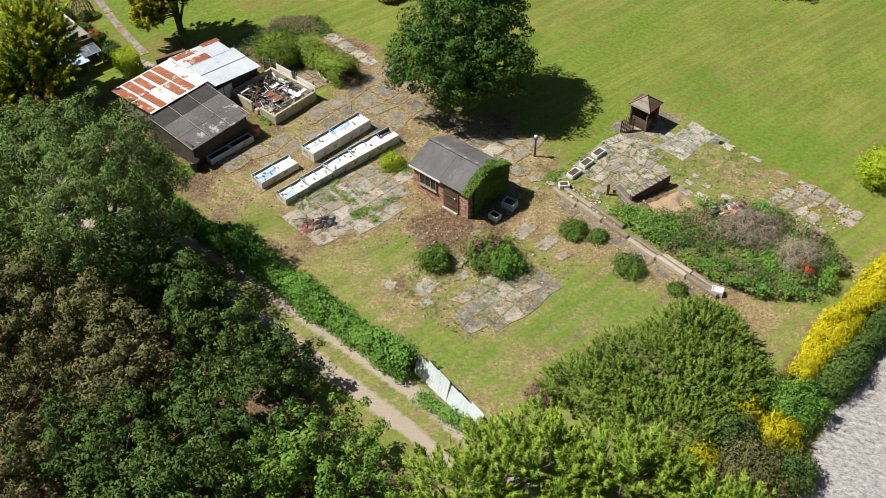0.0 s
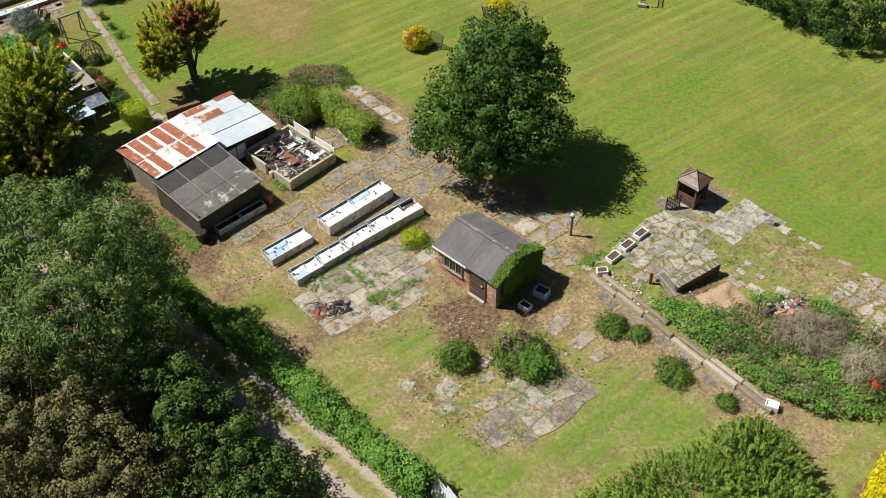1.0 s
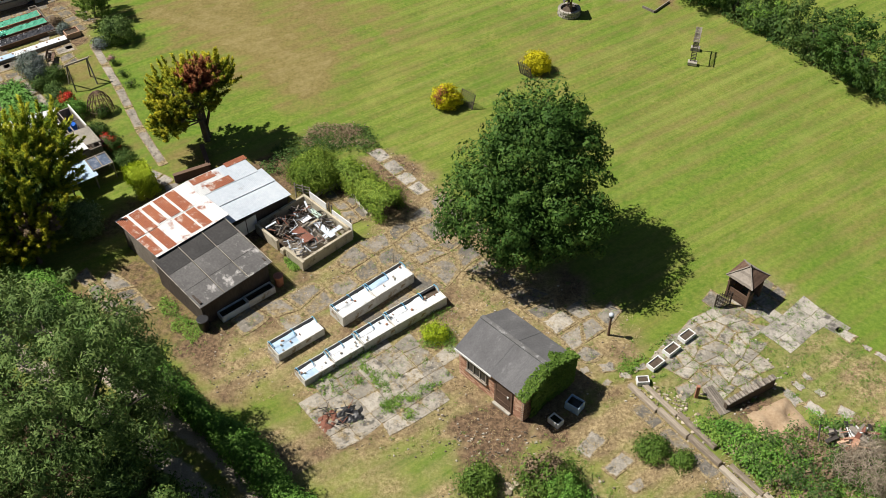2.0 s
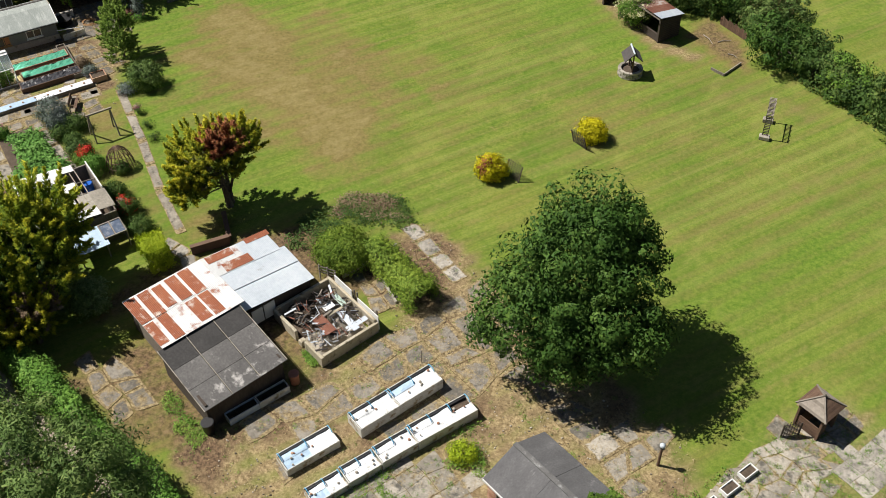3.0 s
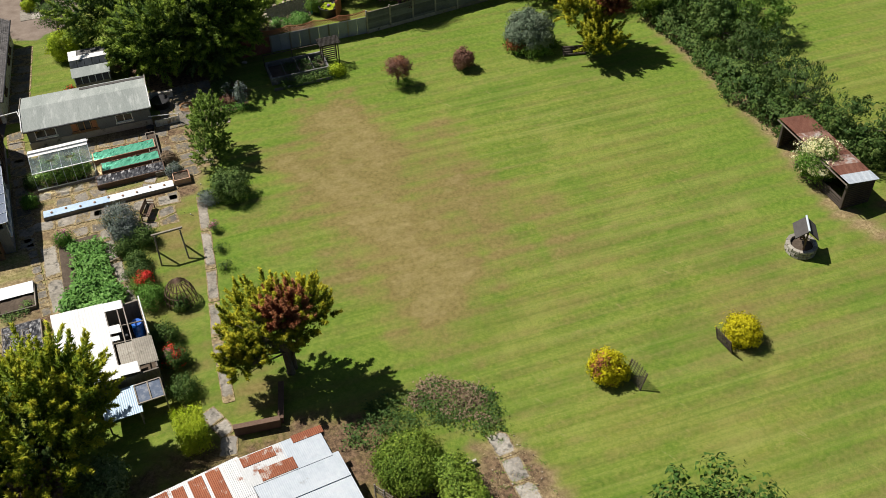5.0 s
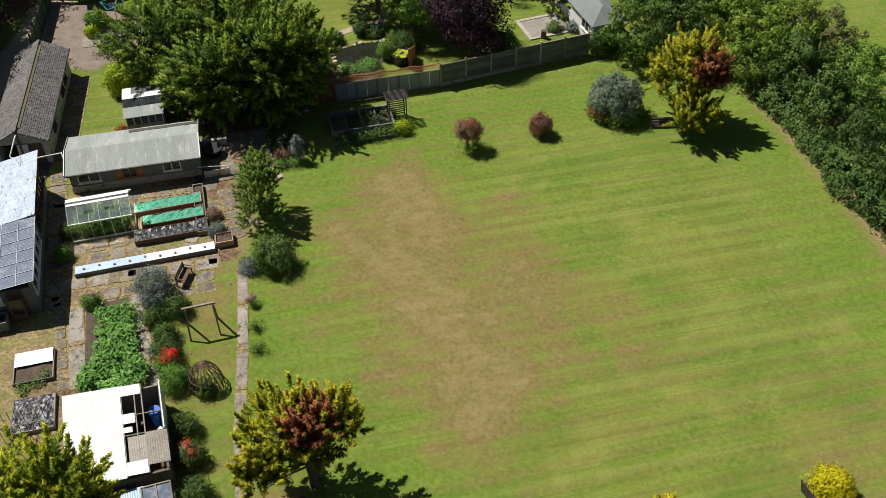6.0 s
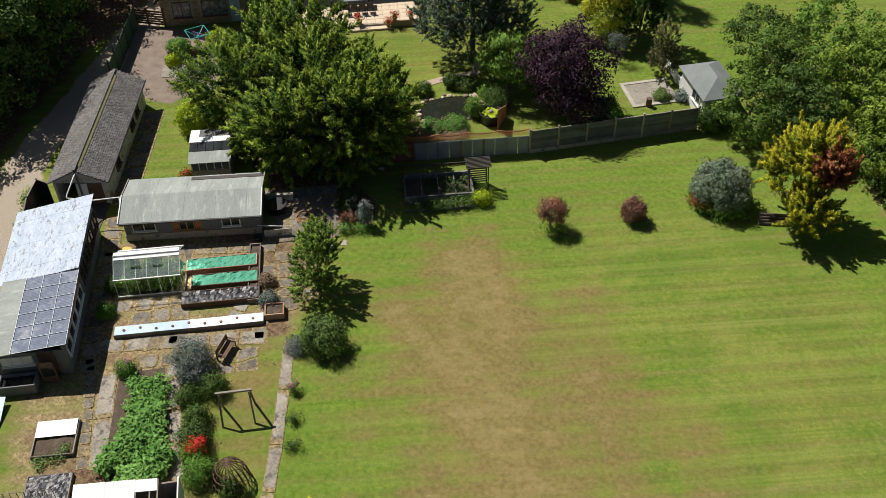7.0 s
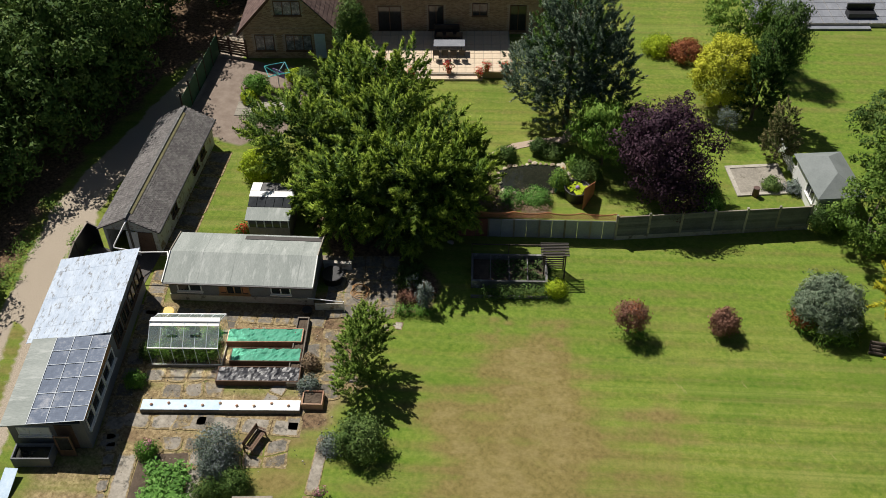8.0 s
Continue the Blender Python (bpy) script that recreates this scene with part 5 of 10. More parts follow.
# ---- yard things ----
def rubbish_bay():
    ob = thing("rubbish_bay", -11.5, 47.7, -38.0, "pale concrete block bay with low lichened walls", "enclosure")
    for nm, b, lb in (("wall", (-1.5, 0.0, 0, 0.0, 0.16, 0.66), ""), ("wall", (-4.3, 0.0, 0, -2.3, 0.16, 0.72), ""), ("wall", (-0.16, 0.16, 0, 0.0, 3.55, 0.72), ""), ("wall", (-4.3, 0.16, 0, -4.14, 3.4, 0.8), ""), ("wall", (-4.3, 3.4, 0, -0.16, 3.55, 0.85), ""),
                      ("wall", (-2.2, 1.9, 0, -2.04, 3.4, 0.7), "low dividing wall")):
        part(nm, Mesh().box(*b, 0.015), BLOCK, ob, lb)
    part("stub", Mesh().box(-2.05, -0.02, 0, -1.75, 0.3, 0.35, 0.03), BLOCK, ob, "broken wall stub")
    for u0, u1, z in ((-1.75, -0.02, 1.15), (-3.75, -2.25, 1.3)):
        part("panel", Mesh().box(u0, 3.56, 0.15, u1, 3.61, z, 0.01), WHITE, ob, "dirty white panel against the wall")
    for u in (-0.25, -1.9, -2.15, -3.85):
        part("post", Mesh().beam((u, 3.66, 0), (u, 3.68, 1.35), 0.07), GREY_WOOD, ob)
    for z in (1.0, 1.2, 1.4):
        part("rail", Mesh().beam((-4.75, 3.3, z), (-3.85, 3.72, z), 0.03, 0.06), GREY_WOOD, ob, "broken slatted rail")
    for u, v in ((-4.75, 3.3), (-4.3, 3.52)):
        part("post", Mesh().beam((u, v, 0), (u, v, 1.5), 0.06), GREY_WOOD, ob)
    return ob


rubbish_bay()
heap = random.Random(21)
TEAL_PALE = surface("pale_green_plastic", [(0.3, 0.42, 0.36), (0.4, 0.52, 0.45), (0.5, 0.6, 0.52)], 7, 1.5, 0.6, 0.1)
U, V = Vector((math.cos(radians(-38)), math.sin(radians(-38)))), Vector((math.cos(radians(52)), math.sin(radians(52))))


def at_bay(u, v):
    p = Vector((-11.5, 47.7)) + U * u + V * v
    return p.x, p.y


def heap_mesh(w, d, h, seed, n=14):
    m, v, f = Mesh(), [], []
    for j in range(n + 1):
        for i in range(n + 1):
            a, b = i / n * 2 - 1, j / n * 2 - 1
            e = max(0.0, 1 - max(abs(a), abs(b)) ** 3)
            z = h * e * (0.45 + 0.9 * noise.noise(Vector((a * 2.2 + seed, b * 2.2, seed))) + 0.35 * noise.noise(Vector((a * 6, b * 6 + seed, 1))))
            v.append((a * w / 2, b * d / 2, max(z, -0.02) if e > 0 else -0.03))
    for j in range(n):
        for i in range(n):
            k = j * (n + 1) + i
            f.append((k, k + 1, k + n + 2, k + n + 1))
    return m.add(v, f)


solo("rubbish_mound", heap_mesh(2.0, 3.1, 0.95, 3.1), MORTAR, "grey ash and rubble heaped in the bay", "rubble", at=pose(*at_bay(-1.15, 1.78), 0.0, 0, 0, -38))
solo("rubbish_mound", heap_mesh(2.0, 3.1, 0.85, 7.1), SOIL, "dark rubbish heaped in the bay", "rubble", at=pose(*at_bay(-3.1, 1.78), 0.0, 0, 0, -38))
for k in range(170):
    u, v = heap.uniform(-3.8, -0.4), heap.uniform(0.35, 3.2)
    x, y = at_bay(u, v)
    w, d = heap.uniform(0.2, 0.8), heap.choice((0.025, 0.025, 0.03, 0.045, 0.07, 0.11))
    mt, lb = heap.choice([(GREY_WOOD, "broken grey timber lying on the heap"), (IRON, "dark bent metal scrap lying on the heap"), (GREY_WALL, "broken grey board lying on the heap"), (RUST_BROWN, "rusty iron sheet offcut lying on the heap"), (ZINC, "bent grey metal sheet lying on the heap"), (GREY_WOOD, "broken grey timber lying on the heap"), (GREY_WALL, "broken grey board lying on the heap"), (IRON, "dark bent metal scrap lying on the heap")])
    solo("scrap_sheet" if d > 0.2 else "scrap_timber", Mesh().box(-w / 2, -d / 2, 0, w / 2, d / 2, 0.03, 0.006), mt, lb, "scrap", "scrap on the heap", at=pose(x, y, 0.55 + heap.uniform(0, 0.25), heap.uniform(-18, 18), heap.uniform(-18, 18), heap.uniform(0, 180)))
for u, v, w, d, mt, lb in ((-1.7, 1.4, 1.5, 0.6, RUST_BROWN, "long rusty iron sheet on the heap"), (-1.2, 2.5, 1.9, 0.35, ZINC, "long corrugated grey sheet on the heap"), (-0.7, 2.7, 0.35, 1.2, ZINC, "bent pale metal sheet on the heap"), (-2.6, 2.3, 0.45, 0.6, WHITE_SHEET, "torn white plastic sheet on the heap"), (-2.6, 3.0, 1.0, 0.3, TEAL_PALE, "pale green plastic trough on the heap")):
    x, y = at_bay(u, v)
    solo("scrap_sheet", corrugated(-w / 2, -d / 2, w / 2, d / 2, lambda a, b: 0.0, 0.08, 0.012, across=False), mt, lb, "scrap", "scrap on the heap", at=pose(x, y, 0.74, 6, -8, -44))
for k in range(9):
    m = Mesh()
    for j in range(5):
        pts = [(0.35 * math.cos(a) * (1 - j * 0.06), 0.35 * math.sin(a) * (1 - j * 0.06), 0.04 * j + 0.1 * math.sin(2 * a + j)) for a in np.linspace(0, math.tau, 15)]
        m.tube(pts, [0.012] * 15, 4)
    x, y = at_bay(heap.uniform(-3.9, -0.5), heap.uniform(0.5, 3.2))
    solo("wire_coil", m, IRON, "tangled coil of dark wire on the heap", "wire", at=pose(x, y, 0.5, 25, 10, 40 * k))
m = Mesh()
for a, b in (((0, 0, 0), (0, 0, 0.9)), ((0.7, 0, 0), (0.7, 0, 0.9)), ((0, 0, 0.9), (0.7, 0, 0.9)), ((0, 0, 0.5), (0.7, 0, 0.5)), ((0, 0.5, 0), (0, 0, 0.9)), ((0.7, 0.5, 0), (0.7, 0, 0.9))):
    m.beam(a, b, 0.035)
solo("scrap_metal", m, IRON, "rusted metal frame standing on the heap", "scrap", at=pose(*at_bay(-3.6, 2.2), 0.3, 8, 0, -20))


def cold_frame(x, y, turn, le, wi, h, label, sheets, seed, gap=0.0):
    """A raised tank bed: thin walls, soil, white covers weighted with stones, blue hoops."""
    rng = random.Random(seed)
    ob = thing("cold_frame", x, y, turn, label, "raised bed", "white raised beds in the yard")
    for b in ((0, 0, 0, le, 0.05, h), (0, wi - 0.05, 0, le, wi, h + 0.06), (0, 0.05, 0, 0.05, wi - 0.05, h), (le - 0.05, 0.05, 0, le, wi - 0.05, h)):
        part("side_panel", Mesh().box(*b, 0.008), RENDER_W, ob)
    part("liner", Mesh().box(0.05, wi - 0.16, h * 0.4, le - 0.05, wi - 0.052, h + 0.02), BLACK, ob, "black liner along the back")
    part("soil", heap_mesh(le - 0.1, wi - 0.1, 0.05, seed, 10), SOIL, ob).location = (le / 2, wi / 2, h - 0.12)
    n = max(1, round(le / sheets))
    for k in range(n):
        for r in range(2):
            if gap and k == n - 1 and r == 1:
                continue
            u0, u1 = 0.08 + k * (le - 0.16) / n, 0.08 + (k + 1) * (le - 0.16) / n + 0.03
            v0, v1 = (0.06, wi * 0.52) if r == 0 else (wi * 0.5, wi - 0.17)
            z = h - 0.05 + 0.01 * ((k + r) % 2)
            nu, verts, faces = 7, [], []
            for j in range(4):
                for i in range(nu + 1):
                    a, b = u0 + (u1 - u0) * i / nu, v0 + (v1 - v0) * j / 3
                    verts.append((a, b, z + 0.07 * noise.noise(Vector((a * 1.7, b * 2.2, seed))) + 0.025 * noise.noise(Vector((a * 5, b * 5, seed))) + (0.012 if r else 0)))
            for j in range(3):
                for i in range(nu):
                    q = j * (nu + 1) + i
                    faces.append((q, q + 1, q + nu + 2, q + nu + 1))
            part("cover", Mesh().add(verts, faces), PALE_BLUE if rng.random() < 0.18 else WHITE_SHEET, ob, "white weathered cover sheet")
    m = max(2, round(le / 1.25))
    for k in range(m + 1):
        u = min(max(0.06, k * le / m), le - 0.06)
        pts = [(u, wi * 0.55 + 0.45 * wi * (0.5 + 0.5 * math.cos(a)), h + 0.02 + 0.16 * math.sin(a)) for a in np.linspace(0, math.pi, 7)]
        part("hoop", Mesh().tube(pts, [0.022] * 7, 6), BLUE_PIPE, ob, "blue water pipe hoop")
    for k in range(int(le * 2.2)):
        s = rng.uniform(0.04, 0.08)
        st = Mesh().lathe([(s * 0.6, 0), (s, 0.03), (s * 0.8, 0.07), (s * 0.3, 0.09)], 7)
        o = part("stone", st, BRICK if rng.random() < 0.5 else CONCRETE, ob)
        o.location = (rng.uniform(0.15, le - 0.15), rng.uniform(0.12, wi - 0.25), h - 0.03)
        o.rotation_euler = (0, 0, rng.uniform(0, 3))
    return ob


cold_frame(-11.22, 41.35, 47.0, 2.75, 1.05, 0.48, "small white-walled raised bed with white cover sheets", 1.4, 31)
cold_frame(-9.55, 39.95, 46.0, 1.75, 0.95, 0.45, "low white-walled raised bed with weighted white sheets", 1.0, 32)
cold_frame(-8.32, 41.25, 46.0, 1.7, 0.98, 0.5, "low white-walled raised bed with weighted white sheets", 0.9, 33)
cold_frame(-7.1, 42.5, 46.0, 1.9, 1.0, 0.58, "white-walled raised bed edged with green weeds", 1.0, 34)
cold_frame(-5.75, 43.85, 45.0, 3.3, 1.1, 0.62, "long white-walled raised bed with a bare soil end", 1.1, 35, gap=1)
cold_frame(-8.5, 44.0, 49.0, 2.2, 1.15, 0.68, "tall white-walled raised bed with wet stained side", 1.1, 36)
cold_frame(-7.05, 45.68, 49.0, 2.55, 1.15, 0.68, "tall white-walled raised bed with wet stained side", 1.3, 37)


def trough(x, y, turn, le, wi, h, mat, label, fill=None, rim=0.05, category="trough", name="trough", group=""):
    ob = thing(name, x, y, turn, label, category, group)
    for b in ((0, 0, 0, le, rim, h), (0, wi - rim, 0, le, wi, h), (0, rim, 0, rim, wi - rim, h), (le - rim, rim, 0, le, wi - rim, h)):
        part("side_panel", Mesh().box(*b, 0.008), mat, ob)
    part("filling", Mesh().box(rim, rim, 0.02, le - rim, wi - rim, h * 0.75), fill or SOIL, ob)
    return ob


trough(-14.75, 43.5, 49, 1.6, 0.55, 0.42, ZINC, "pale metal trough with dark water by the barn", WATER)
trough(-13.68, 44.72, 49, 1.65, 0.55, 0.45, RENDER_W, "cream trough with dark water by the barn", WATER)


def bin_thing(name, x, y, r, h, mat, label, taper=1.15, category="bin"):
    ob = thing(name, x, y, 0, label, category)
    part("body", Mesh().lathe([(r, 0), (r * taper, h * 0.92), (r * taper * 1.06, h * 0.94), (r * taper * 1.06, h), (r * taper * 0.92, h), (r * taper * 0.85, h * 0.7), (0.01, h * 0.7)], 18), mat, ob, smooth=True)
    part("rim", Mesh().lathe([(r * taper * 1.07, h * 0.97), (r * taper * 1.09, h), (r * taper * 1.0, h + 0.015)], 18), mat, ob)
    return ob


bin_thing("dustbin", -15.6, 43.0, 0.25, 0.75, BLACK, "dark plastic bin at the barn corner")
bin_thing("plastic_pot", -12.55, 46.55, 0.22, 0.7, TERRACOTTA, "tall terracotta coloured pot beside the barn", category="pot")
trough(2.25, 39.35, -38, 0.62, 0.45, 0.35, WHITE, "small white plastic tub beside the ivy wall", WATER, category="tub", name="plastic_tub")
trough(3.0, 40.25, -30, 0.75, 0.62, 0.5, PALE_BLUE, "grey-blue plastic tub beside the ivy wall", WATER, category="tub", name="plastic_tub")
for x, y, t in ((7.25, 42.95, 48), (8.05, 43.95, 48), (8.85, 44.95, 48)):
    trough(x, y, t, 0.85, 0.48, 0.28, WHITE, "white stone planter with dry soil on the terrace", SOIL, category="planter", name="planter", group="white planters on the terrace")
trough(6.45, 42.0, 10, 0.6, 0.42, 0.3, WHITE, "old white sink at the sleeper wall", SOIL, category="sink", name="sink")
trough(14.1, 33.75, -20, 0.62, 0.45, 0.35, WHITE, "white plastic box at the wall end", WHITE, category="box", name="plastic_box")
ob = thing("lamp_post", 5.03, 45.15, 0, "short dark garden lamp post with round glass head", "lamp")
part("post", Mesh().tube([(0, 0, 0), (0, 0, 1.35)], [0.07, 0.055], 10), BROWN_WOOD, ob)
part("collar", Mesh().lathe([(0.11, 1.33), (0.13, 1.37), (0.1, 1.41)], 12), IRON, ob)
part("shade", Mesh().lathe([(0.08, 1.41), (0.13, 1.48), (0.13, 1.56), (0.05, 1.62)], 14), ZINC, ob, "grey glass lamp head", smooth=True)
ob = thing("stake", -6.75, 48.95, 0, "thin wooden stake standing in the yard", "stake")
part("pole", Mesh().tube([(0, 0, 0), (0.02, 0, 0.95)], [0.02, 0.018], 6), GREY_WOOD, ob)
ob = thing("wooden_post", 9.25, 41.7, 0, "short rusty brown wooden post", "post")
part("pole", Mesh().box(-0.08, -0.08, 0, 0.08, 0.08, 0.85, 0.01), TERRACOTTA, ob)

# ---- bonfire patch ----
fr = random.Random(9)
solo("bonfire_mound", heap_mesh(1.5, 1.1, 0.22, 2.2), BLACK, "charred bonfire ash heap on concrete", "ash", at=pose(-7.1, 38.6, 0, 0, 0, 20))
solo("bonfire_mound", heap_mesh(1.2, 1.0, 0.18, 5.2), RUST_BROWN, "rust brown bonfire remains on concrete", "ash", at=pose(-8.0, 38.1, 0, 0, 0, 50))
for k in range(16):
    solo("charred_stick", Mesh().tube([(0, 0, 0), (fr.uniform(0.3, 0.8), 0, fr.uniform(0, 0.15))], [0.025, 0.012], 5), fr.choice([IRON, RUST_BROWN, GREY_WOOD]), "burnt stick in the bonfire remains", "stick", "sticks in the bonfire", at=pose(fr.uniform(-8.4, -6.9), fr.uniform(37.8, 38.9), 0.12, 0, fr.uniform(-15, 5), fr.uniform(0, 360)))


# ---- terrace ----
def gazebo():
    ob = thing("summer_shelter", 12.0, 48.75, 50.0, "small dark wooden garden shelter with a pyramid roof", "shelter")
    for x in (-0.6, 0.6):
        for y in (-0.6, 0.6):
            part("post", Mesh().box(x - 0.05, y - 0.05, 0, x + 0.05, y + 0.05, 1.6), BROWN_WOOD, ob)
    for k in range(8):
        part("board", Mesh().box(-0.57, 0.57, 0.05 + k * 0.19, 0.57, 0.6, 0.05 + k * 0.19 + 0.17), BROWN_WOOD, ob)
        part("board", Mesh().box(0.57, -0.55, 0.05 + k * 0.19, 0.6, 0.55, 0.05 + k * 0.19 + 0.17), BROWN_WOOD, ob)
    for k in range(4):
        part("board", Mesh().box(-0.6, -0.55, 0.05 + k * 0.19, -0.57, 0.55, 0.05 + k * 0.19 + 0.17), BROWN_WOOD, ob)
        part("board", Mesh().box(-0.55, -0.6, 0.05 + k * 0.19, 0.0, -0.57, 0.05 + k * 0.19 + 0.17), BROWN_WOOD, ob)
    part("seat", Mesh().box(-0.5, 0.15, 0.4, 0.5, 0.55, 0.44), TAN_WOOD, ob, "pale seat board")
    e, top = 0.8, 2.2
    for a in range(4):
        rot = Matrix.Rotation(a * math.pi / 2, 3, "Z")
        for k in range(8):
            f0, f1 = k / 8, (k + 1.08) / 8
            p = [rot @ Vector((s * e * (1 - f), -e * (1 - f), 1.58 + (top - 1.58) * f)) for s, f in ((-1, f0), (1, f0), (1, min(f1, 1)), (-1, min(f1, 1)))]
            lift = Vector((0, 0, 0.012 * (1 - k % 2)))
            part("shingle_course", Mesh().slab(*[q + lift for q in p], 0.02), GREY_WOOD if a % 2 else BROWN_WOOD, ob, "greyed brown shingle row")
        part("hip", Mesh().beam(rot @ Vector((-e, -e, 1.6)), (0, 0, top + 0.03), 0.07, 0.05), GREY_WOOD, ob)
    part("finial", Mesh().lathe([(0.06, top), (0.08, top + 0.06), (0.02, top + 0.16)], 8), GREY_WOOD, ob)
    return ob


gazebo()


def trellis(x, y, turn, w, h, label, mat=None, n=9, tilt=0.0, arch=True):
    ob = thing("trellis", x, y, turn, label, "trellis")
    mat = mat or DARK_WOOD
    for u in (0, w):
        part("post", Mesh().beam((u, 0, 0), (u, tilt, h), 0.06), mat, ob)
    for k in range(n):
        z = 0.08 + k * (h - 0.1) / (n - 1)
        part("slat", Mesh().beam((0, tilt * z / h - 0.02, z), (w, tilt * z / h - 0.02, z), 0.02, 0.035), mat, ob)
    for k in range(1, 6):
        u = w * k / 6
        top = h + (0.18 * math.sin(k / 6 * math.pi) if arch else 0)
        part("lath", Mesh().beam((u, 0.02, 0.05), (u, tilt + 0.02, top), 0.03, 0.02), mat, ob)
    return ob


trellis(10.5, 47.75, 20, 0.85, 0.95, "dark lattice panel beside the shelter")
trellis(-4.95, 64.2, -35, 1.1, 1.0, "leaning dark lattice panel beside the yellow bush", tilt=0.35)
trellis(-1.2, 68.2, -40, 1.1, 1.05, "leaning dark lattice panel beside the yellow bush", tilt=-0.3)
# sunken patch: jagged wall, slatted board, sand
ob = thing("low_wall", 10.6, 41.05, 35.0, "low dark wall with jagged coping tiles", "wall")
part("wall_body", Mesh().add([(x, y, z) for x in (0, 2.9) for y, z in ((0, 0), (0.2, 0), (0.2, 0.45 + 0.12 * x), (0, 0.45 + 0.12 * x))], [(0, 3, 2, 1), (4, 5, 6, 7), (0, 1, 5, 4), (1, 2, 6, 5), (2, 3, 7, 6), (3, 0, 4, 7)]), SOIL, ob)
for k in range(17):
    o = part("coping_tile", Mesh().box(-0.07, -0.16, 0, 0.07, 0.16, 0.05 + 0.05 * (k % 2), 0.015), GREY_WOOD, ob)
    o.location = (0.08 + k * 0.17, 0.1, 0.45 + 0.12 * (0.08 + k * 0.17))
ob = thing("slatted_board", 9.75, 42.1, -55.0, "sloping grey slatted board on the terrace edge", "board")
for k in range(6):
    part("slat", Mesh().slab((0, -0.32 + k * 0.11, 0.35), (1.5, -0.32 + k * 0.11, 0.05), (1.5, -0.23 + k * 0.11, 0.05), (0, -0.23 + k * 0.11, 0.35), 0.03), GREY_WOOD, ob)
part("runner", Mesh().beam((0.1, -0.3, 0.14), (0.1, 0.3, 0.14), 0.06, 0.28), GREY_WOOD, ob)
part("runner", Mesh().beam((1.3, -0.3, 0.03), (1.3, 0.3, 0.03), 0.06, 0.06), GREY_WOOD, ob)
SLEEPER = surface("bleached_sleeper_timber", [(0.17, 0.135, 0.1), (0.3, 0.25, 0.195), (0.43, 0.375, 0.3)], 9, 1.2, 0.95, 0.5, piece=0.35, stretch=(0.25, 1.6, 1))
SAND = surface("sandy_soil", [(0.24, 0.165, 0.095), (0.33, 0.235, 0.145), (0.42, 0.32, 0.21)], 9, 1.2, 0.97, 0.5)
solo("sand_mound", heap_mesh(2.6, 2.2, 0.3, 4.4), SAND, "bare sandy soil heap among weeds", "sand", at=pose(13.0, 40.7, 0, 0, 0, 30), smooth=True)
# sleeper wall
for a, b, h in (((6.1, 42.0), (10.1, 37.85), 0.24), ((10.15, 37.8), (14.4, 33.5), 0.22), ((6.75, 42.2), (10.0, 38.8), 0.14), ((10.6, 38.0), (14.7, 33.9), 0.12)):
    ob = thing("sleeper_wall", a[0], a[1], math.degrees(math.atan2(b[1] - a[1], b[0] - a[0])), "row of weathered timber sleepers edging the beds", "edging", "sleeper edging")
    ln = math.dist(a, b)
    n = max(2, round(ln / 2.3))
    for k in range(n):
        o = part("sleeper", Mesh().box(0.01, -0.13, 0, ln / n - 0.02, 0.13, h + 0.03 * ((k * 5) % 3), 0.025), SLEEPER, ob)
        o.location, o.rotation_euler = (k * ln / n, 0.04 * ((k * 7) % 3 - 1), 0), (0, 0, radians(((k * 11) % 5 - 2) * 0.7))
# stones beside it
rb = random.Random(77)


def stone_mesh(s, seed):
    bm = bmesh.new()
    bmesh.ops.create_icosphere(bm, subdivisions=1, radius=s)
    r = random.Random(seed)
    for v in bm.verts:
        v.co *= r.uniform(0.7, 1.25)
        v.co.z *= 0.55
    me = bpy.data.meshes.new("stone")
    bm.to_mesh(me)
    bm.free()
    return me


STONES = [stone_mesh(0.11, k) for k in range(5)]
for me in STONES:
    me.materials.append(surface("pale_rubble_stone", [(0.2, 0.155, 0.105), (0.38, 0.31, 0.22), (0.55, 0.48, 0.38)], 10, 2, 0.95, 0.4, piece=0.5) if me is STONES[0] else STONES[0].materials[0])
rubble = thing("rubble_stones", 8.0, 41.2, 0, "loose pale rubble stones below the terrace", "rubble")
for k in range(120):
    t = rb.uniform(0, 1)
    o = new("stone", rb.choice(STONES))
    o.parent = rubble
    s = rb.uniform(0.3, 1.0)
    o.matrix_basis = Matrix.Translation((-1.0 + 2.4 * t + rb.gauss(0, 0.3), 0.9 - 1.9 * t + rb.gauss(0, 0.35), 0.03)) @ Matrix.Rotation(rb.uniform(0, 6), 4, "Z") @ Matrix.Scale(s, 4)
whites = thing("broken_stones", 1.05, 35.6, 0, "broken white stones beside the patio shrubs", "stones")
for k in range(9):
    o = new("stone", STONES[k % 5])
    o.parent = whites
    o.matrix_basis = Matrix.Translation((rb.gauss(0, 0.28), rb.gauss(0, 0.16), 0.05)) @ Matrix.Rotation(rb.uniform(0, 6), 4, "Z") @ Matrix.Scale(rb.uniform(0.9, 1.9), 4)
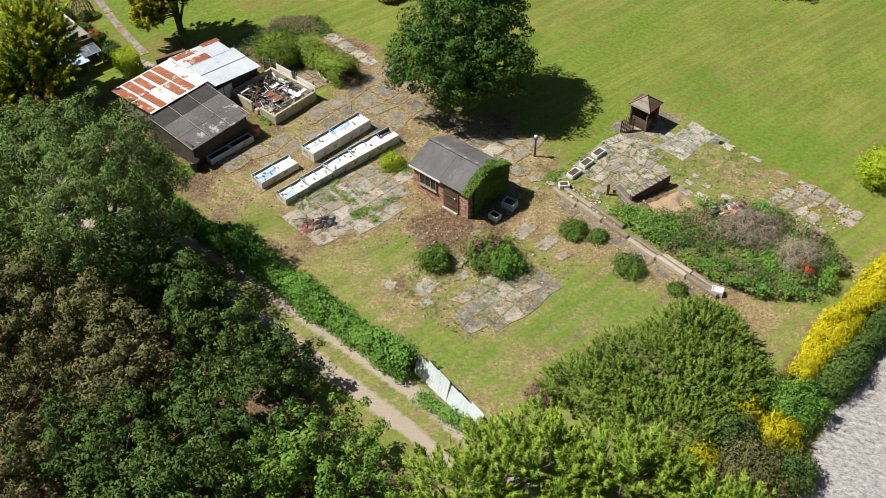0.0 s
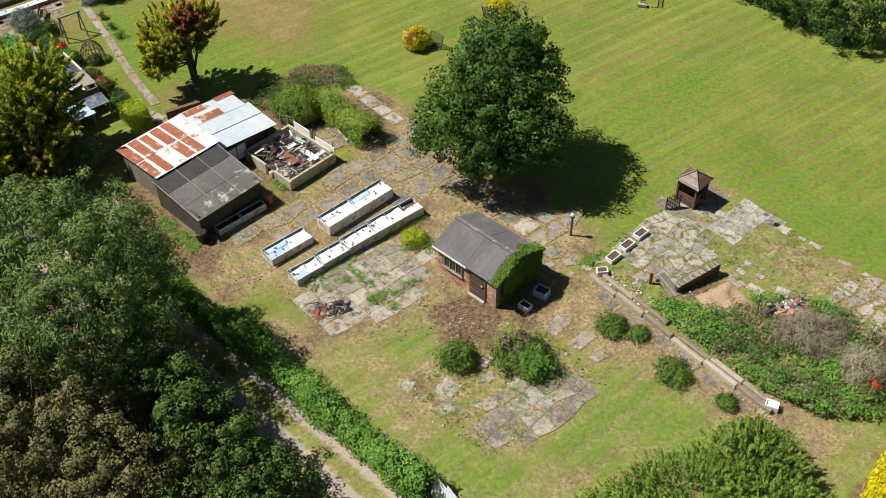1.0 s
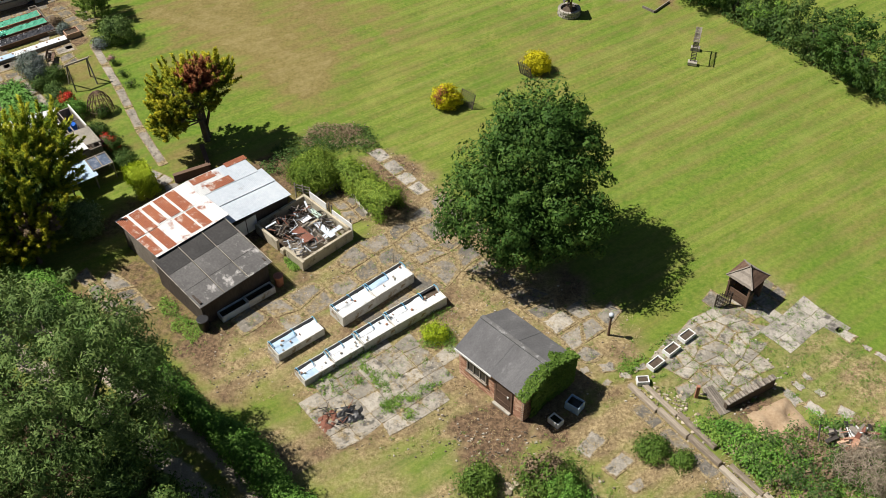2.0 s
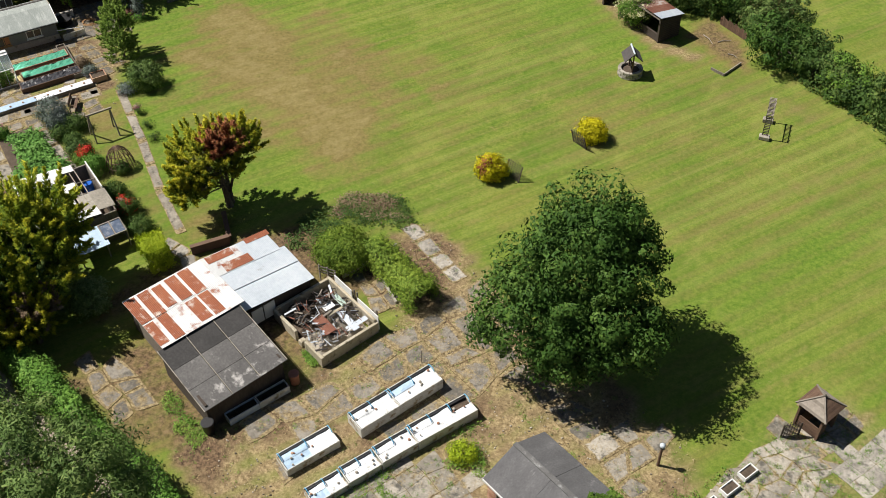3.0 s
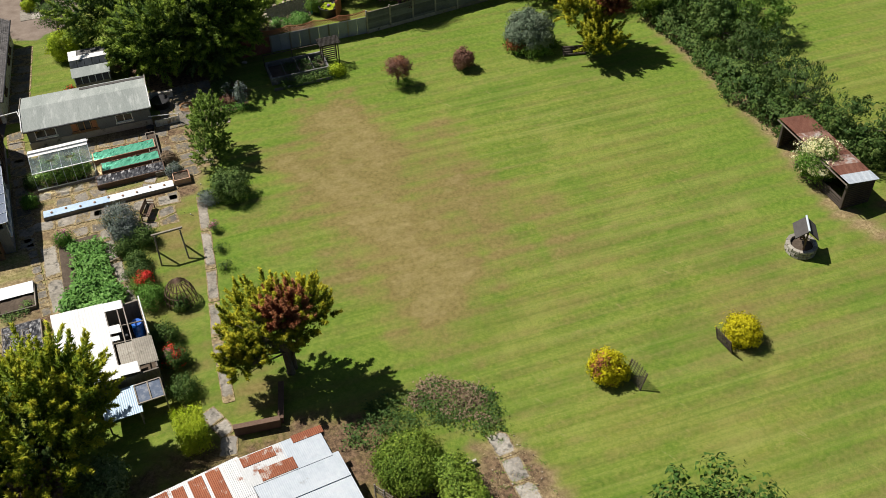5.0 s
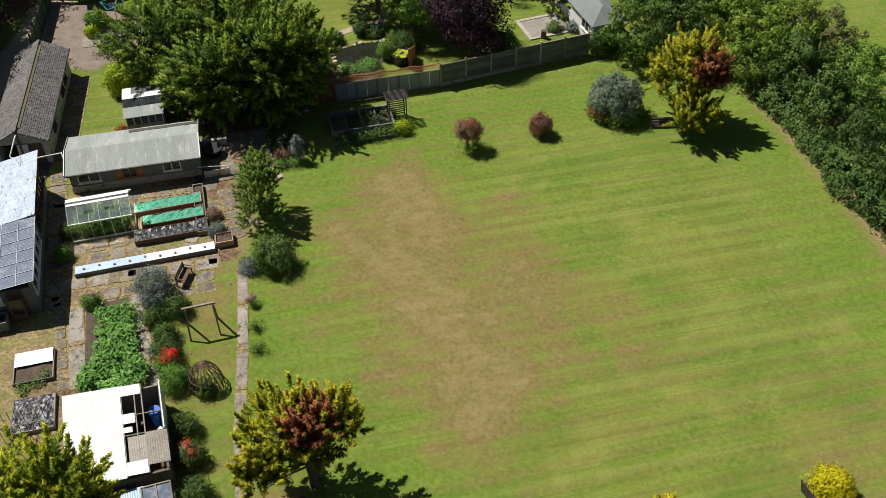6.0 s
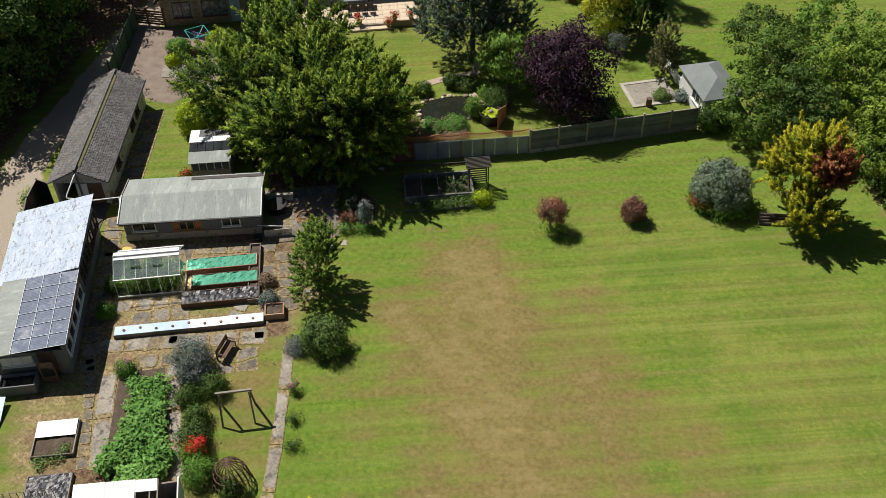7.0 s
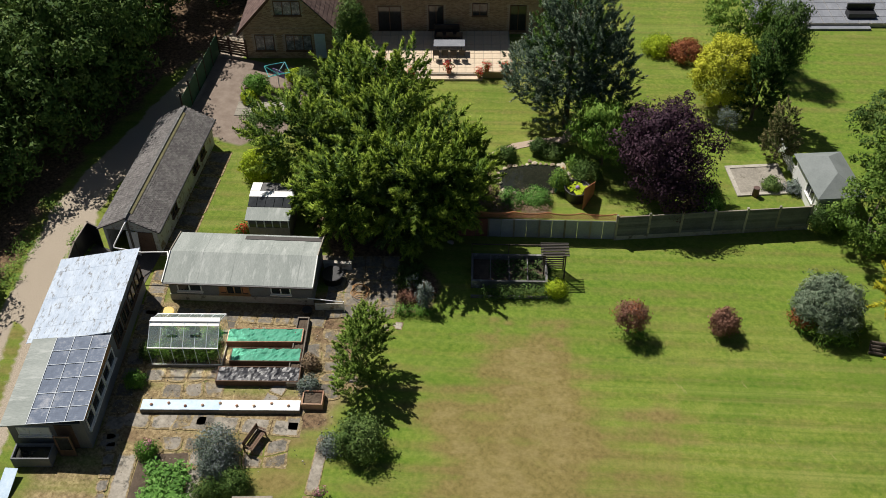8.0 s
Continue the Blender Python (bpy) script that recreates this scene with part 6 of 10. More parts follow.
# debris in the weeds
for k in range(60):
    w, d = rb.uniform(0.25, 1.1), rb.uniform(0.05, 0.28)
    mt, lb = rb.choice([(WHITE, "white painted timber offcut on the weed heap"), (BRICK, "broken red board on the weed heap"), (GREY_WOOD, "grey timber offcut on the weed heap"), (GREY_WOOD, "grey timber offcut on the weed heap"), (RUST_BROWN, "rusty metal strip on the weed heap"), (IRON, "dark bent metal strip on the weed heap"), (WHITE_SHEET, "white plastic piece on the weed heap")])
    solo("scrap_timber", Mesh().box(-w / 2, -d / 2, 0, w / 2, d / 2, 0.04, 0.006), mt, lb, "scrap", "scrap on the weed heap", at=pose(15.8 + rb.gauss(0, 0.55), 39.4 + rb.gauss(0, 0.45), 0.6 + rb.uniform(0, 0.45), rb.uniform(-25, 25), rb.uniform(-25, 25), rb.uniform(0, 180)))


# ---- gravel-side metal fence ----
FENCE_SHEET = surface("pale_galvanised_sheet", [(0.46, 0.52, 0.55), (0.6, 0.66, 0.69), (0.7, 0.75, 0.77)], 5, 0.8, 0.5, 0.1, stain=(0.33, 0.34, 0.33), stain_at=0.62)
ob = thing("metal_fence", -1.2, 27.85, -47.0, "leaning pale grey corrugated metal fence sheets", "fence")
for k in range(6):
    m = Mesh()
    u0 = k * 0.78
    n, vv, ff = 16, [], []
    h = 1.25 + 0.12 * ((k * 7) % 3) - 0.05 * k
    for i in range(n + 1):
        u = u0 + 0.84 * i / n
        w = 0.006 * math.sin(i * math.pi / 2)
        for t in (0, 0.01):
            vv += [(u, w + t, 0), (u, w + t + 0.3 + 0.05 * (k % 2), h - 0.12 * i / n)]
    for i in range(n):
        q = 4 * i
        ff += [(q, q + 4, q + 5, q + 1), (q + 2, q + 3, q + 7, q + 6), (q + 1, q + 5, q + 7, q + 3)]
    part("metal_sheet", m.add(vv, ff), FENCE_SHEET, ob)
for k in range(4):
    part("post", Mesh().beam((0.1 + k * 1.5, 0.16, 0), (0.1 + k * 1.5, 0.42, 1.1), 0.07), GREY_WOOD, ob)

# ---- brick edging by the golden cypress ----
for (a, b, h) in (((-20.95, 54.1), (-19.2, 55.35), 0.55), ((-20.3, 57.4), (-19.25, 55.5), 0.35)):
    ob = thing("garden_wall", a[0], a[1], math.degrees(math.atan2(b[1] - a[1], b[0] - a[0])), "low brown brick garden wall by the cypress", "wall")
    ln = math.dist(a, b)
    part("wall_body", Mesh().box(0, -0.1, 0, ln, 0.1, h, 0.01), BROWN_TILE, ob)
    part("coping", Mesh().box(-0.03, -0.14, h, ln + 0.03, 0.14, h + 0.07, 0.01), BROWN_WOOD, ob)
# low walls of the planted bay
for (a, b, h) in (((-12.2, 53.9), (-9.9, 56.8), 0.3), ((-10.7, 55.0), (-8.9, 52.6), 0.18)):
    ob = thing("low_kerb", a[0], a[1], math.degrees(math.atan2(b[1] - a[1], b[0] - a[0])), "low concrete kerb beside the clipped bushes", "kerb")
    part("kerb_stone", Mesh().box(0, -0.06, 0, math.dist(a, b), 0.06, h, 0.01), CONCRETE, ob)


# ---- lawn ornaments ----
def wishing_well():
    ob = thing("wishing_well", 1.75, 76.35, 15, "stone wishing well with a dark tiled gable roof", "well")
    rng = random.Random(6)
    for r in range(3):
        for k in range(12):
            a = (k + 0.5 * (r % 2)) * math.tau / 12
            o = part("stone", Mesh().box(-0.19, -0.11, 0, 0.19, 0.11, 0.17, 0.02), CONCRETE, ob)
            o.location, o.rotation_euler = (0.72 * math.cos(a), 0.72 * math.sin(a), r * 0.175), (0, 0, a + math.pi / 2)
    part("shaft", Mesh().lathe([(0.62, 0.0), (0.62, 0.34), (0.05, 0.35)], 16), SOIL, ob)
    for s in (-1, 1):
        part("post", Mesh().beam((0, s * 0.5, 0.3), (0, s * 0.5, 1.85), 0.08), BROWN_WOOD, ob)
        part("brace", Mesh().beam((0, s * 0.5, 1.2), (s * 0.35, s * 0.5, 1.45), 0.05), BROWN_WOOD, ob)
        part("roof_slope", Mesh().slab(*(((0, -0.62, 1.92), (-0.62, -0.62, 1.35), (-0.62, 0.62, 1.35), (0, 0.62, 1.92)) if s < 0 else ((0, 0.62, 1.92), (0.62, 0.62, 1.35), (0.62, -0.62, 1.35), (0, -0.62, 1.92)))[::-1], 0.05), FELT_DARK, ob)
    part("ridge", Mesh().tube([(0, -0.64, 1.95), (0, 0.64, 1.95)], [0.06, 0.06], 8), ZINC, ob, "pale metal ridge")
    part("windlass", Mesh().tube([(0, -0.55, 0.95), (0, 0.55, 0.95)], [0.06, 0.06], 8), BROWN_WOOD, ob)
    return ob


wishing_well()


def rose_arch():
    ob = thing("garden_arch", 10.6, 71.55, -9.0, "grey wooden lattice arch on two stone feet", "arch")
    for v in (-0.95, 0.95):
        part("foot", Mesh().box(-0.32, v - 0.2, 0, 0.32, v + 0.2, 0.28, 0.04), CONCRETE, ob)
        for u in (-0.16, 0.16):
            part("post", Mesh().beam((u, v, 0.25), (u, v, 1.75), 0.05), GREY_WOOD, ob)
        for k in range(12):
            part("rung", Mesh().beam((-0.16, v, 0.36 + k * 0.12), (0.16, v, 0.36 + k * 0.12), 0.03, 0.05), GREY_WOOD, ob)
    for u in (-0.16, 0.16):
        part("top_rail", Mesh().beam((u, -1.0, 1.78), (u, 1.0, 1.78), 0.05), GREY_WOOD, ob)
    for k in range(15):
        part("rung", Mesh().beam((-0.22, -0.95 + k * 0.136, 1.82), (0.22, -0.95 + k * 0.136, 1.82), 0.05, 0.03), GREY_WOOD, ob)
    return ob


rose_arch()


RUST_PINK = surface("faded_rusty_iron", [(0.2, 0.09, 0.06), (0.3, 0.16, 0.115), (0.42, 0.3, 0.25)], 7, 0.8, 0.85, 0.3, stain=(0.5, 0.45, 0.42), stain_at=0.56)


def log_shelter():
    ob = thing("log_shelter", -0.8, 85.3, -47.4, "open-fronted log shelter with rusty brown iron roof", "shelter")
    le, de, h0, h1 = 6.3, 1.8, 2.0, 1.8
    for k in range(11):
        z = 0.09 + k * 0.155
        for u in (0, le):
            part("log", Mesh().tube([(u, 0, z), (u, de, z)], [0.08, 0.08], 7), DARK_WOOD, ob)
        part("log", Mesh().tube([(0, de, z), (le, de, z)], [0.08, 0.08], 7), DARK_WOOD, ob)
    for u in (0.05, 2.1, 4.3, le - 0.05):
        part("post", Mesh().box(u - 0.08, -0.08, 0, u + 0.08, 0.08, h0), DARK_WOOD, ob)
    for k in range(4):
        part("log", Mesh().tube([(2.1, 0, 0.1 + k * 0.155), (le, 0, 0.1 + k * 0.155)], [0.08, 0.08], 7), DARK_WOOD, ob)
    part("bench", Mesh().box(0.2, 0.9, 0.4, 1.9, 1.4, 0.45).box(0.3, 1.0, 0, 0.38, 1.3, 0.4).box(1.7, 1.0, 0, 1.78, 1.3, 0.4), BROWN_WOOD, ob, "wooden bench inside")
    for k in range(8):
        u0 = -0.2 + k * (le + 0.4) / 8
        part("roof_sheet", corrugated(u0, -0.25, u0 + (le + 0.4) / 8 + 0.02, de + 0.1, lambda u, v, kk=k: h0 + 0.06 - v * 0.13 + 0.012 * (kk % 2), 0.09, 0.012), ZINC if k == 7 else (RUST_BROWN, RUST_PINK)[(k * 5) % 3 == 1], ob, "pale new iron sheet" if k == 7 else "rusty brown iron sheet")
    part("fascia", Mesh().box(-0.2, -0.38, h0 - 0.02, le + 0.2, -0.35, h0 + 0.06), GREY_WOOD, ob, "greyed fascia edge")
    return ob


log_shelter()
ob = thing("edging_boards", 0, 0, 0, "old grey edging boards laid in a corner on the lawn edge", "boards")
for a, b in (((7.15, 77.85), (8.0, 77.2)), ((8.03, 77.24), (9.15, 78.85))):
    part("board", Mesh().beam((*a, 0.1), (*b, 0.1), 0.06, 0.2), GREY_WOOD, ob)
for k, (x, y, turn, ln) in enumerate(((6.6, 82.2, -60, 1.3), (7.6, 81.4, 20, 1.0), (8.3, 80.0, -35, 0.8))):
    solo("log", Mesh().tube([(0, 0, 0.04), (ln * 0.5, 0.08, 0.09), (ln, 0.0, 0.05)], [0.035, 0.03, 0.015], 6), GREY_WOOD, "fallen grey branch by the log shelter", "branch", "fallen branches", at=pose(x, y, 0, 0, 0, turn))
ob = thing("board_fence", 7.75, 83.95, -48, "old brown board fence under the trees", "fence")
for k in range(17):
    part("board", Mesh().box(k * 0.16, 0, 0, k * 0.16 + 0.145, 0.02, 0.6 + 0.05 * ((k * 3) % 4), 0.004), BROWN_WOOD, ob)


# ---- kitchen garden ----
def white_leanto():
    ob = thing("garden_store", -32.05, 55.7, 46.0, "ramshackle white-roofed store with part of the roof missing", "store")
    le, de = 4.15, 4.9   # u along the plot end, v is negative towards the barn
    zf = lambda u, v: 2.15 - 0.1 * u + 0.03 * v
    for b in ((0, -0.08, 0, le, 0, 1.6), (0, -de, 0, 0.08, -0.08, 1.85), (0.08, -de, 0, le, -de + 0.08, 1.5), (le - 0.08, -de + 0.08, 0, le, -0.08, 1.55)):
        part("wall", Mesh().box(*b), GREY_WOOD, ob, "patched timber wall")
    part("floor_board", Mesh().box(0.08, -de + 0.08, 0.0, le - 0.08, -0.08, 0.04), SOIL, ob)
    for k in range(4):
        u0 = -0.1 + k * 0.62
        part("roof_sheet", corrugated(u0, -de - 0.1, u0 + 0.64, 0.12, lambda u, v, kk=k: zf(u, v) + 0.01 * (kk % 2), 0.15, 0.005), WHITE, ob, "white roof sheet")
    for u0, v0, u1, v1 in ((2.38, -2.1, 2.95, -1.55), (2.38, -2.6, 2.8, -2.3), (2.38, -4.9, 3.3, -4.2), (2.38, -0.5, 3.3, 0.1)):
        part("roof_sheet", Mesh().slab((u0, v0, zf(u0, v0)), (u1, v0, zf(u1, v0)), (u1, v1, zf(u1, v1)), (u0, v1, zf(u0, v1)), 0.02), WHITE, ob, "broken white roof sheet")
    for u0, v0, u1, v1 in ((2.55, -4.35, 3.3, -2.85), (3.33, -4.5, 4.25, -2.75)):
        part("roof_sheet", corrugated(u0, v0, u1, v1, lambda u, v: zf(u, v) - 0.02, 0.1, 0.006), CONCRETE, ob, "grey fibre roof sheet")
    for u in (2.42, 3.0, 3.32):
        part("rafter", Mesh().beam((u, -de, zf(u, -de) - 0.06), (u, 0.1, zf(u, 0.1) - 0.06), 0.05, 0.08), GREY_WOOD, ob)
    for v in (-1.6, -2.7):
        part("purlin", Mesh().beam((2.4, v, zf(2.4, v) - 0.1), (4.1, v, zf(4.1, v) - 0.1), 0.05, 0.06), GREY_WOOD, ob)
    part("side_panel", Mesh().box(le - 0.02, -2.7, 0.5, le + 0.04, 0.1, 1.75, 0.01), WHITE, ob, "white side sheet")
    return ob


white_leanto()


def in_store(u, v):
    a = radians(46)
    return -32.05 + u * math.cos(a) - v * math.sin(a), 55.7 + u * math.sin(a) + v * math.cos(a)


ob = thing("water_drum", *in_store(3.72, -0.95), 20, "bright blue plastic drum standing in the open store", "drum", z=0.04)
part("body", Mesh().lathe([(0.27, 0), (0.3, 0.05), (0.3, 0.4), (0.285, 0.43), (0.3, 0.46), (0.3, 0.85), (0.26, 0.92), (0.24, 0.92), (0.22, 0.6), (0.01, 0.6)], 18), BLUE_DRUM, ob, smooth=True)
part("rim", Mesh().lathe([(0.26, 0.9), (0.28, 0.92), (0.26, 0.95)], 18), BLUE_DRUM, ob)
for k, (u, v, w, d, h, mt, lb) in enumerate(((3.5, -2.2, 0.5, 0.35, 0.5, WHITE, "white box in the open store"), (2.9, -1.1, 0.4, 0.6, 0.6, BLACK, "black crate in the open store"), (3.1, -1.9, 0.35, 0.35, 0.4, GREY_WOOD, "grey wooden crate in the open store"), (3.8, -1.7, 0.3, 0.3, 0.35, WHITE_SHEET, "bundle of white plastic in the store"))):
    solo("storage_box", Mesh().box(-w / 2, -d / 2, 0, w / 2, d / 2, h, 0.02), mt, lb, "box", "boxes in the store", at=pose(*in_store(u, v), 0.04, 0, 0, 46 + 15 * k))
# smaller sheds against it
ob = thing("lean_to", -26.4, 51.9, 46.0, "low lean-to with a white sheet roof on posts", "lean-to")
part("roof_sheet", corrugated(0, -0.1, 1.75, 1.5, lambda u, v: 1.05 + 0.12 * v, 0.1, 0.006), PALE_BLUE, ob, "pale blue-white roof sheet")
for u in (0.1, 1.6):
    for v in (0.05, 1.35):
        part("post", Mesh().beam((u, v, 0), (u, v, 1.0 + 0.12 * v), 0.07), GREY_WOOD, ob)
part("wall", Mesh().box(0.1, 1.38, 0, 1.65, 1.44, 1.1), DARK_WOOD, ob)
ob = thing("cold_frame", -25.5, 53.3, 46.0, "grey framed glass box on legs beside the store", "cold frame")
for u0 in (0, 0.62):
    part("glass_pane", Mesh().slab((u0 + 0.04, 0.04, 1.13), (u0 + 0.58, 0.04, 1.13), (u0 + 0.58, 1.0, 1.28), (u0 + 0.04, 1.0, 1.28), 0.01), POLY, ob)
for a, b in (((0, 0, 1.15), (1.24, 0, 1.15)), ((0, 1.04, 1.3), (1.24, 1.04, 1.3)), ((0, 0, 1.15), (0, 1.04, 1.3)), ((0.62, 0, 1.15), (0.62, 1.04, 1.3)), ((1.24, 0, 1.15), (1.24, 1.04, 1.3)), ((0, 0, 0), (0, 0, 1.15)), ((1.24, 0, 0), (1.24, 0, 1.15)), ((1.24, 1.04, 0), (1.24, 1.04, 1.3)), ((0, 1.04, 0), (0, 1.04, 1.3)), ((1.24, 0, 0.5), (1.24, 1.04, 0.5)), ((1.24, 0, 0.1), (1.24, 1.04, 1.1))):
    part("frame_bar", Mesh().beam(a, b, 0.06), GREY_WOOD, ob)


def greenhouse():
    ob = thing("greenhouse", -41.3, 65.05, 43.5, "aluminium greenhouse with white shaded ridge and tomato plants", "greenhouse")
    le, de, ea, ri = 3.5, 2.35, 1.38, 2.08
    part("plinth", Mesh().box(0, 0, 0, le, 0.1, 0.15).box(0, de - 0.1, 0, le, de, 0.15).box(0, 0.1, 0, 0.1, de - 0.1, 0.15).box(le - 0.1, 0.1, 0, le, de - 0.1, 0.15), CONCRETE, ob)
    n = 6
    for k in range(n + 1):
        u = 0.03 + k * (le - 0.06) / n
        for v in (0.03, de - 0.03):
            part("glazing_bar", Mesh().beam((u, v, 0.15), (u, v, ea), 0.025), ZINC, ob)
        part("glazing_bar", Mesh().beam((u, 0.03, ea), (u, de / 2, ri), 0.025), ZINC, ob)
        part("glazing_bar", Mesh().beam((u, de - 0.03, ea), (u, de / 2, ri), 0.025), ZINC, ob)
    for p, q in (((0, 0.03, ea), (le, 0.03, ea)), ((0, de - 0.03, ea), (le, de - 0.03, ea)), ((0, 0.03, 0.17), (le, 0.03, 0.17)), ((0, de / 2, ri), (le, de / 2, ri))):
        part("rail", Mesh().beam(p, q, 0.05), WHITE, ob)
    for k in range(n):
        u0, u1 = 0.05 + k * (le - 0.06) / n, 0.01 + (k + 1) * (le - 0.06) / n
        o = part("glass_pane", Mesh().slab((u0, 0.03, 0.2), (u1, 0.03, 0.2), (u1, 0.03, ea - 0.03), (u0, 0.03, ea - 0.03), 0.006), GLASS, ob)
        o.visible_shadow = False
        o = part("roof_pane", Mesh().slab((u0, 0.05, ea + 0.02), (u1, 0.05, ea + 0.02), (u1, de / 2 - 0.22, ri - 0.12), (u0, de / 2 - 0.22, ri - 0.12), 0.006), HAZY, ob, "dusty roof glass")
        o.visible_shadow = False
        part("shade_panel", Mesh().slab((u0 - 0.02, de / 2 - 0.22, ri - 0.1), (u1 + 0.02, de / 2 - 0.22, ri - 0.1), (u1 + 0.02, de / 2 + 0.25, ri + 0.02), (u0 - 0.02, de / 2 + 0.25, ri + 0.02), 0.01), WHITE, ob, "white painted ridge glass")
        o = part("glass_pane", Mesh().slab((u0, de / 2 + 0.25, ri - 0.1), (u1, de / 2 + 0.25, ri - 0.1), (u1, de - 0.05, ea + 0.02), (u0, de - 0.05, ea + 0.02), 0.006), HAZY, ob)
        o.visible_shadow = False
    for u in (0.02, le - 0.02):
        o = part("glass_pane", Mesh().add([(u, 0.06, 0.2), (u, de - 0.06, 0.2), (u, de - 0.06, ea), (u, de / 2, ri - 0.04), (u, 0.06, ea)], [(0, 1, 2, 3, 4)]), GLASS, ob)
        o.visible_shadow = False
    for u in (0.9, 2.05):
        part("roof_vent", Mesh().slab((u, 0.55, ea + 0.42), (u + 0.5, 0.55, ea + 0.42), (u + 0.5, 0.95, ea + 0.58), (u, 0.95, ea + 0.58), 0.03), HAZY, ob, "opening roof vent")
    return ob


HAZY = surface("dusty_glass", [(0.4, 0.5, 0.5), (0.54, 0.64, 0.63), (0.7, 0.78, 0.77)], 5, 1.4, 0.1, 0.0)
HAZY.node_tree.nodes["Principled BSDF"].inputs["Transmission Weight"].default_value = 0.88
greenhouse()
rng0 = np.random.default_rng(5)
for k, (u, v) in enumerate(((0.5, 0.55), (1.1, 0.6), (1.7, 0.5), (2.3, 0.55), (2.9, 0.55), (0.7, 1.6), (1.6, 1.7), (2.6, 1.6))):
    a = radians(43.5)
    bush("tomato_plant", -41.3 + u * math.cos(a) - v * math.sin(a), 65.05 + u * math.sin(a) + v * math.cos(a), 0.34, 1.05, L_GREEN, "leafy green tomato plant in the greenhouse", "plant", 60 + k, 0.12, 40, group="plants in the greenhouse")


def crumpled(w, d, seed, step=0.11):
    """A loose sheet with sharp creases laid over a bed."""
    nx, ny = max(4, int(w / step)), max(4, int(d / step))
    v = []
    for j in range(ny + 1):
        for i in range(nx + 1):
            a, b = (i / nx - 0.5) * w, (j / ny - 0.5) * d
            p = Vector((a * 2.6 + seed, b * 2.6, seed))
            v.append((a, b, 0.04 + 0.05 * (1 - abs(noise.noise(p)) * 2) + 0.035 * abs(noise.noise(p * 2.7)) * 2))
    f = [(j * (nx + 1) + i, j * (nx + 1) + i + 1, (j + 1) * (nx + 1) + i + 1, (j + 1) * (nx + 1) + i) for j in range(ny) for i in range(nx)]
    return Mesh().add(v, f)


def plank_bed(name, x, y, turn, le, wi, h, fill, label, mat=None, category="raised bed", top=None, group="raised beds"):
    ob = thing(name, x, y, turn, label, category, group)
    mat = mat or GREY_WOOD
    for b in ((0, 0, 0, le, 0.06, h), (0, wi - 0.06, 0, le, wi, h), (0, 0.06, 0, 0.06, wi - 0.06, h), (le - 0.06, 0.06, 0, le, wi - 0.06, h)):
        part("board", Mesh().box(*b, 0.008), mat, ob)
    part("filling", heap_mesh(le - 0.1, wi - 0.1, 0.06, x, 16) if fill not in (GREEN_NET, BLACK_SHEET) else crumpled(le - 0.1, wi - 0.1, x), fill, ob).location = (le / 2, wi / 2, h - 0.1)
    part("soil", Mesh().box(0.06, 0.06, 0, le - 0.06, wi - 0.06, h - 0.12), SOIL, ob)
    return ob


plank_bed("raised_bed", -39.75, 68.45, 43.5, 3.85, 0.95, 0.35, GREEN_NET, "brick-edged raised bed under green netting", BRICK)
plank_bed("raised_bed", -38.6, 67.78, 43.5, 3.55, 0.9, 0.35, GREEN_NET, "raised bed under rumpled green netting", BROWN_WOOD)
plank_bed("raised_bed", -38.05, 66.55, 43.5, 4.1, 0.95, 0.35, BLACK_SHEET, "raised bed under crumpled black sheet", BROWN_WOOD)
ob = thing("covered_bed", -39.25, 63.05, 43.6, "long narrow bed covered with white and pale blue sheets", "raised bed", "raised beds")
for b in ((0, 0, 0, 7.6, 0.06, 0.25), (0, 0.56, 0, 7.6, 0.62, 0.25), (0, 0.06, 0, 0.06, 0.56, 0.25), (7.54, 0.06, 0, 7.6, 0.56, 0.25)):
    part("board", Mesh().box(*b, 0.008), GREY_WOOD, ob)
for k in range(4):
    u = k * 1.89
    part("cover", Mesh().slab((u + 0.03, 0.02, 0.28 + 0.01 * (k % 2)), (u + 1.93, 0.02, 0.28), (u + 1.93, 0.6, 0.3), (u + 0.03, 0.6, 0.3 + 0.01 * (k % 2)), 0.015), PALE_BLUE if k < 2 else WHITE_SHEET, ob, "pale cover sheet")
for k in range(9):
    o = part("stone", Mesh().lathe([(0.05, 0), (0.08, 0.03), (0.03, 0.08)], 7), BRICK, ob)
    o.location = (0.5 + k * 0.82, 0.3 + 0.1 * math.sin(k * 2), 0.3)
plank_bed("planter_bed", -35.05, 69.3, 133.0, 4.4, 0.62, 0.3, SOIL, "narrow timber bed of drying herbs", GREY_WOOD)
plank_bed("planter_bed", -33.9, 68.55, 43.0, 1.0, 0.85, 0.4, SOIL, "short brick-edged bed at the lawn corner", BRICK)
ob = plank_bed("veg_frame", -36.5, 55.95, 43.0, 1.95, 2.0, 0.22, SOIL, "timber frame half covered by a white sheet", GREY_WOOD)
part("cover", Mesh().slab((0.05, 1.05, 0.27), (1.9, 1.05, 0.27), (1.9, 1.95, 0.3), (0.05, 1.95, 0.3), 0.02), WHITE_SHEET, ob, "white cover sheet")
plank_bed("veg_frame", -34.3, 53.75, 43.0, 2.0, 2.1, 0.22, BLACK_SHEET, "timber frame covered with crumpled black sheet", GREY_WOOD)
ob = thing("cane_frame", -34.55, 53.2, 43.0, "grid of thin bamboo canes over the black-covered bed", "cane frame")
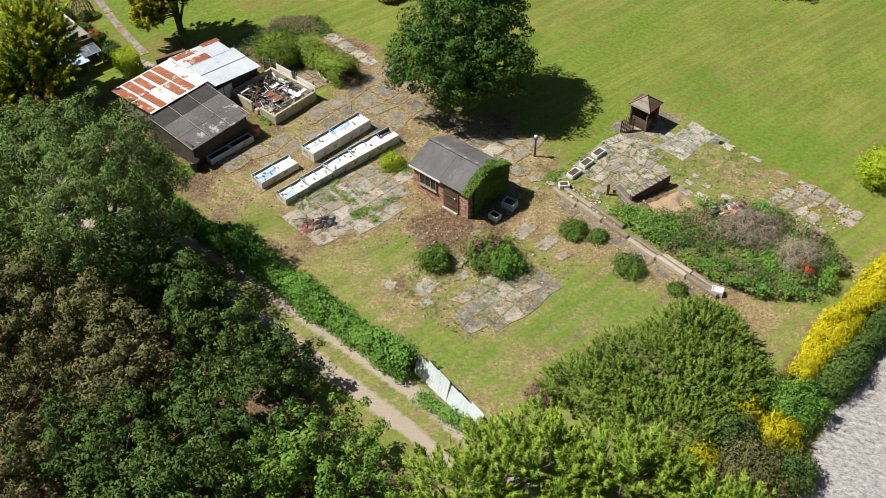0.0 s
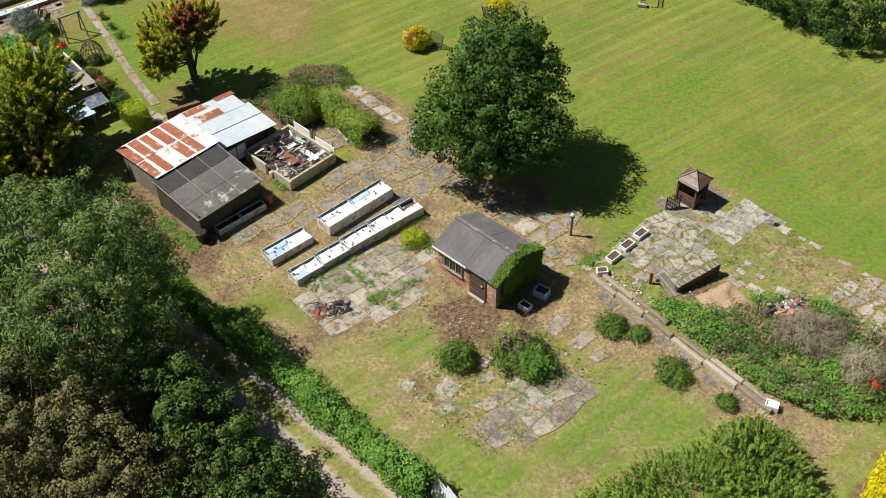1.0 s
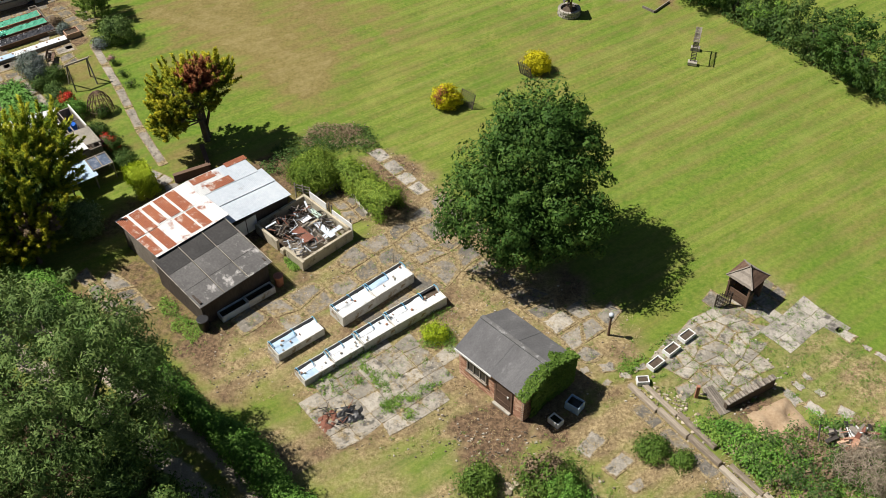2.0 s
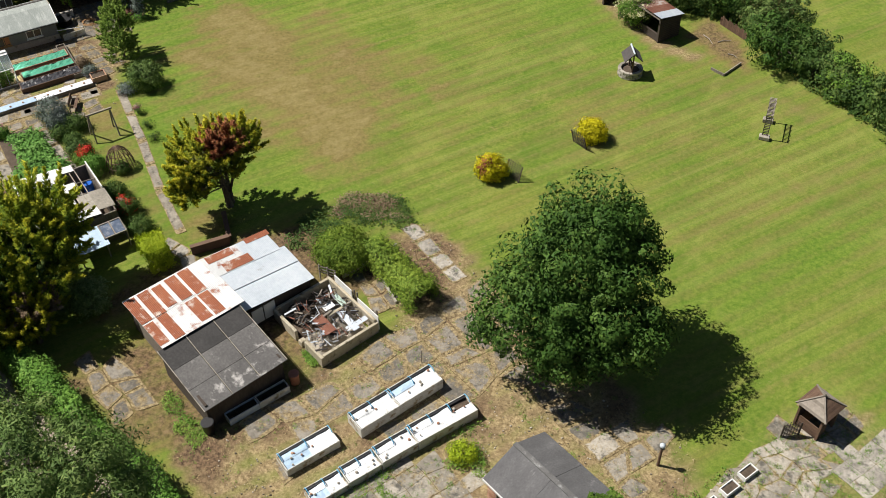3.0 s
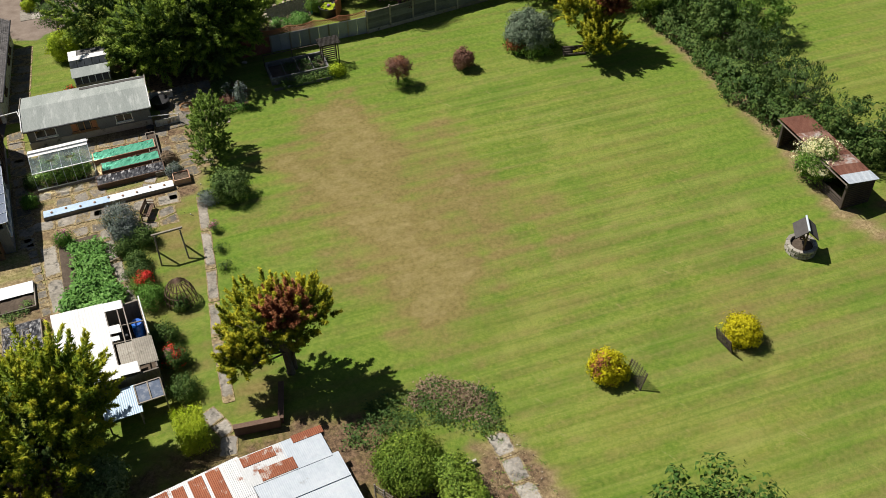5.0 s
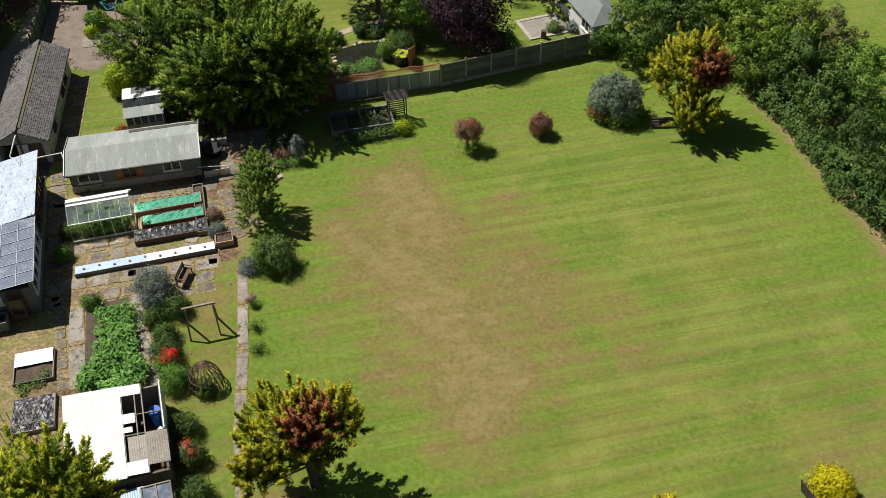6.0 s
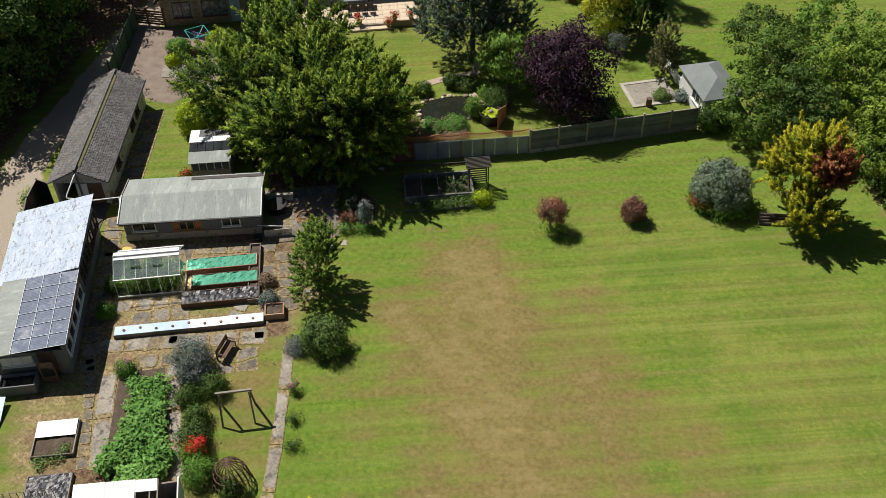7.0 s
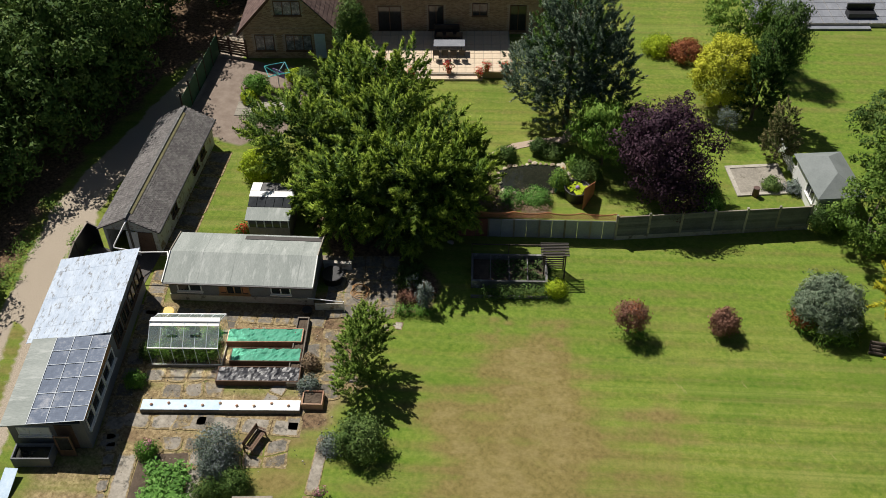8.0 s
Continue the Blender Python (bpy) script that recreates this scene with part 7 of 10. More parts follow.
for k in range(8):
    part("cane", Mesh().beam((k * 0.3, 0, 0), (k * 0.3, 0, 1.1), 0.025), GREY_WOOD, ob)
    part("cane", Mesh().beam((k * 0.3, 0.9, 0), (k * 0.3, 0.9, 1.1), 0.025), GREY_WOOD, ob)
    part("cane", Mesh().beam((k * 0.3, 0, 1.05), (k * 0.3, 0.9, 1.05), 0.022), GREY_WOOD, ob)
for v in (0, 0.45, 0.9):
    part("cane", Mesh().beam((0, v, 1.08), (2.1, v, 1.08), 0.022), GREY_WOOD, ob)
# swing frame, willow dome, bench
ob = thing("swing_frame", -30.6, 63.4, 45.0, "bare wooden swing frame on the grass", "swing frame")
for u in (-0.75, 0.75):
    for v in (-0.6, 0.6):
        part("leg", Mesh().beam((u, v, 0), (u * 0.93, v * 0.12, 1.75), 0.08), GREY_WOOD, ob)
part("cross_beam", Mesh().beam((-0.85, 0, 1.78), (0.85, 0, 1.78), 0.1), GREY_WOOD, ob)
ob = thing("willow_dome", -28.2, 60.6, 0, "woven dome of bare brown willow rods", "garden dome")
for k in range(9):
    a = k * math.pi / 9
    pts = [(0.85 * math.cos(t) * math.cos(a), 0.85 * math.cos(t) * math.sin(a), 1.5 * math.sin(t)) for t in np.linspace(0, math.pi, 11)]
    part("rod", Mesh().tube(pts, [0.025] * 11, 5), BROWN_WOOD, ob)
for z in (0.35, 0.75, 1.1):
    r = 0.85 * math.sqrt(1 - (z / 1.5) ** 2)
    part("band", Mesh().tube([(r * math.cos(t), r * math.sin(t), z) for t in np.linspace(0, math.tau, 19)], [0.025] * 19, 5), BROWN_WOOD, ob)


def bench(x, y, turn):
    ob = thing("garden_bench", x, y, turn, "dark wooden slatted garden bench", "bench")
    for u in (0.0, 1.35):
        for v in (0.0, 0.5):
            part("leg", Mesh().box(u, v, 0, u + 0.06, v + 0.06, 0.42 if v < 0.3 else 0.9), BROWN_WOOD, ob)
        part("armrest", Mesh().box(u - 0.01, -0.02, 0.62, u + 0.07, 0.52, 0.66), BROWN_WOOD, ob)
    for k in range(4):
        part("seat_slat", Mesh().box(0, 0.0 + k * 0.13, 0.42, 1.41, 0.11 + k * 0.13, 0.45), BROWN_WOOD, ob)
        part("back_slat", Mesh().box(0, 0.53, 0.5 + k * 0.11, 1.41, 0.56, 0.58 + k * 0.11), BROWN_WOOD, ob)
    return ob


bench(-33.45, 65.3, 110).scale = (0.85, 0.85, 0.85)
# by the workshop
ob = trough(-40.75, 57.35, 44, 1.75, 0.85, 0.65, GREY_WALL, "grey water tank in a timber frame by the workshop", WATER, 0.07, "tank", "water_tank")
ob = thing("leaning_door", -39.75, 59.15, 44, "brown framed glass door leaning at the workshop", "door")
part("frame", Mesh().box(0, 0, 0, 0.75, 0.05, 0.45).box(0, 0, 0.45, 0.08, 0.05, 1.5).box(0.67, 0, 0.45, 0.75, 0.05, 1.5).box(0.08, 0, 1.42, 0.67, 0.05, 1.5), BROWN_WOOD, ob)
part("pane", Mesh().box(0.08, 0.02, 0.45, 0.67, 0.03, 1.42), GLASS_DARK, ob)
ob = thing("blue_sheet_fence", -40.35, 56.0, 135, "pale blue sheet fence beside the track", "fence")
for k in range(5):
    part("sheet", Mesh().box(k * -0.9, 0, 0, k * -0.9 + 0.88, 0.03, 1.1, 0.004), PALE_BLUE, ob)
solo("leaning_sheet", Mesh().slab((0, 0, 0.05), (0.6, 0, 0.05), (0.6, 1.7, 0.4), (0, 1.7, 0.4), 0.03), PALE_BLUE, "pale blue sheet lying by the tank", "sheet", at=pose(-39.6, 55.7, 0, 0, 0, 40))
bin_thing("plastic_tub", -43.6, 67.55, 0.3, 0.4, YELLOW_PL, "yellow plastic tub beside the chalet", 1.1, "tub")
bin_thing("plant_pot", -38.55, 72.75, 0.2, 0.32, BLACK, "black plastic pot by the chalet", 1.2, "pot")
ob = thing("low_fence", -38.45, 73.2, 43, "low pale board fence beyond the chalet", "fence")
for k in range(6):
    part("board", Mesh().box(k * 0.26, 0, 0, k * 0.26 + 0.25, 0.03, 0.5, 0.004), RENDER_W, ob)
part("rail", Mesh().tube([(-0.3, -0.1, 1.0), (1.55, -0.12, 0.75)], [0.025, 0.025], 6), WHITE, ob, "white pole")
part("post", Mesh().beam((1.55, -0.12, 0), (1.55, -0.12, 0.8), 0.05), WHITE, ob)
bin_thing("garden_tub", -39.45, 75.3, 0.5, 0.55, BLACK, "round black plastic tub on shaded paving", 1.1, "tub")
ob = thing("rendered_wall", -40.5, 75.55, 40, "low pale rendered wall in the shade", "wall")
part("wall_body", Mesh().box(0, 0, 0, 1.5, 0.16, 0.45, 0.01), RENDER_W, ob)
part("coping", Mesh().box(-0.03, -0.03, 0.45, 1.53, 0.19, 0.5, 0.01), CONCRETE, ob)
ob = thing("hose_coil", -37.95, 75.85, 0, "loose coil of yellow-brown garden hose on paving", "hose")
for k in range(5):
    ring = [((0.34 + 0.05 * k) * math.cos(t) + 0.05 * math.sin(3 * t + k) + 0.09 * k, (0.3 + 0.05 * k) * math.sin(t) - 0.06 * k, 0.07 + 0.035 * k + 0.03 * math.sin(2 * t + k)) for t in np.linspace(0.3 * k, 0.3 * k + 6.0, 25)]
    part("loop", Mesh().tube(ring, [0.02] * 25, 6), TAN_WOOD, ob)
ob = thing("climber_post", -34.4, 77.25, 0, "weathered post with a grey-green climber", "post")
part("post", Mesh().tube([(0, 0, 0), (0.02, 0.0, 2.0)], [0.06, 0.045], 8), GREY_WOOD, ob)
# overflow pipe from garage to chalet
ob = thing("white_pipe", -48.9, 69.0, 0, "white plastic rainwater pipe between the garage and chalet", "pipe")
part("pipe_run", Mesh().tube([(-0.05, 0.0, 2.5), (0.05, -0.25, 2.4), (0.56, -1.28, 1.94), (0.62, -1.34, 1.86), (0.75, -1.25, 1.82), (1.8, -0.45, 1.66), (2.9, 0.5, 1.78), (3.85, -0.2, 1.5)], [0.04] * 8, 8), WHITE, ob, smooth=True)
part("bracket", Mesh().box(-0.14, -0.05, 0, -0.06, 0.05, 2.5), GREY_WOOD, ob)


def potting_shed():
    ob = thing("potting_shed", -45.25, 74.16, 42.0, "small glazed potting shed with white and grey roof", "shed")
    le, de = 2.3, 2.6
    for b in ((0, 0, 0, le, 0.06, 1.0), (0, de - 0.06, 0, le, de, 1.9), (0, 0.06, 0, 0.06, de - 0.06, 1.7), (le - 0.06, 0.06, 0, le, de - 0.06, 1.7)):
        part("wall", Mesh().box(*b), GREY_WOOD, ob)
    for k in range(6):
        part("glazing_bar", Mesh().beam((0.03 + k * (le - 0.06) / 5, 0.03, 1.0), (0.03 + k * (le - 0.06) / 5, 0.03, 1.6), 0.05), WHITE, ob)
        if k < 5:
            part("pane", Mesh().box(0.06 + k * (le - 0.06) / 5, 0.02, 1.02, 0.0 + (k + 1) * (le - 0.06) / 5, 0.03, 1.58), GLASS_DARK, ob)
    part("roof_panel", Mesh().slab((-0.1, -0.15, 1.66), (le + 0.1, -0.15, 1.66), (le + 0.1, 0.75, 1.85), (-0.1, 0.75, 1.85), 0.04), FELT_GREEN, ob)
    for k in range(5):
        part("roof_pane", Mesh().slab((-0.08 + k * 0.49, 0.78, 1.86), (0.38 + k * 0.49, 0.78, 1.86), (0.38 + k * 0.49, 1.45, 2.0), (-0.08 + k * 0.49, 1.45, 2.0), 0.015), GLASS_DARK, ob)
    part("roof_panel", Mesh().slab((-0.1, 1.48, 2.02), (le + 0.1, 1.48, 2.02), (le + 0.1, 1.9, 2.08), (-0.1, 1.9, 2.08), 0.04), WHITE, ob, "white roof board")
    part("roof_panel", Mesh().slab((-0.1, 1.92, 2.08), (0.45, 1.92, 2.08), (0.45, 2.75, 2.0), (-0.1, 2.75, 2.0), 0.04), WHITE, ob, "white roof board")
    part("roof_panel", Mesh().slab((0.48, 1.92, 2.07), (le + 0.1, 1.92, 2.07), (le + 0.1, 2.75, 1.99), (0.48, 2.75, 1.99), 0.04), FELT, ob)
    return ob


potting_shed()


def fruit_cage():
    ob = thing("fruit_cage", -33.2, 79.5, 42.5, "dark netted fruit cage with pale timber edging", "fruit cage")
    le, de, h = 4.1, 2.9, 0.55
    for b in ((0, 0.0, 0, le, 0.1, 0.18), (0, 0.75, 0, le, 0.87, h), (0, de - 0.12, 0, le, de, h), (0, 0.87, 0, 0.12, de - 0.12, h), (le - 0.12, 0.87, 0, le, de - 0.12, h)):
        part("timber", Mesh().box(*b, 0.01), FELT, ob)
    part("filling", Mesh().box(0.12, 0.87, 0, le - 0.12, de - 0.12, h - 0.35), SOIL, ob, "dark soil in the bed")
    for k in range(5):
        part("frame_bar", Mesh().beam((0.06 + k * 0.99, 0.8, h + 0.02), (0.06 + k * 0.99, de - 0.05, h + 0.02), 0.04), FELT, ob)
    part("frame_bar", Mesh().beam((0, de + 0.35, 0.9), (le, de + 0.35, 0.9), 0.05), DARK_WOOD, ob)
    for k in range(3):
        part("frame_post", Mesh().beam((0.02 + k * 2.03, de + 0.35, 0), (0.02 + k * 2.03, de + 0.35, 0.95), 0.05), DARK_WOOD, ob)
    return ob


fruit_cage()
ob = thing("pergola_arch", -31.2, 83.9, 43.0, "dark slatted pergola seat at the cage corner", "pergola")
for u in (-0.55, 0.55):
    for v in (-0.35, 0.35):
        part("post", Mesh().beam((u, v, 0), (u, v, 1.75), 0.07), DARK_WOOD, ob)
for k in range(9):
    part("slat", Mesh().box(-0.75, -0.42 + k * 0.12, 1.76, 0.75, -0.37 + k * 0.12, 1.81), IRON, ob)
for k in range(10):
    part("slat", Mesh().box(-0.55, 0.36, 0.1 + k * 0.16, 0.55, 0.39, 0.18 + k * 0.16), DARK_WOOD, ob)
# grey panels and concrete post fence
RED_BOARD = surface("red_brown_boards", [(0.15, 0.055, 0.035), (0.21, 0.075, 0.05), (0.27, 0.11, 0.075)], 12, 1.2, 0.85, 0.3)
PANEL_BLUE = surface("blue_grey_panels", [(0.2, 0.215, 0.235), (0.27, 0.285, 0.31), (0.34, 0.355, 0.38)], 9, 1.0, 0.85, 0.2, piece=0.2)
ob = thing("panel_fence", -37.4, 82.3, 42.0, "grey flat panel fence topped with orange lattice", "fence", kind="")
for k in range(13):
    part("panel", Mesh().box(k * 0.71 + (0.0), 0, 0, k * 0.71 + 0.69, 0.06, 1.3, 0.01), RED_BOARD if k < 3 else PANEL_BLUE, ob, "red-brown board panel" if k < 3 else "")
    if k > 2 and k % 2:
        part("post", Mesh().box(k * 0.71 - 0.05, -0.05, 0, k * 0.71 + 0.05, -0.002, 1.38), GREY_WOOD, ob)
lat = Mesh()
for k in range(52):
    for s in (-1, 1):
        u = 1.6 + k * 0.15
        lat.beam((u, 0.12, 1.35), (u + s * 0.38, 0.12, 1.73), 0.02, 0.02)
part("lattice", lat, ORANGE_WOOD, ob, "orange stained lattice")
for a in (1.6, 3.5, 5.4, 7.3):
    pts = [(a + 1.9 * t, 0.12, 1.78 - 0.16 * math.sin(t * math.pi)) for t in np.linspace(0, 1, 9)]
    part("top_rail", Mesh().tube(pts, [0.035] * 9, 6), ORANGE_WOOD, ob)
FENCE_GREY = surface("dark_grey_fence_boards", [(0.085, 0.088, 0.092), (0.13, 0.134, 0.14), (0.18, 0.184, 0.19)], 12, 1.2, 0.92, 0.3, piece=0.3)
ob = thing("garden_fence", -30.5, 88.45, 48.7, "grey timber fence with pale concrete posts", "fence")
for k in range(7):
    u = k * 1.83
    part("post", Mesh().box(u - 0.06, -0.06, 0, u + 0.06, 0.06, 1.85, 0.01), CONCRETE, ob)
    if k < 6:
        part("gravel_board", Mesh().box(u + 0.06, -0.025, 0, u + 1.77, 0.025, 0.28), CONCRETE, ob)
        for j in range(8):
            part("board", Mesh().box(u + 0.06, -0.02 - 0.008 * (j % 2), 0.29 + j * 0.17, u + 1.77, 0.015, 0.29 + j * 0.17 + 0.165), FENCE_GREY, ob)
        part("cap", Mesh().box(u + 0.06, -0.035, 1.66, u + 1.77, 0.035, 1.7), GREY_WOOD, ob)
ob = thing("orange_fence", -33.4, 89.2, 105, "orange wooden wing fence with a sloping top", "fence")
for k in range(10):
    part("board", Mesh().box(k * 0.17, 0, 0, k * 0.17 + 0.16, 0.025, 1.6 - 0.07 * k, 0.004), ORANGE_WOOD, ob)
ob = thing("shade_stone", -37.0, 81.9, 0, "pale stone among the shade", "stone")
part("stone", stone_mesh(0.22, 3), CONCRETE, ob)


# ---- house, patio and neighbouring gardens ----
def brick_courses(m, u0, u1, v, z0, z1, holes, step=0.225, face=1):
    """Rows of buff bricks on a wall in the u-z plane at v, proud of it, leaving the holes free."""
    rng = random.Random(int(u0 * 10 + z1))
    rows = int((z1 - z0) / 0.075)
    for r in range(rows):
        z = z0 + r * 0.075
        u = u0 + (0.11 if r % 2 else 0)
        while u + step < u1:
            if not any(a - 0.02 < u + step and u < b + 0.02 and c - 0.02 < z + 0.07 and z < d + 0.02 for a, b, c, d in holes):
                m.box(u, v - 0.012 - rng.uniform(0, 0.004), z, u + step - 0.012, v, z + 0.063)
            u += step
    return m


PANE_NET = surface("window_glass_before_net_curtains", [(0.03, 0.035, 0.04), (0.16, 0.175, 0.19), (0.5, 0.52, 0.55)], 4, 2.6, 0.08, 0.0)


def house():
    ob = thing("house", -60.9, 85.65, 43.5, "buff brick house with brown tiled gable roof", "house")
    w, ea, ri, de = 6.6, 2.45, 6.0, 8.0
    holes = [(0.8, 2.15, 0.65, 1.9), (2.95, 4.8, 0.65, 1.9), (2.4, 4.25, 3.4, 4.5)]
    wall = Mesh()
    wall.add([(u, v, z) for v in (0, 0.25) for u, z in ((0, 0), (w, 0), (w, ea), (w / 2, ri - 0.1), (0, ea))], [(0, 1, 2, 3, 4), (9, 8, 7, 6, 5), (0, 5, 6, 1), (1, 6, 7, 2), (2, 7, 8, 3), (3, 8, 9, 4), (4, 9, 5, 0)])
    wall.box(0, 0.25, 0, 0.25, de, ea).box(w - 0.25, 0.25, 0, w, de, ea)
    wl = part("wall", wall, MORTAR, ob, "buff brick gable wall")
    br = brick_courses(Mesh(), 0.02, w - 0.02, 0.0, 0.0, ea, holes)
    for r in range(44):
        z = ea + 0.01 + r * 0.075
        half = (w / 2) * (1 - (z + 0.07 - ea) / (ri - ea)) - 0.08
        if half > 0.25:
            brick_courses(br, w / 2 - half, w / 2 + half, 0.0, z, z + 0.08, holes)
    part("bricks", br, BRICK_BUFF, wl)["kind"] = "stuff"
    for a, b, c, d in holes:
        window(ob, a, 0.0, c, b - a, d - c, "-v", 2 if b - a > 1.5 else 1, BROWN_WOOD, PANE_NET)
    for s in (-1, 1):
        a, b = (-0.35, w / 2) if s < 0 else (w / 2, w + 0.35)
        zz = lambda u: ri - abs(u - w / 2) * (ri - ea) / (w / 2)
        rf = part("roof", Mesh().slab((a, -0.3, zz(a)), (b, -0.3, zz(b)), (b, de, zz(b)), (a, de, zz(a)), 0.08), FELT_DARK, ob, "brown tile roof slope")
        t = Mesh()
        for r in range(15):
            f0, f1 = r / 15, (r + 1.15) / 15
            ua, ub = (a + (b - a) * f0, a + (b - a) * min(f1, 1)) if s < 0 else (b + (a - b) * f0, b + (a - b) * min(f1, 1))
            for k in range(34):
                v0 = -0.3 + k * (de + 0.3) / 34
                q = ((ua, v0, zz(ua) + 0.04), (ub, v0, zz(ub) + 0.015), (ub, v0 + 0.235, zz(ub) + 0.015), (ua, v0 + 0.235, zz(ua) + 0.04))
                t.slab(*(q if s < 0 else q[::-1]), 0.015)
        part("tiles", t, BROWN_TILE, rf)["kind"] = "stuff"
        part("bargeboard", Mesh().beam((a, -0.32, zz(a) - 0.05), (w / 2, -0.32, ri - 0.05), 0.05, 0.18), BROWN_WOOD, ob)
    # rear range, set back
    u0, u1, v0, h = 6.8, 24.0, 3.3, 4.7
    holes2 = [(9.2, 10.9, 0.3, 2.3), (12.85, 13.95, 0.35, 2.35), (16.0, 17.1, 1.5, 2.5), (18.7, 19.9, 0.3, 2.35), (21.0, 22.6, 1.2, 2.3)]
    wl = part("wall", Mesh().box(u0, v0, 0, u1, v0 + 0.25, h), MORTAR, ob, "buff brick garden wall of the house")
    part("bricks", brick_courses(Mesh(), u0, u1, v0, 0, h, holes2), BRICK_BUFF, wl)["kind"] = "stuff"
    for k, (a, b, c, d) in enumerate(holes2):
        window(ob, a, v0, c, b - a, d - c, "-v", 1 if b - a > 0.95 else 0, BROWN_WOOD)
    part("roof", Mesh().slab((u0, v0 - 0.35, h), (u1, v0 - 0.35, h), (u1, v0 + 4.5, h + 3.0), (u0, v0 + 4.5, h + 3.0), 0.1), BROWN_TILE, ob, "brown tile roof slope")
    part("gutter", Mesh().tube([(u0, v0 - 0.4, h - 0.05), (u1, v0 - 0.4, h - 0.05)], [0.055, 0.055], 8), BLACK, ob)
    part("door", Mesh().box(5.0, -0.08, 0.05, 5.75, -0.04, 2.0, 0.01), PALE_BLUE, ob, "blue striped door")
    return ob


house()
# patio of cream slabs, steps and walls
HA = radians(43.5)


def by_house(u, v):
    return -60.9 + u * math.cos(HA) - v * math.sin(HA), 85.65 + u * math.sin(HA) + v * math.cos(HA)


patio = thing("patio", *by_house(7.5, -2.4), 43.5, "raised cream slab patio behind the house", "patio", kind="structure")
part("base", Mesh().box(0, 0.02, 0, 11.2, 5.65, 0.28), MORTAR, patio)
slab = Mesh().box(0.01, 0.01, 0, 0.59, 0.59, 0.03, 0.006).data("slab")
slab.materials.append(PATIO_STONE)
for i in range(18):
    for j in range(9):
        o = new("slab", slab)
        o.parent = patio
        o.location = (0.15 + i * 0.61, 0.1 + j * 0.61, 0.28)
part("step", Mesh().box(4.0, -0.45, 0, 9.2, 0.0, 0.15, 0.01), PATIO_STONE, patio)
part("wall", Mesh().box(0, -0.12, 0, 4.0, 0.0, 0.5, 0.01), BRICK_BUFF, patio)
part("wall", Mesh().box(9.2, -0.12, 0, 11.2, 0.0, 0.5, 0.01), BRICK_BUFF, patio)
part("wall", Mesh().box(11.2, -0.12, 0, 11.3, 2.0, 0.5, 0.01), BRICK_BUFF, patio)


def patio_table():
    ob = thing("patio_table", *by_house(14.4, 0.35), 43.5, "long pale patio table with dark metal legs", "table", z=0.31)
    part("tabletop", Mesh().box(-1.1, -0.45, 0.7, 1.1, 0.45, 0.74, 0.01), GREY_STONE, ob)
    for x in (-0.85, 0.85):
        for y in (-0.35, 0.35):
            part("leg", Mesh().beam((x, y, 0), (x, y, 0.7), 0.04), IRON, ob)
    return ob


def patio_chair():
    ob = thing("patio_chair", *by_house(13.5, -0.6), 43.5, "dark metal patio chair at the table", "chair", "chairs at the patio table", z=0.31)
    part("seat", Mesh().box(-0.22, -0.22, 0.42, 0.22, 0.22, 0.45, 0.01), IRON, ob)
    part("backrest", Mesh().box(-0.22, -0.25, 0.45, 0.22, -0.22, 0.9, 0.005), IRON, ob)
    for x in (-0.2, 0.2):
        for y in (-0.2, 0.2):
            part("leg", Mesh().beam((x, y, 0), (x, y, 0.42), 0.025), IRON, ob)
    return ob


patio_table()
ch = patio_chair()
for u, v, r in ((14.1, -0.6, 0), (14.7, -0.6, 0), (15.3, -0.6, 0), (13.7, 1.3, 180), (14.4, 1.3, 180), (15.1, 1.3, 180)):
    copy_thing(ch, pose(*by_house(u, v), 0.31, 0, 0, 43.5 + r))
ob = thing("garden_sofa", *by_house(14.2, 2.4), 43.5, "dark rattan garden sofa on the patio", "sofa", z=0.31)
part("base", Mesh().box(-0.9, -0.35, 0.0, 0.9, 0.35, 0.4, 0.03), BLACK, ob)
part("backrest", Mesh().box(-0.9, 0.25, 0.4, 0.9, 0.4, 0.85, 0.03), BLACK, ob)
for k, (u, v, z, sd) in enumerate(((9.8, -2.4, 0.5, 1), (11.1, -2.4, 0.5, 2), (11.9, -2.65, 0.15, 3), (16.5, -2.65, 0.15, 4), (17.0, -2.4, 0.5, 5), (18.2, -2.4, 0.5, 6), (9.6, -0.8, 0.31, 7), (14.4, -2.3, 0.31, 8))):
    x, y = by_house(u, v)
    o = bush("geranium_pot", x, y, 0.26, 0.5, L_GREEN, "terracotta pot of bright red geraniums on the patio", "potted plant", 300 + sd, 0.09, 18, extra=[("blossom", [((0, 0, 0.35), (0.28, 0.28, 0.22))], L_FLOWER, 18)], group="geranium pots", per=10)
    o.location.z = z + 0.2
    part("pot", Mesh().lathe([(0.13, -0.2), (0.19, 0.05), (0.2, 0.08), (0.16, 0.06), (0.01, 0.05)], 12), TERRACOTTA, o)
# yard gate
ob = thing("yard_gate", -63.15, 84.55, 26.0, "brown slatted double gate beside the house", "gate")
for u in (0, 1.3, 2.6):
    part("post", Mesh().box(u - 0.06, -0.06, 0, u + 0.06, 0.06, 1.5), BROWN_WOOD, ob)
for k in range(6):
    part("board", Mesh().box(0.06, -0.02, 0.12 + k * 0.2, 2.54, 0.02, 0.26 + k * 0.2), BROWN_WOOD, ob)
for a, b in (((0.1, 0.05, 0.15), (1.25, 0.05, 1.2)), ((2.5, 0.05, 0.15), (1.35, 0.05, 1.2))):
    part("brace", Mesh().beam(a, b, 0.04, 0.1), BROWN_WOOD, ob)
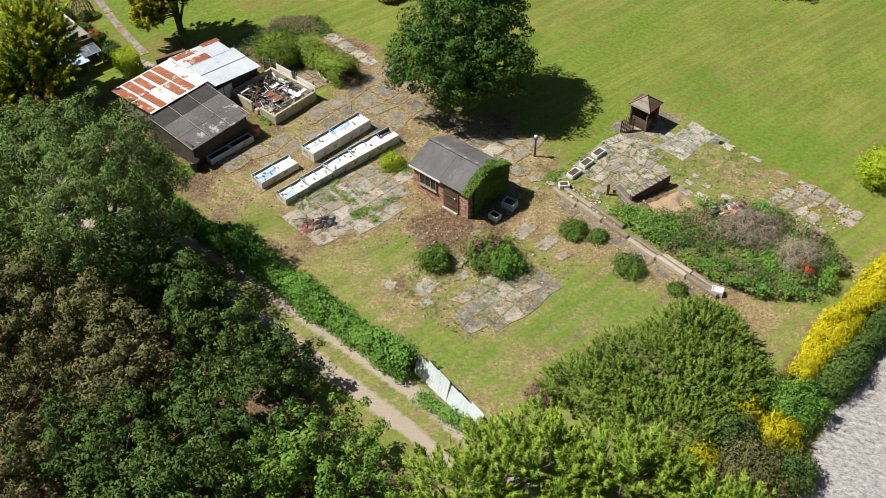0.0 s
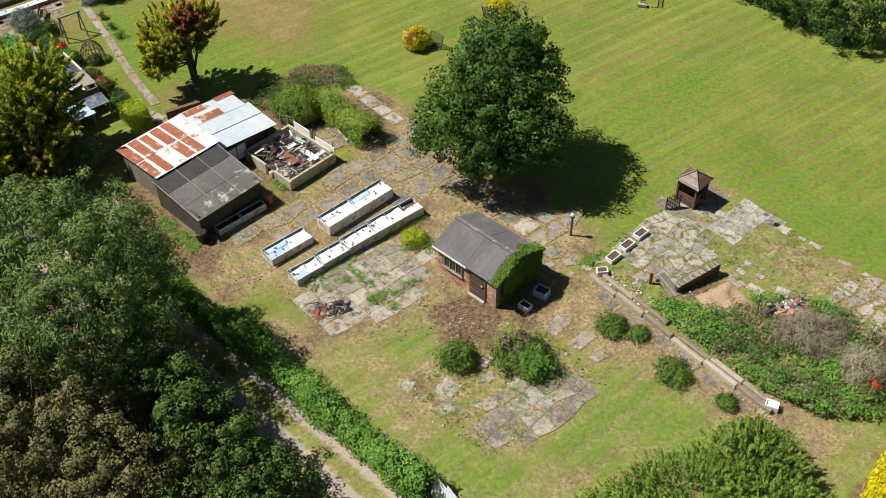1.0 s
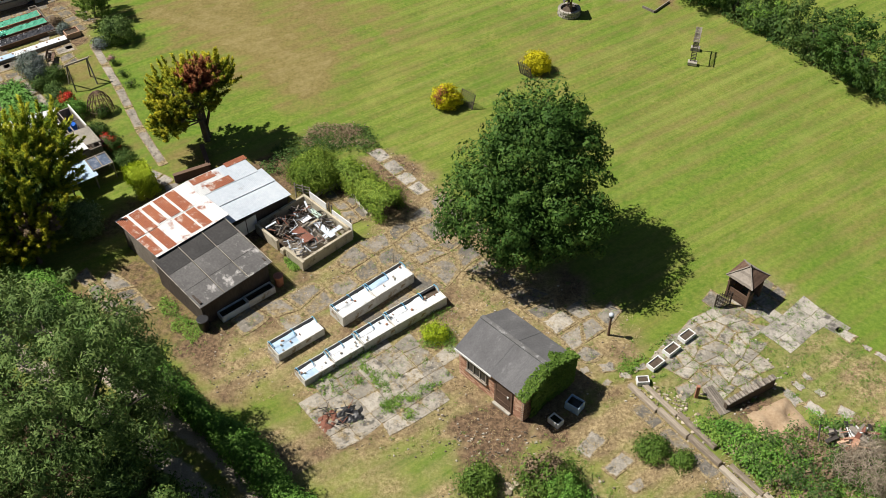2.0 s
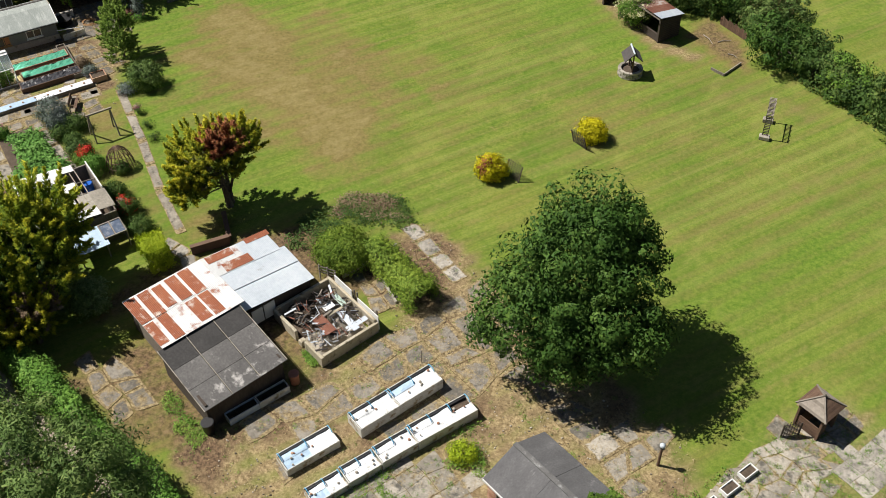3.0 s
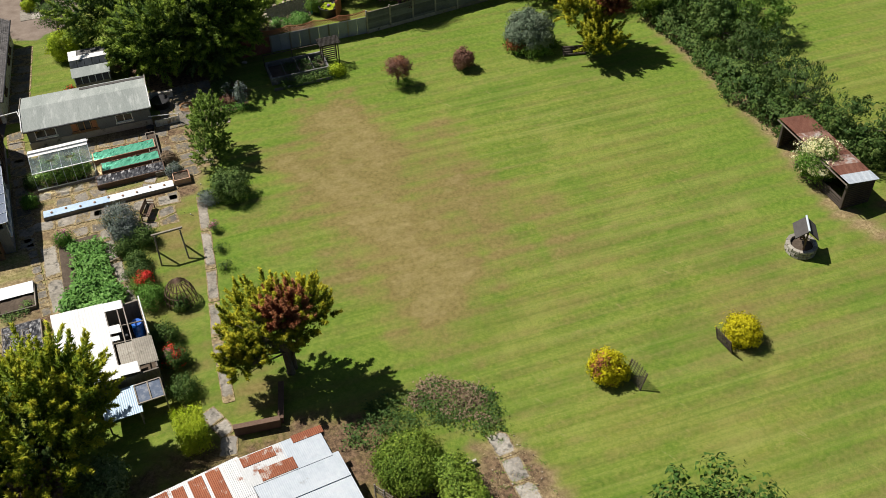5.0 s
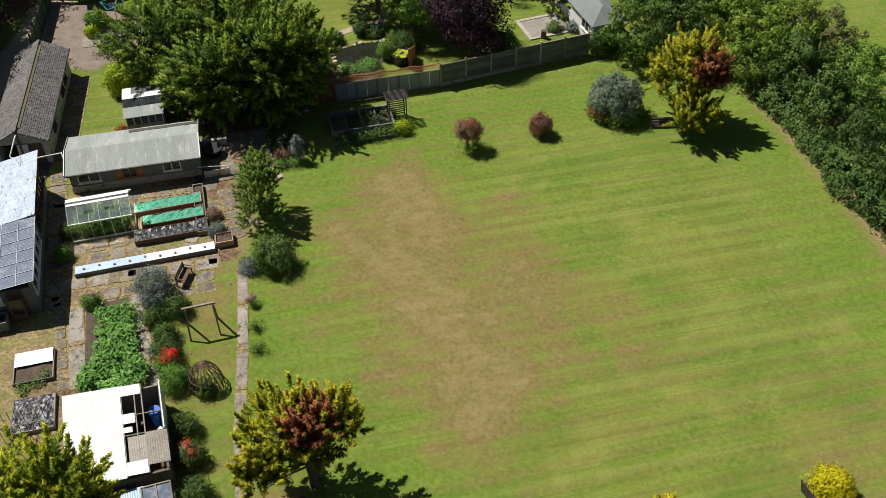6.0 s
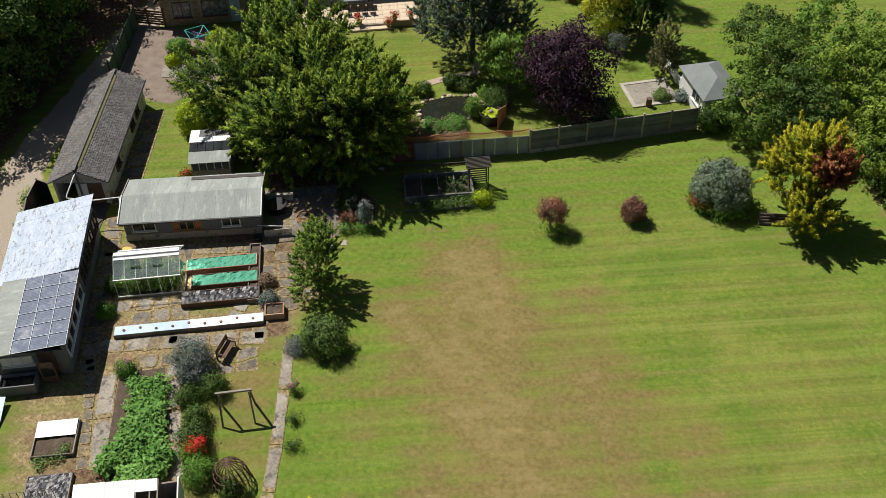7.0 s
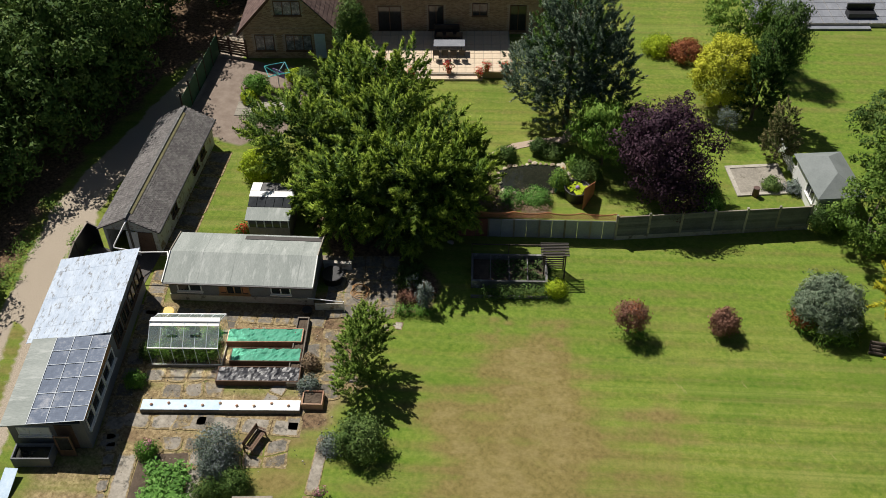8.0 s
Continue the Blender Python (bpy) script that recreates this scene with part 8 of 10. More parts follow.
# green screen along the drive
NETTING = surface("green_screen_netting", [(0.015, 0.06, 0.03), (0.025, 0.09, 0.045), (0.04, 0.12, 0.06)], 14, 1.5, 0.8, 0.3)
ob = thing("screen_fence", -57.9, 78.4, 128, "dark green netting screen on black posts", "fence")
for k in range(5):
    part("netting", Mesh().box(k * 1.6 + 0.05, -0.01, 0, k * 1.6 + 1.55, 0.01, 1.55), NETTING, ob)
for k in range(6):
    part("post", Mesh().beam((k * 1.6, 0, 0), (k * 1.6, 0, 1.9), 0.09), DARK_WOOD, ob)
# washing line, pots and low walls by the house
ob = thing("rotary_dryer", -56.2, 84.9, 20, "purple and teal washing on a rotary dryer", "clothes dryer")
part("pole", Mesh().tube([(0, 0, 0), (0, 0, 1.5)], [0.03, 0.03], 8), ZINC, ob)
for k in range(4):
    a = k * math.pi / 2
    part("arm", Mesh().beam((0, 0, 1.15), (1.0 * math.cos(a), 1.0 * math.sin(a), 1.5), 0.03), TEAL, ob)
    b = a + math.pi / 2
    part("cord", Mesh().beam((math.cos(a), math.sin(a), 1.5), (math.cos(b), math.sin(b), 1.5), 0.03), TEAL, ob)
for k in range(4):
    part("laundry", Mesh().box(-0.5 + k * 0.26, 0.2 - 0.05 * k, 0.85, -0.28 + k * 0.26, 0.22 - 0.05 * k, 1.35), PURPLE, ob)
ob = thing("low_wall", -57.4, 82.9, 42, "low brown brick wall beside the drive", "wall")
part("wall_body", Mesh().box(0, 0, 0, 3.2, 0.2, 0.45, 0.01), BROWN_TILE, ob)
ob = thing("garden_paving", -56.9, 82.0, 42, "pale slab patch beside the drive", "paving", kind="structure")
for i in range(4):
    for j in range(2):
        part("slab", Mesh().box(i * 0.8, -1.6 + j * 0.8, 0, i * 0.8 + 0.78, -0.82 + j * 0.8, 0.04, 0.008), CONCRETE, ob)
# pond garden
pond = [(-39.4, 88.6), (-38.4, 90.4), (-36.9, 91.6), (-35.6, 90.9), (-35.7, 88.9), (-36.6, 87.6), (-38.2, 87.3)]
solo("pond", Mesh().prism(pond, -0.05, 0.02), WATER, "dark still garden pond edged with stones", "pond", kind="structure")
pr = random.Random(14)
edge = thing("pond_edging", -37.5, 89.2, 0, "pale rounded stones round the pond", "stones")
for a, b in zip(pond, pond[1:] + pond[:1]):
    for k in range(6):
        t = k / 6
        o = new("stone", pr.choice(STONES))
        o.parent = edge
        o.matrix_basis = Matrix.Translation((a[0] + (b[0] - a[0]) * t + 37.5 + pr.gauss(0, 0.08), a[1] + (b[1] - a[1]) * t - 89.2 + pr.gauss(0, 0.08), 0.05)) @ Matrix.Rotation(pr.uniform(0, 6), 4, "Z") @ Matrix.Scale(pr.uniform(0.9, 2.0), 4)
PINK_PATH = surface("buff_gravel_path", [(0.3, 0.23, 0.17), (0.4, 0.31, 0.24), (0.48, 0.39, 0.3)], 12, 1.2, 0.95, 0.3)
solo("garden_path", Mesh().prism([(-40.6, 87.6), (-41.0, 89.2), (-40.6, 91.2), (-39.6, 92.9), (-38.8, 93.9), (-39.6, 95.6), (-39.1, 95.8), (-38.2, 94.0), (-38.4, 93.0), (-39.4, 92.2), (-40.1, 90.8), (-40.3, 89.2), (-40.0, 87.9)], -0.05, 0.03), PINK_PATH, "curved buff gravel garden path by the pond", "path", kind="structure")
ob = thing("pond_tub", -34.4, 89.9, 0, "round dark green tub with lime water plants", "tub")
part("body", Mesh().lathe([(0.7, 0), (0.75, 0.7), (0.78, 0.75), (0.7, 0.72), (0.66, 0.6), (0.01, 0.6)], 22), BLACK, ob, smooth=True)
part("water_plant", leaf_mesh("water_plant", sprays(np.column_stack([rng0.uniform(-0.45, 0.45, 60), rng0.uniform(-0.45, 0.45, 60), np.full(60, 0.66)]), np.tile([0, 0, 1.0], (60, 1)), 0.22, 0.9, rng0, 0.5, 0.15), L_LIME), None, ob)
part("ball", Mesh().lathe([(0.02, 0.62), (0.12, 0.68), (0.14, 0.74), (0.1, 0.82), (0.02, 0.85)], 12), PURPLE, ob, "pink float", smooth=True)
ob = thing("water_panel", -35.6, 89.3, 20, "green plastic panel beside the tub", "panel")
part("board", Mesh().box(0, 0, 0, 0.06, 1.2, 0.95, 0.01), GREEN_NET, ob)
part("post", Mesh().box(-0.02, 1.15, 0, 0.08, 1.25, 1.05), ORANGE_WOOD, ob)


SLATE = surface("dark_grey_green_felt", [(0.13, 0.15, 0.145), (0.18, 0.2, 0.195), (0.23, 0.25, 0.245)], 14, 0.7, 0.9, 0.25)


def white_summerhouse():
    ob = thing("summerhouse", -23.3, 97.6, 48.0, "white summerhouse with grey-green hipped roof", "summerhouse")
    le, de, h, ri = 2.3, 3.7, 1.85, 2.6
    part("wall", Mesh().box(0, 0, 0, le, 0.08, h).box(0, de - 0.08, 0, le, de, h).box(0, 0.08, 0, 0.08, de - 0.08, h).box(le - 0.08, 0.08, 0, le, de - 0.08, h), WHITE, ob)
    a = [(-0.25, -0.25, h), (le + 0.25, -0.25, h), (le + 0.25, de + 0.25, h), (-0.25, de + 0.25, h)]
    r = [(le / 2, 1.1, ri), (le / 2, de - 1.1, ri)]
    part("roof", Mesh().add(a + r + [(x, y, z - 0.06) for x, y, z in a], [(0, 1, 4), (1, 2, 5, 4), (2, 3, 5), (3, 0, 4, 5), (0, 6, 7, 1), (1, 7, 8, 2), (2, 8, 9, 3), (3, 9, 6, 0), (9, 8, 7, 6)]), SLATE, ob, "grey-green felt roof")
    window(ob, 0.0, 0.6, 0.8, 1.2, 0.8, "-u", 1)
    part("door", Mesh().box(0.6, -0.04, 0.05, 1.4, -0.005, 1.8, 0.01), WHITE, ob)
    return ob


white_summerhouse()
ob = thing("white_fence", -28.1, 102.0, -42, "low white board fence by the summerhouse", "fence")
for k in range(5):
    part("post", Mesh().box(k * 0.9 - 0.05, -0.05, 0, k * 0.9 + 0.05, 0.05, 1.0), WHITE, ob)
for z in (0.2, 0.45, 0.7):
    part("rail", Mesh().box(0, -0.02, z, 3.6, 0.02, z + 0.15), WHITE, ob)
ob = thing("gravel_bed", -27.6, 96.5, 48, "pale edged gravel bed with a chimney pot", "bed", kind="structure")
part("edging", Mesh().box(0, 0, 0, 3.3, 0.25, 0.08).box(0, 2.6, 0, 3.3, 2.85, 0.08).box(0, 0.25, 0, 0.25, 2.6, 0.08), CONCRETE, ob)
part("gravel", Mesh().box(0.25, 0.25, 0, 3.3, 2.6, 0.04), CONCRETE, ob)
bin_thing("chimney_pot", -26.9, 97.3, 0.2, 0.6, BROWN_TILE, "old clay chimney pot on the gravel bed", 0.9, "pot")
# neighbour's grey patio
ob = thing("grey_patio", -36.6, 114.6, 43.5, "raised grey slab patio in the next garden", "patio", kind="structure")
part("base", Mesh().box(-1, 0.02, 0, 18, 6.0, 0.3), MORTAR, ob)
for i in range(22):
    for j in range(5):
        part("slab", Mesh().box(-1 + i * 0.86 + 0.01, 0.05 + j * 1.0, 0.3, -1 + i * 0.86 + 0.84, 1.0 + j * 1.0, 0.34, 0.008), GREY_STONE, ob)
part("step", Mesh().box(2.5, -0.45, 0, 7.5, 0.0, 0.16, 0.01), GREY_STONE, ob)
ob = thing("garden_sofa", -32.2, 120.2, 43.5, "dark rattan sofa set on the grey patio", "sofa", z=0.34)
part("base", Mesh().box(-1.0, -0.4, 0.0, 1.0, 0.4, 0.4, 0.03), BLACK, ob)
part("backrest", Mesh().box(-1.0, 0.3, 0.4, 1.0, 0.45, 0.85, 0.03), BLACK, ob)
ob = thing("garden_shed", -35.5, 107.0, 40, "small grey-roofed garden store among shrubs", "shed")
part("wall", Mesh().box(0, 0, 0, 1.3, 1.1, 1.5), GREY_WALL, ob)
part("roof", Mesh().slab((-0.1, -0.1, 1.55), (1.4, -0.1, 1.55), (1.4, 1.2, 1.75), (-0.1, 1.2, 1.75), 0.05), GREY_STONE, ob)

# ---- trees and hedges ----
tree("oak_tree", 0.3, 50.6, [((0.3, 0.7, 5.4), (3.6, 3.5, 3.3)), ((-1.8, -1.2, 3.9), (2.6, 2.3, 2.3)), ((1.9, -1.0, 4.1), (2.5, 2.2, 2.4)), ((0.5, 1.7, 7.2), (2.4, 2.4, 2.2)), ((0.0, -1.8, 3.4), (2.2, 1.9, 2.1))],
     L_OAK, "large round oak with dense dark green leaves on the lawn edge", clumps=1000, per=48, size=0.23, puff=0.5, seed=11, hollow=0.5, ragged=0.5, trunk=(4.0, 0.32), low=-0.75, limbs=12)
# Browned inner sprays also paint the shadow seen between the golden fronds
tree("golden_cypress", -20.2, 58.5, [((-0.8, -0.3, 3.7), (2.1, 1.9, 1.7)), ((0.6, 0.5, 4.3), (1.5, 1.4, 1.2)), ((-1.6, -1.1, 2.9), (1.4, 1.3, 1.0)), ((-1.5, -2.0, 2.2), (1.0, 0.9, 0.8))],
     L_GOLD, "golden cypress with a bare forked trunk and browned top", clumps=350, per=105, size=0.22, slim=0.36, seed=12, frond=1.05, trunk=(3.0, 0.16), low=-0.35, hollow=0.55, ragged=0.5, extra=[("browned_crown", [((0.3, -0.2, 4.8), (1.1, 1.1, 0.95))], L_RED, 66), ("inner_growth", [((-0.6, -0.4, 3.3), (1.4, 1.4, 1.0))], L_BROWN, 24)], limbs=16, stems=3)
tree("golden_cypress", -26.2, 46.6, [((0, 0, 1.9), (1.7, 1.8, 1.5)), ((-0.9, -1.0, 1.4), (1.3, 1.3, 1.1))],
     L_GOLD, "low bushy golden cypress with browned sprays", clumps=150, per=95, size=0.24, slim=0.36, seed=1213, frond=1.15, trunk=(1.6, 0.14), low=-0.4, hollow=0.55, ragged=0.5, extra=[("browned_crown", [((0.3, 0.2, 2.2), (1.2, 1.2, 1.0))], L_TAN, 40)])
# shaded_crown: darker conifer sprays put the crown's inner shade into leaf colour
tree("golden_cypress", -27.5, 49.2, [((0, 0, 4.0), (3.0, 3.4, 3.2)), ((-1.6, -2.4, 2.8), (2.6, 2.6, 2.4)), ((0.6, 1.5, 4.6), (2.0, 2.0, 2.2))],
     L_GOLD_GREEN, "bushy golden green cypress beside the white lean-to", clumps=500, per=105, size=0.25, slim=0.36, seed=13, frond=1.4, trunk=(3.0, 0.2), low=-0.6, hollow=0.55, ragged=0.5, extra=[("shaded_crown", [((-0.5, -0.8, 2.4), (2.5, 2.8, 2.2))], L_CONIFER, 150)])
hedge("lime_bush", [(-23.0, 52.7), (-22.1, 53.6)], 1.75, 1.75, L_LIME, "clipped boxy lime green conifer bush by the path", "shrub", density=900, size=0.14, slim=0.35, lift=1.0, seed=14, wave=0.12, puff=0.14)
tree("willow_tree", -17.4, 33.8, [((0, 0, 6.4), (4.5, 4.2, 4.4)), ((-3.5, 1.6, 5.8), (4.0, 3.6, 4.0)), ((1.0, 2.0, 4.8), (2.4, 2.4, 3.2)), ((0.4, -2.4, 5.2), (3.0, 2.8, 3.6))],
     L_WILLOW, "broad willow with soft grey-green leaves overhanging the track", clumps=720, per=60, size=0.25, slim=0.3, puff=0.46, seed=15, trunk=(4.0, 0.4), low=-0.8)
for k, (x, y, r, h, lf, sd) in enumerate([(-14.6, 25.6, 3.4, 5.6, L_BROWN, 1), (-18.6, 27.6, 3.6, 6.4, L_BROWN, 2), (-10.6, 28.2, 2.5, 5.6, L_DARK, 3), (-13.0, 30.6, 2.4, 5.8, L_DARK, 13), (-15.6, 32.4, 2.4, 5.6, L_WILLOW, 14), (-8.6, 22.4, 3.6, 5.0, L_DARK, 4), (-4.6, 20.6, 3.2, 4.4, L_GREEN, 5), (-13.0, 20.0, 3.8, 5.4, L_DARK, 6),
                                          (-19.0, 21.0, 4.0, 6.0, L_BROWN, 7), (-7.6, 26.4, 1.9, 4.0, L_DARK, 8), (-24.0, 30.5, 4.2, 7.5, L_WILLOW, 9), (-27.0, 36.5, 4.0, 7.0, L_DARK, 10), (-24.5, 25.0, 4.0, 6.5, L_DARK, 11), (-10.0, 16.5, 4.0, 5.0, L_DARK, 12)]):
    tree("thicket_tree", x, y, [((0, 0, h * 0.55), (r, r, h * 0.46)), ((r * 0.4, -r * 0.3, h * 0.4), (r * 0.7, r * 0.7, h * 0.4)), ((-r * 0.4, r * 0.2, h * 0.6), (r * 0.65, r * 0.65, h * 0.38))], lf,
         {L_BROWN: "overgrown tree with olive brown seeding leaves", L_DARK: "dense dark green overgrown tree beside the track", L_GREEN: "bright green bushy tree beside the track", L_WILLOW: "grey-green willow beside the track"}[lf],
         clumps=int(26 * r * r), per=40, size=0.2, puff=0.34, hollow=0.45, ragged=0.55, seed=20 + sd, trunk=(h * 0.5, 0.16), low=-0.8, group="trees south of the track")
for k, (x, y, r, h, sd) in enumerate([(4.0, 21.2, 3.0, 3.6, 1), (8.2, 20.8, 2.8, 3.4, 2), (1.2, 19.6, 2.4, 3.8, 3), (12.0, 18.5, 2.6, 3.2, 4)]):
    tree("ash_tree", x, y, [((0, 0, h * 0.55), (r, r, h * 0.46)), ((r * 0.5, r * 0.3, h * 0.5), (r * 0.6, r * 0.6, h * 0.4))], L_ASH, "light green leafy ash at the garden corner", clumps=int(36 * r * r), per=75, size=0.24, slim=0.24, frond=0.95, hollow=0.6, seed=40 + sd, trunk=(h * 0.5, 0.12), low=-0.6, group="trees at the garden corner")
hedge("ivy_hedge", [(-27.6, 45.7), (-23.7, 43.2), (-20.4, 41.3), (-16.0, 38.8), (-11.6, 35.7), (-7.6, 32.5), (-4.2, 29.8), (-1.3, 27.6)], 1.2, 1.55, L_IVY, "ivy-covered hedge between the garden and gravel track", density=330, size=0.15, seed=51, wave=0.5)
hedge("ivy_hedge", [(-0.9, 26.3), (0.4, 25.4), (1.9, 24.3)], 0.7, 0.5, L_IVY, "low weeds along the metal fence", density=300, size=0.12, seed=52, wave=0.6)
# clipped bushes by the rubbish bay
hedge("clipped_hedge", [(-10.9, 55.9), (-9.2, 54.3), (-7.3, 52.6)], 1.75, 1.5, L_CLIP, "rounded clipped green hedge beside the path slabs", density=460, size=0.13, seed=53, wave=0.3)
bush("clipped_bush", -12.5, 55.2, 1.45, 1.65, L_CLIP, "large rounded green bush behind the barn", size=0.12, per=28, clumps=640, seed=54)


def ground_cover(name, poly, n, leaf, label, h=0.45, size=0.13, seed=1, per=10, clump=0.3, category="weeds", density_noise=1.2, slim=0.6):
    """Low plants scattered in clumps over a patch of ground."""
    rng = np.random.default_rng(seed)
    per, size = int(per * 1.35), size * 0.87
    P = np.array(poly)
    x, y = rng.uniform(P[:, 0].min(), P[:, 0].max(), n * 4), rng.uniform(P[:, 1].min(), P[:, 1].max(), n * 4)
    d = fnoise(x, y, density_noise, seed)
    ok = (inside(x, y, poly) + (d - 0.5) * 1.2 > 0) & (d > rng.uniform(0.25, 0.62, len(x)))
    x, y, d = x[ok][:n], y[ok][:n], d[ok][:n]
    top = h * (0.35 + 1.2 * d)
    c = np.column_stack([x, y, top * rng.uniform(0.3, 1.0, len(x))])
    off = rng.normal(0, clump * 0.5, (len(x), per, 3))
    off[:, :, 2] *= 0.5
    p = (c[:, None, :] + off).reshape(-1, 3)
    p[:, 2] = np.maximum(p[:, 2], 0.03)
    nn = np.tile([0, 0, 1.0], (len(p), 1)) + off.reshape(-1, 3) / clump * 0.6
    cx, cy = P[:, 0].mean(), P[:, 1].mean()
    return solo(name, leaf_mesh(name, sprays(p - np.array([cx, cy, 0]), nn, size, slim, rng), leaf), None, label, category, kind="stuff", at=pose(cx, cy, 0))


JUNGLE = [(9.3, 40.3), (11.4, 40.0), (12.2, 39.3), (14.5, 40.9), (17.5, 41.0), (20.8, 38.8), (21.6, 36.2), (19.6, 33.6), (16.8, 33.6), (14.8, 34.6), (12.0, 37.0)]
ground_cover("bramble_weeds", JUNGLE, 1350, L_IVY, "waist-high green brambles and nettles on the old beds", 0.75, 0.14, 71, 14, 0.3, density_noise=1.6)
ground_cover("dry_stems", JUNGLE, 900, L_TAN, "dry brown stems among the brambles", 0.6, 0.16, 76, 10)
ground_cover("nettle_weeds", JUNGLE, 550, L_CONIFER, "light green nettles among the brambles", 0.9, 0.13, 77, 12, 0.3, density_noise=1.1)
ground_cover("bramble_weeds", [(9.3, 40.2), (11.2, 39.8), (15.2, 35.6), (14.6, 34.8)], 700, L_GREEN, "bright green weeds along the old beds", 0.5, 0.14, 72, 12)
ground_cover("shrub_weeds", [(-16.5, 56.0), (-14.5, 60.0), (-10.6, 60.8), (-9.4, 58.6), (-11.5, 58.0), (-13.2, 57.6), (-14.6, 55.2)], 430, L_DARK, "low straggling green plants behind the barn", 0.3, 0.13, 73, 10)
ground_cover("dry_stems", [(-14.5, 58.4), (-13.6, 60.4), (-10.6, 60.8), (-9.8, 58.9), (-11.5, 58.6)], 420, L_TAN, "dry brown stems behind the barn", 0.25, 0.14, 173, 8)
tree("brushwood_heap", 16.9, 38.0, [((0, 0, 0.8), (1.9, 1.5, 0.9)), ((2.2, -1.9, 0.7), (1.2, 1.0, 0.8))], L_DEAD, "heap of dead grey-brown brushwood", "brushwood", 230, 30, 0.42, 0.055, 0.35, 74, None, low=-0.2)
bush("rose_shrub", 19.2, 35.2, 0.7, 1.1, L_BROWN, "browned shrub with a few orange-red blooms", seed=75, extra=[("blossom", [((0.1, -0.2, 0.95), (0.25, 0.25, 0.15))], L_FLOWER, 5)])
for k, (x, y, r, h) in enumerate(((7.1, 38.3, 0.62, 0.65), (8.4, 37.9, 0.4, 0.42), (10.0, 35.5, 0.7, 0.75), (12.4, 33.9, 0.35, 0.5))):
    bush("clipped_shrub", x, y, r * 1.15, h * 0.75, L_SHRUB, "low dense dark green shrub on dry grass", seed=80 + k, size=0.11, clumps=int(200 * r), group="shrubs along the sleeper wall", ragged=0.5)
bush("hydrangea_shrub", -0.6, 35.5, 0.8, 1.0, L_SHRUB, "rounded green shrub on the broken patio", seed=84, size=0.13, ragged=0.7)
bush("hydrangea_shrub", 2.4, 35.9, 1.2, 1.0, L_SHRUB, "wide green shrub with brown stems on the patio", seed=85, size=0.13, ragged=0.7, extra=[("dead_growth", [((-0.2, 0.5, 0.75), (0.9, 0.5, 0.4))], L_TAN, 45)])
bush("hydrangea_shrub", 3.3, 35.4, 0.9, 0.95, L_IVY, "bright green shrub on the patio edge", seed=86, size=0.13, ragged=0.7)
bush("yellow_shrub", -3.7, 43.9, 0.6, 0.75, L_LIME, "small yellow-green shrub at the shed corner", seed=87, size=0.1)
ground_cover("edge_weeds", [(-4.4, 43.2), (-2.6, 43.0), (-3.2, 44.6), (-4.4, 44.6)], 120, L_GREEN, "green weeds at the shed corner", 0.3, 0.1, 88, 8)
# weeds in joints and along the beds
for k, ln in enumerate(([(-9.3, 39.7), (-6.6, 42.5), (-3.4, 45.8)], [(-8.6, 39.6), (-4.6, 41.6), (-3.2, 43.2)], [(-5.6, 39.0), (-2.6, 41.5)], [(-7.0, 41.6), (-4.0, 38.8)], [(-12.8, 48.6), (-11.9, 47.6)], [(5.6, 42.8), (7.4, 44.8), (9.6, 47.0)], [(-15.7, 42.0), (-18.6, 44.8)])):
    pts = []
    for a, b in zip(ln, ln[1:]):
        d = Vector((b[1] - a[1], a[0] - b[0])).normalized() * 0.22
        pts.append(((a[0] + d.x, a[1] + d.y), (a[0] - d.x, a[1] - d.y)))
    d0 = pts[-1]
    last = ln[-1]
    dd = Vector((last[1] - ln[-2][1], ln[-2][0] - last[0])).normalized() * 0.22
    poly = [p[0] for p in pts] + [(last[0] + dd.x, last[1] + dd.y), (last[0] - dd.x, last[1] - dd.y)] + [p[1] for p in reversed(pts)]
    ground_cover("joint_weeds", poly, 260, L_GREEN, "green weeds growing along the joints", 0.14, 0.09, 90 + k, 6, 0.16)
ground_cover("dry_tufts", YARD, 1500, L_STRAW, "straw-coloured dry grass tufts in the yard", 0.05, 0.16, 97, 5, 0.2, "grass", 0.8, 0.12)
ground_cover("green_tufts", YARD, 600, L_GREEN, "green weeds and grass tufts in the yard", 0.05, 0.08, 197, 12, 0.14, "grass", 2.4, 0.3)
ground_cover("dry_tufts", DRYWAY + [], 900, L_STRAW, "straw-coloured dry grass tufts on the path", 0.06, 0.16, 98, 5, 0.2, "grass", 0.8, 0.12)
ground_cover("green_tufts", TERRACE, 900, L_GREEN, "green grass tufts between the terrace slabs", 0.05, 0.08, 99, 12, 0.14, "grass", 2.6, 0.3)
ground_cover("green_tufts", PATIO, 520, L_GREEN, "green weeds on the broken patio", 0.07, 0.1, 100, 8, 0.18, "grass", 1.2, 0.3)
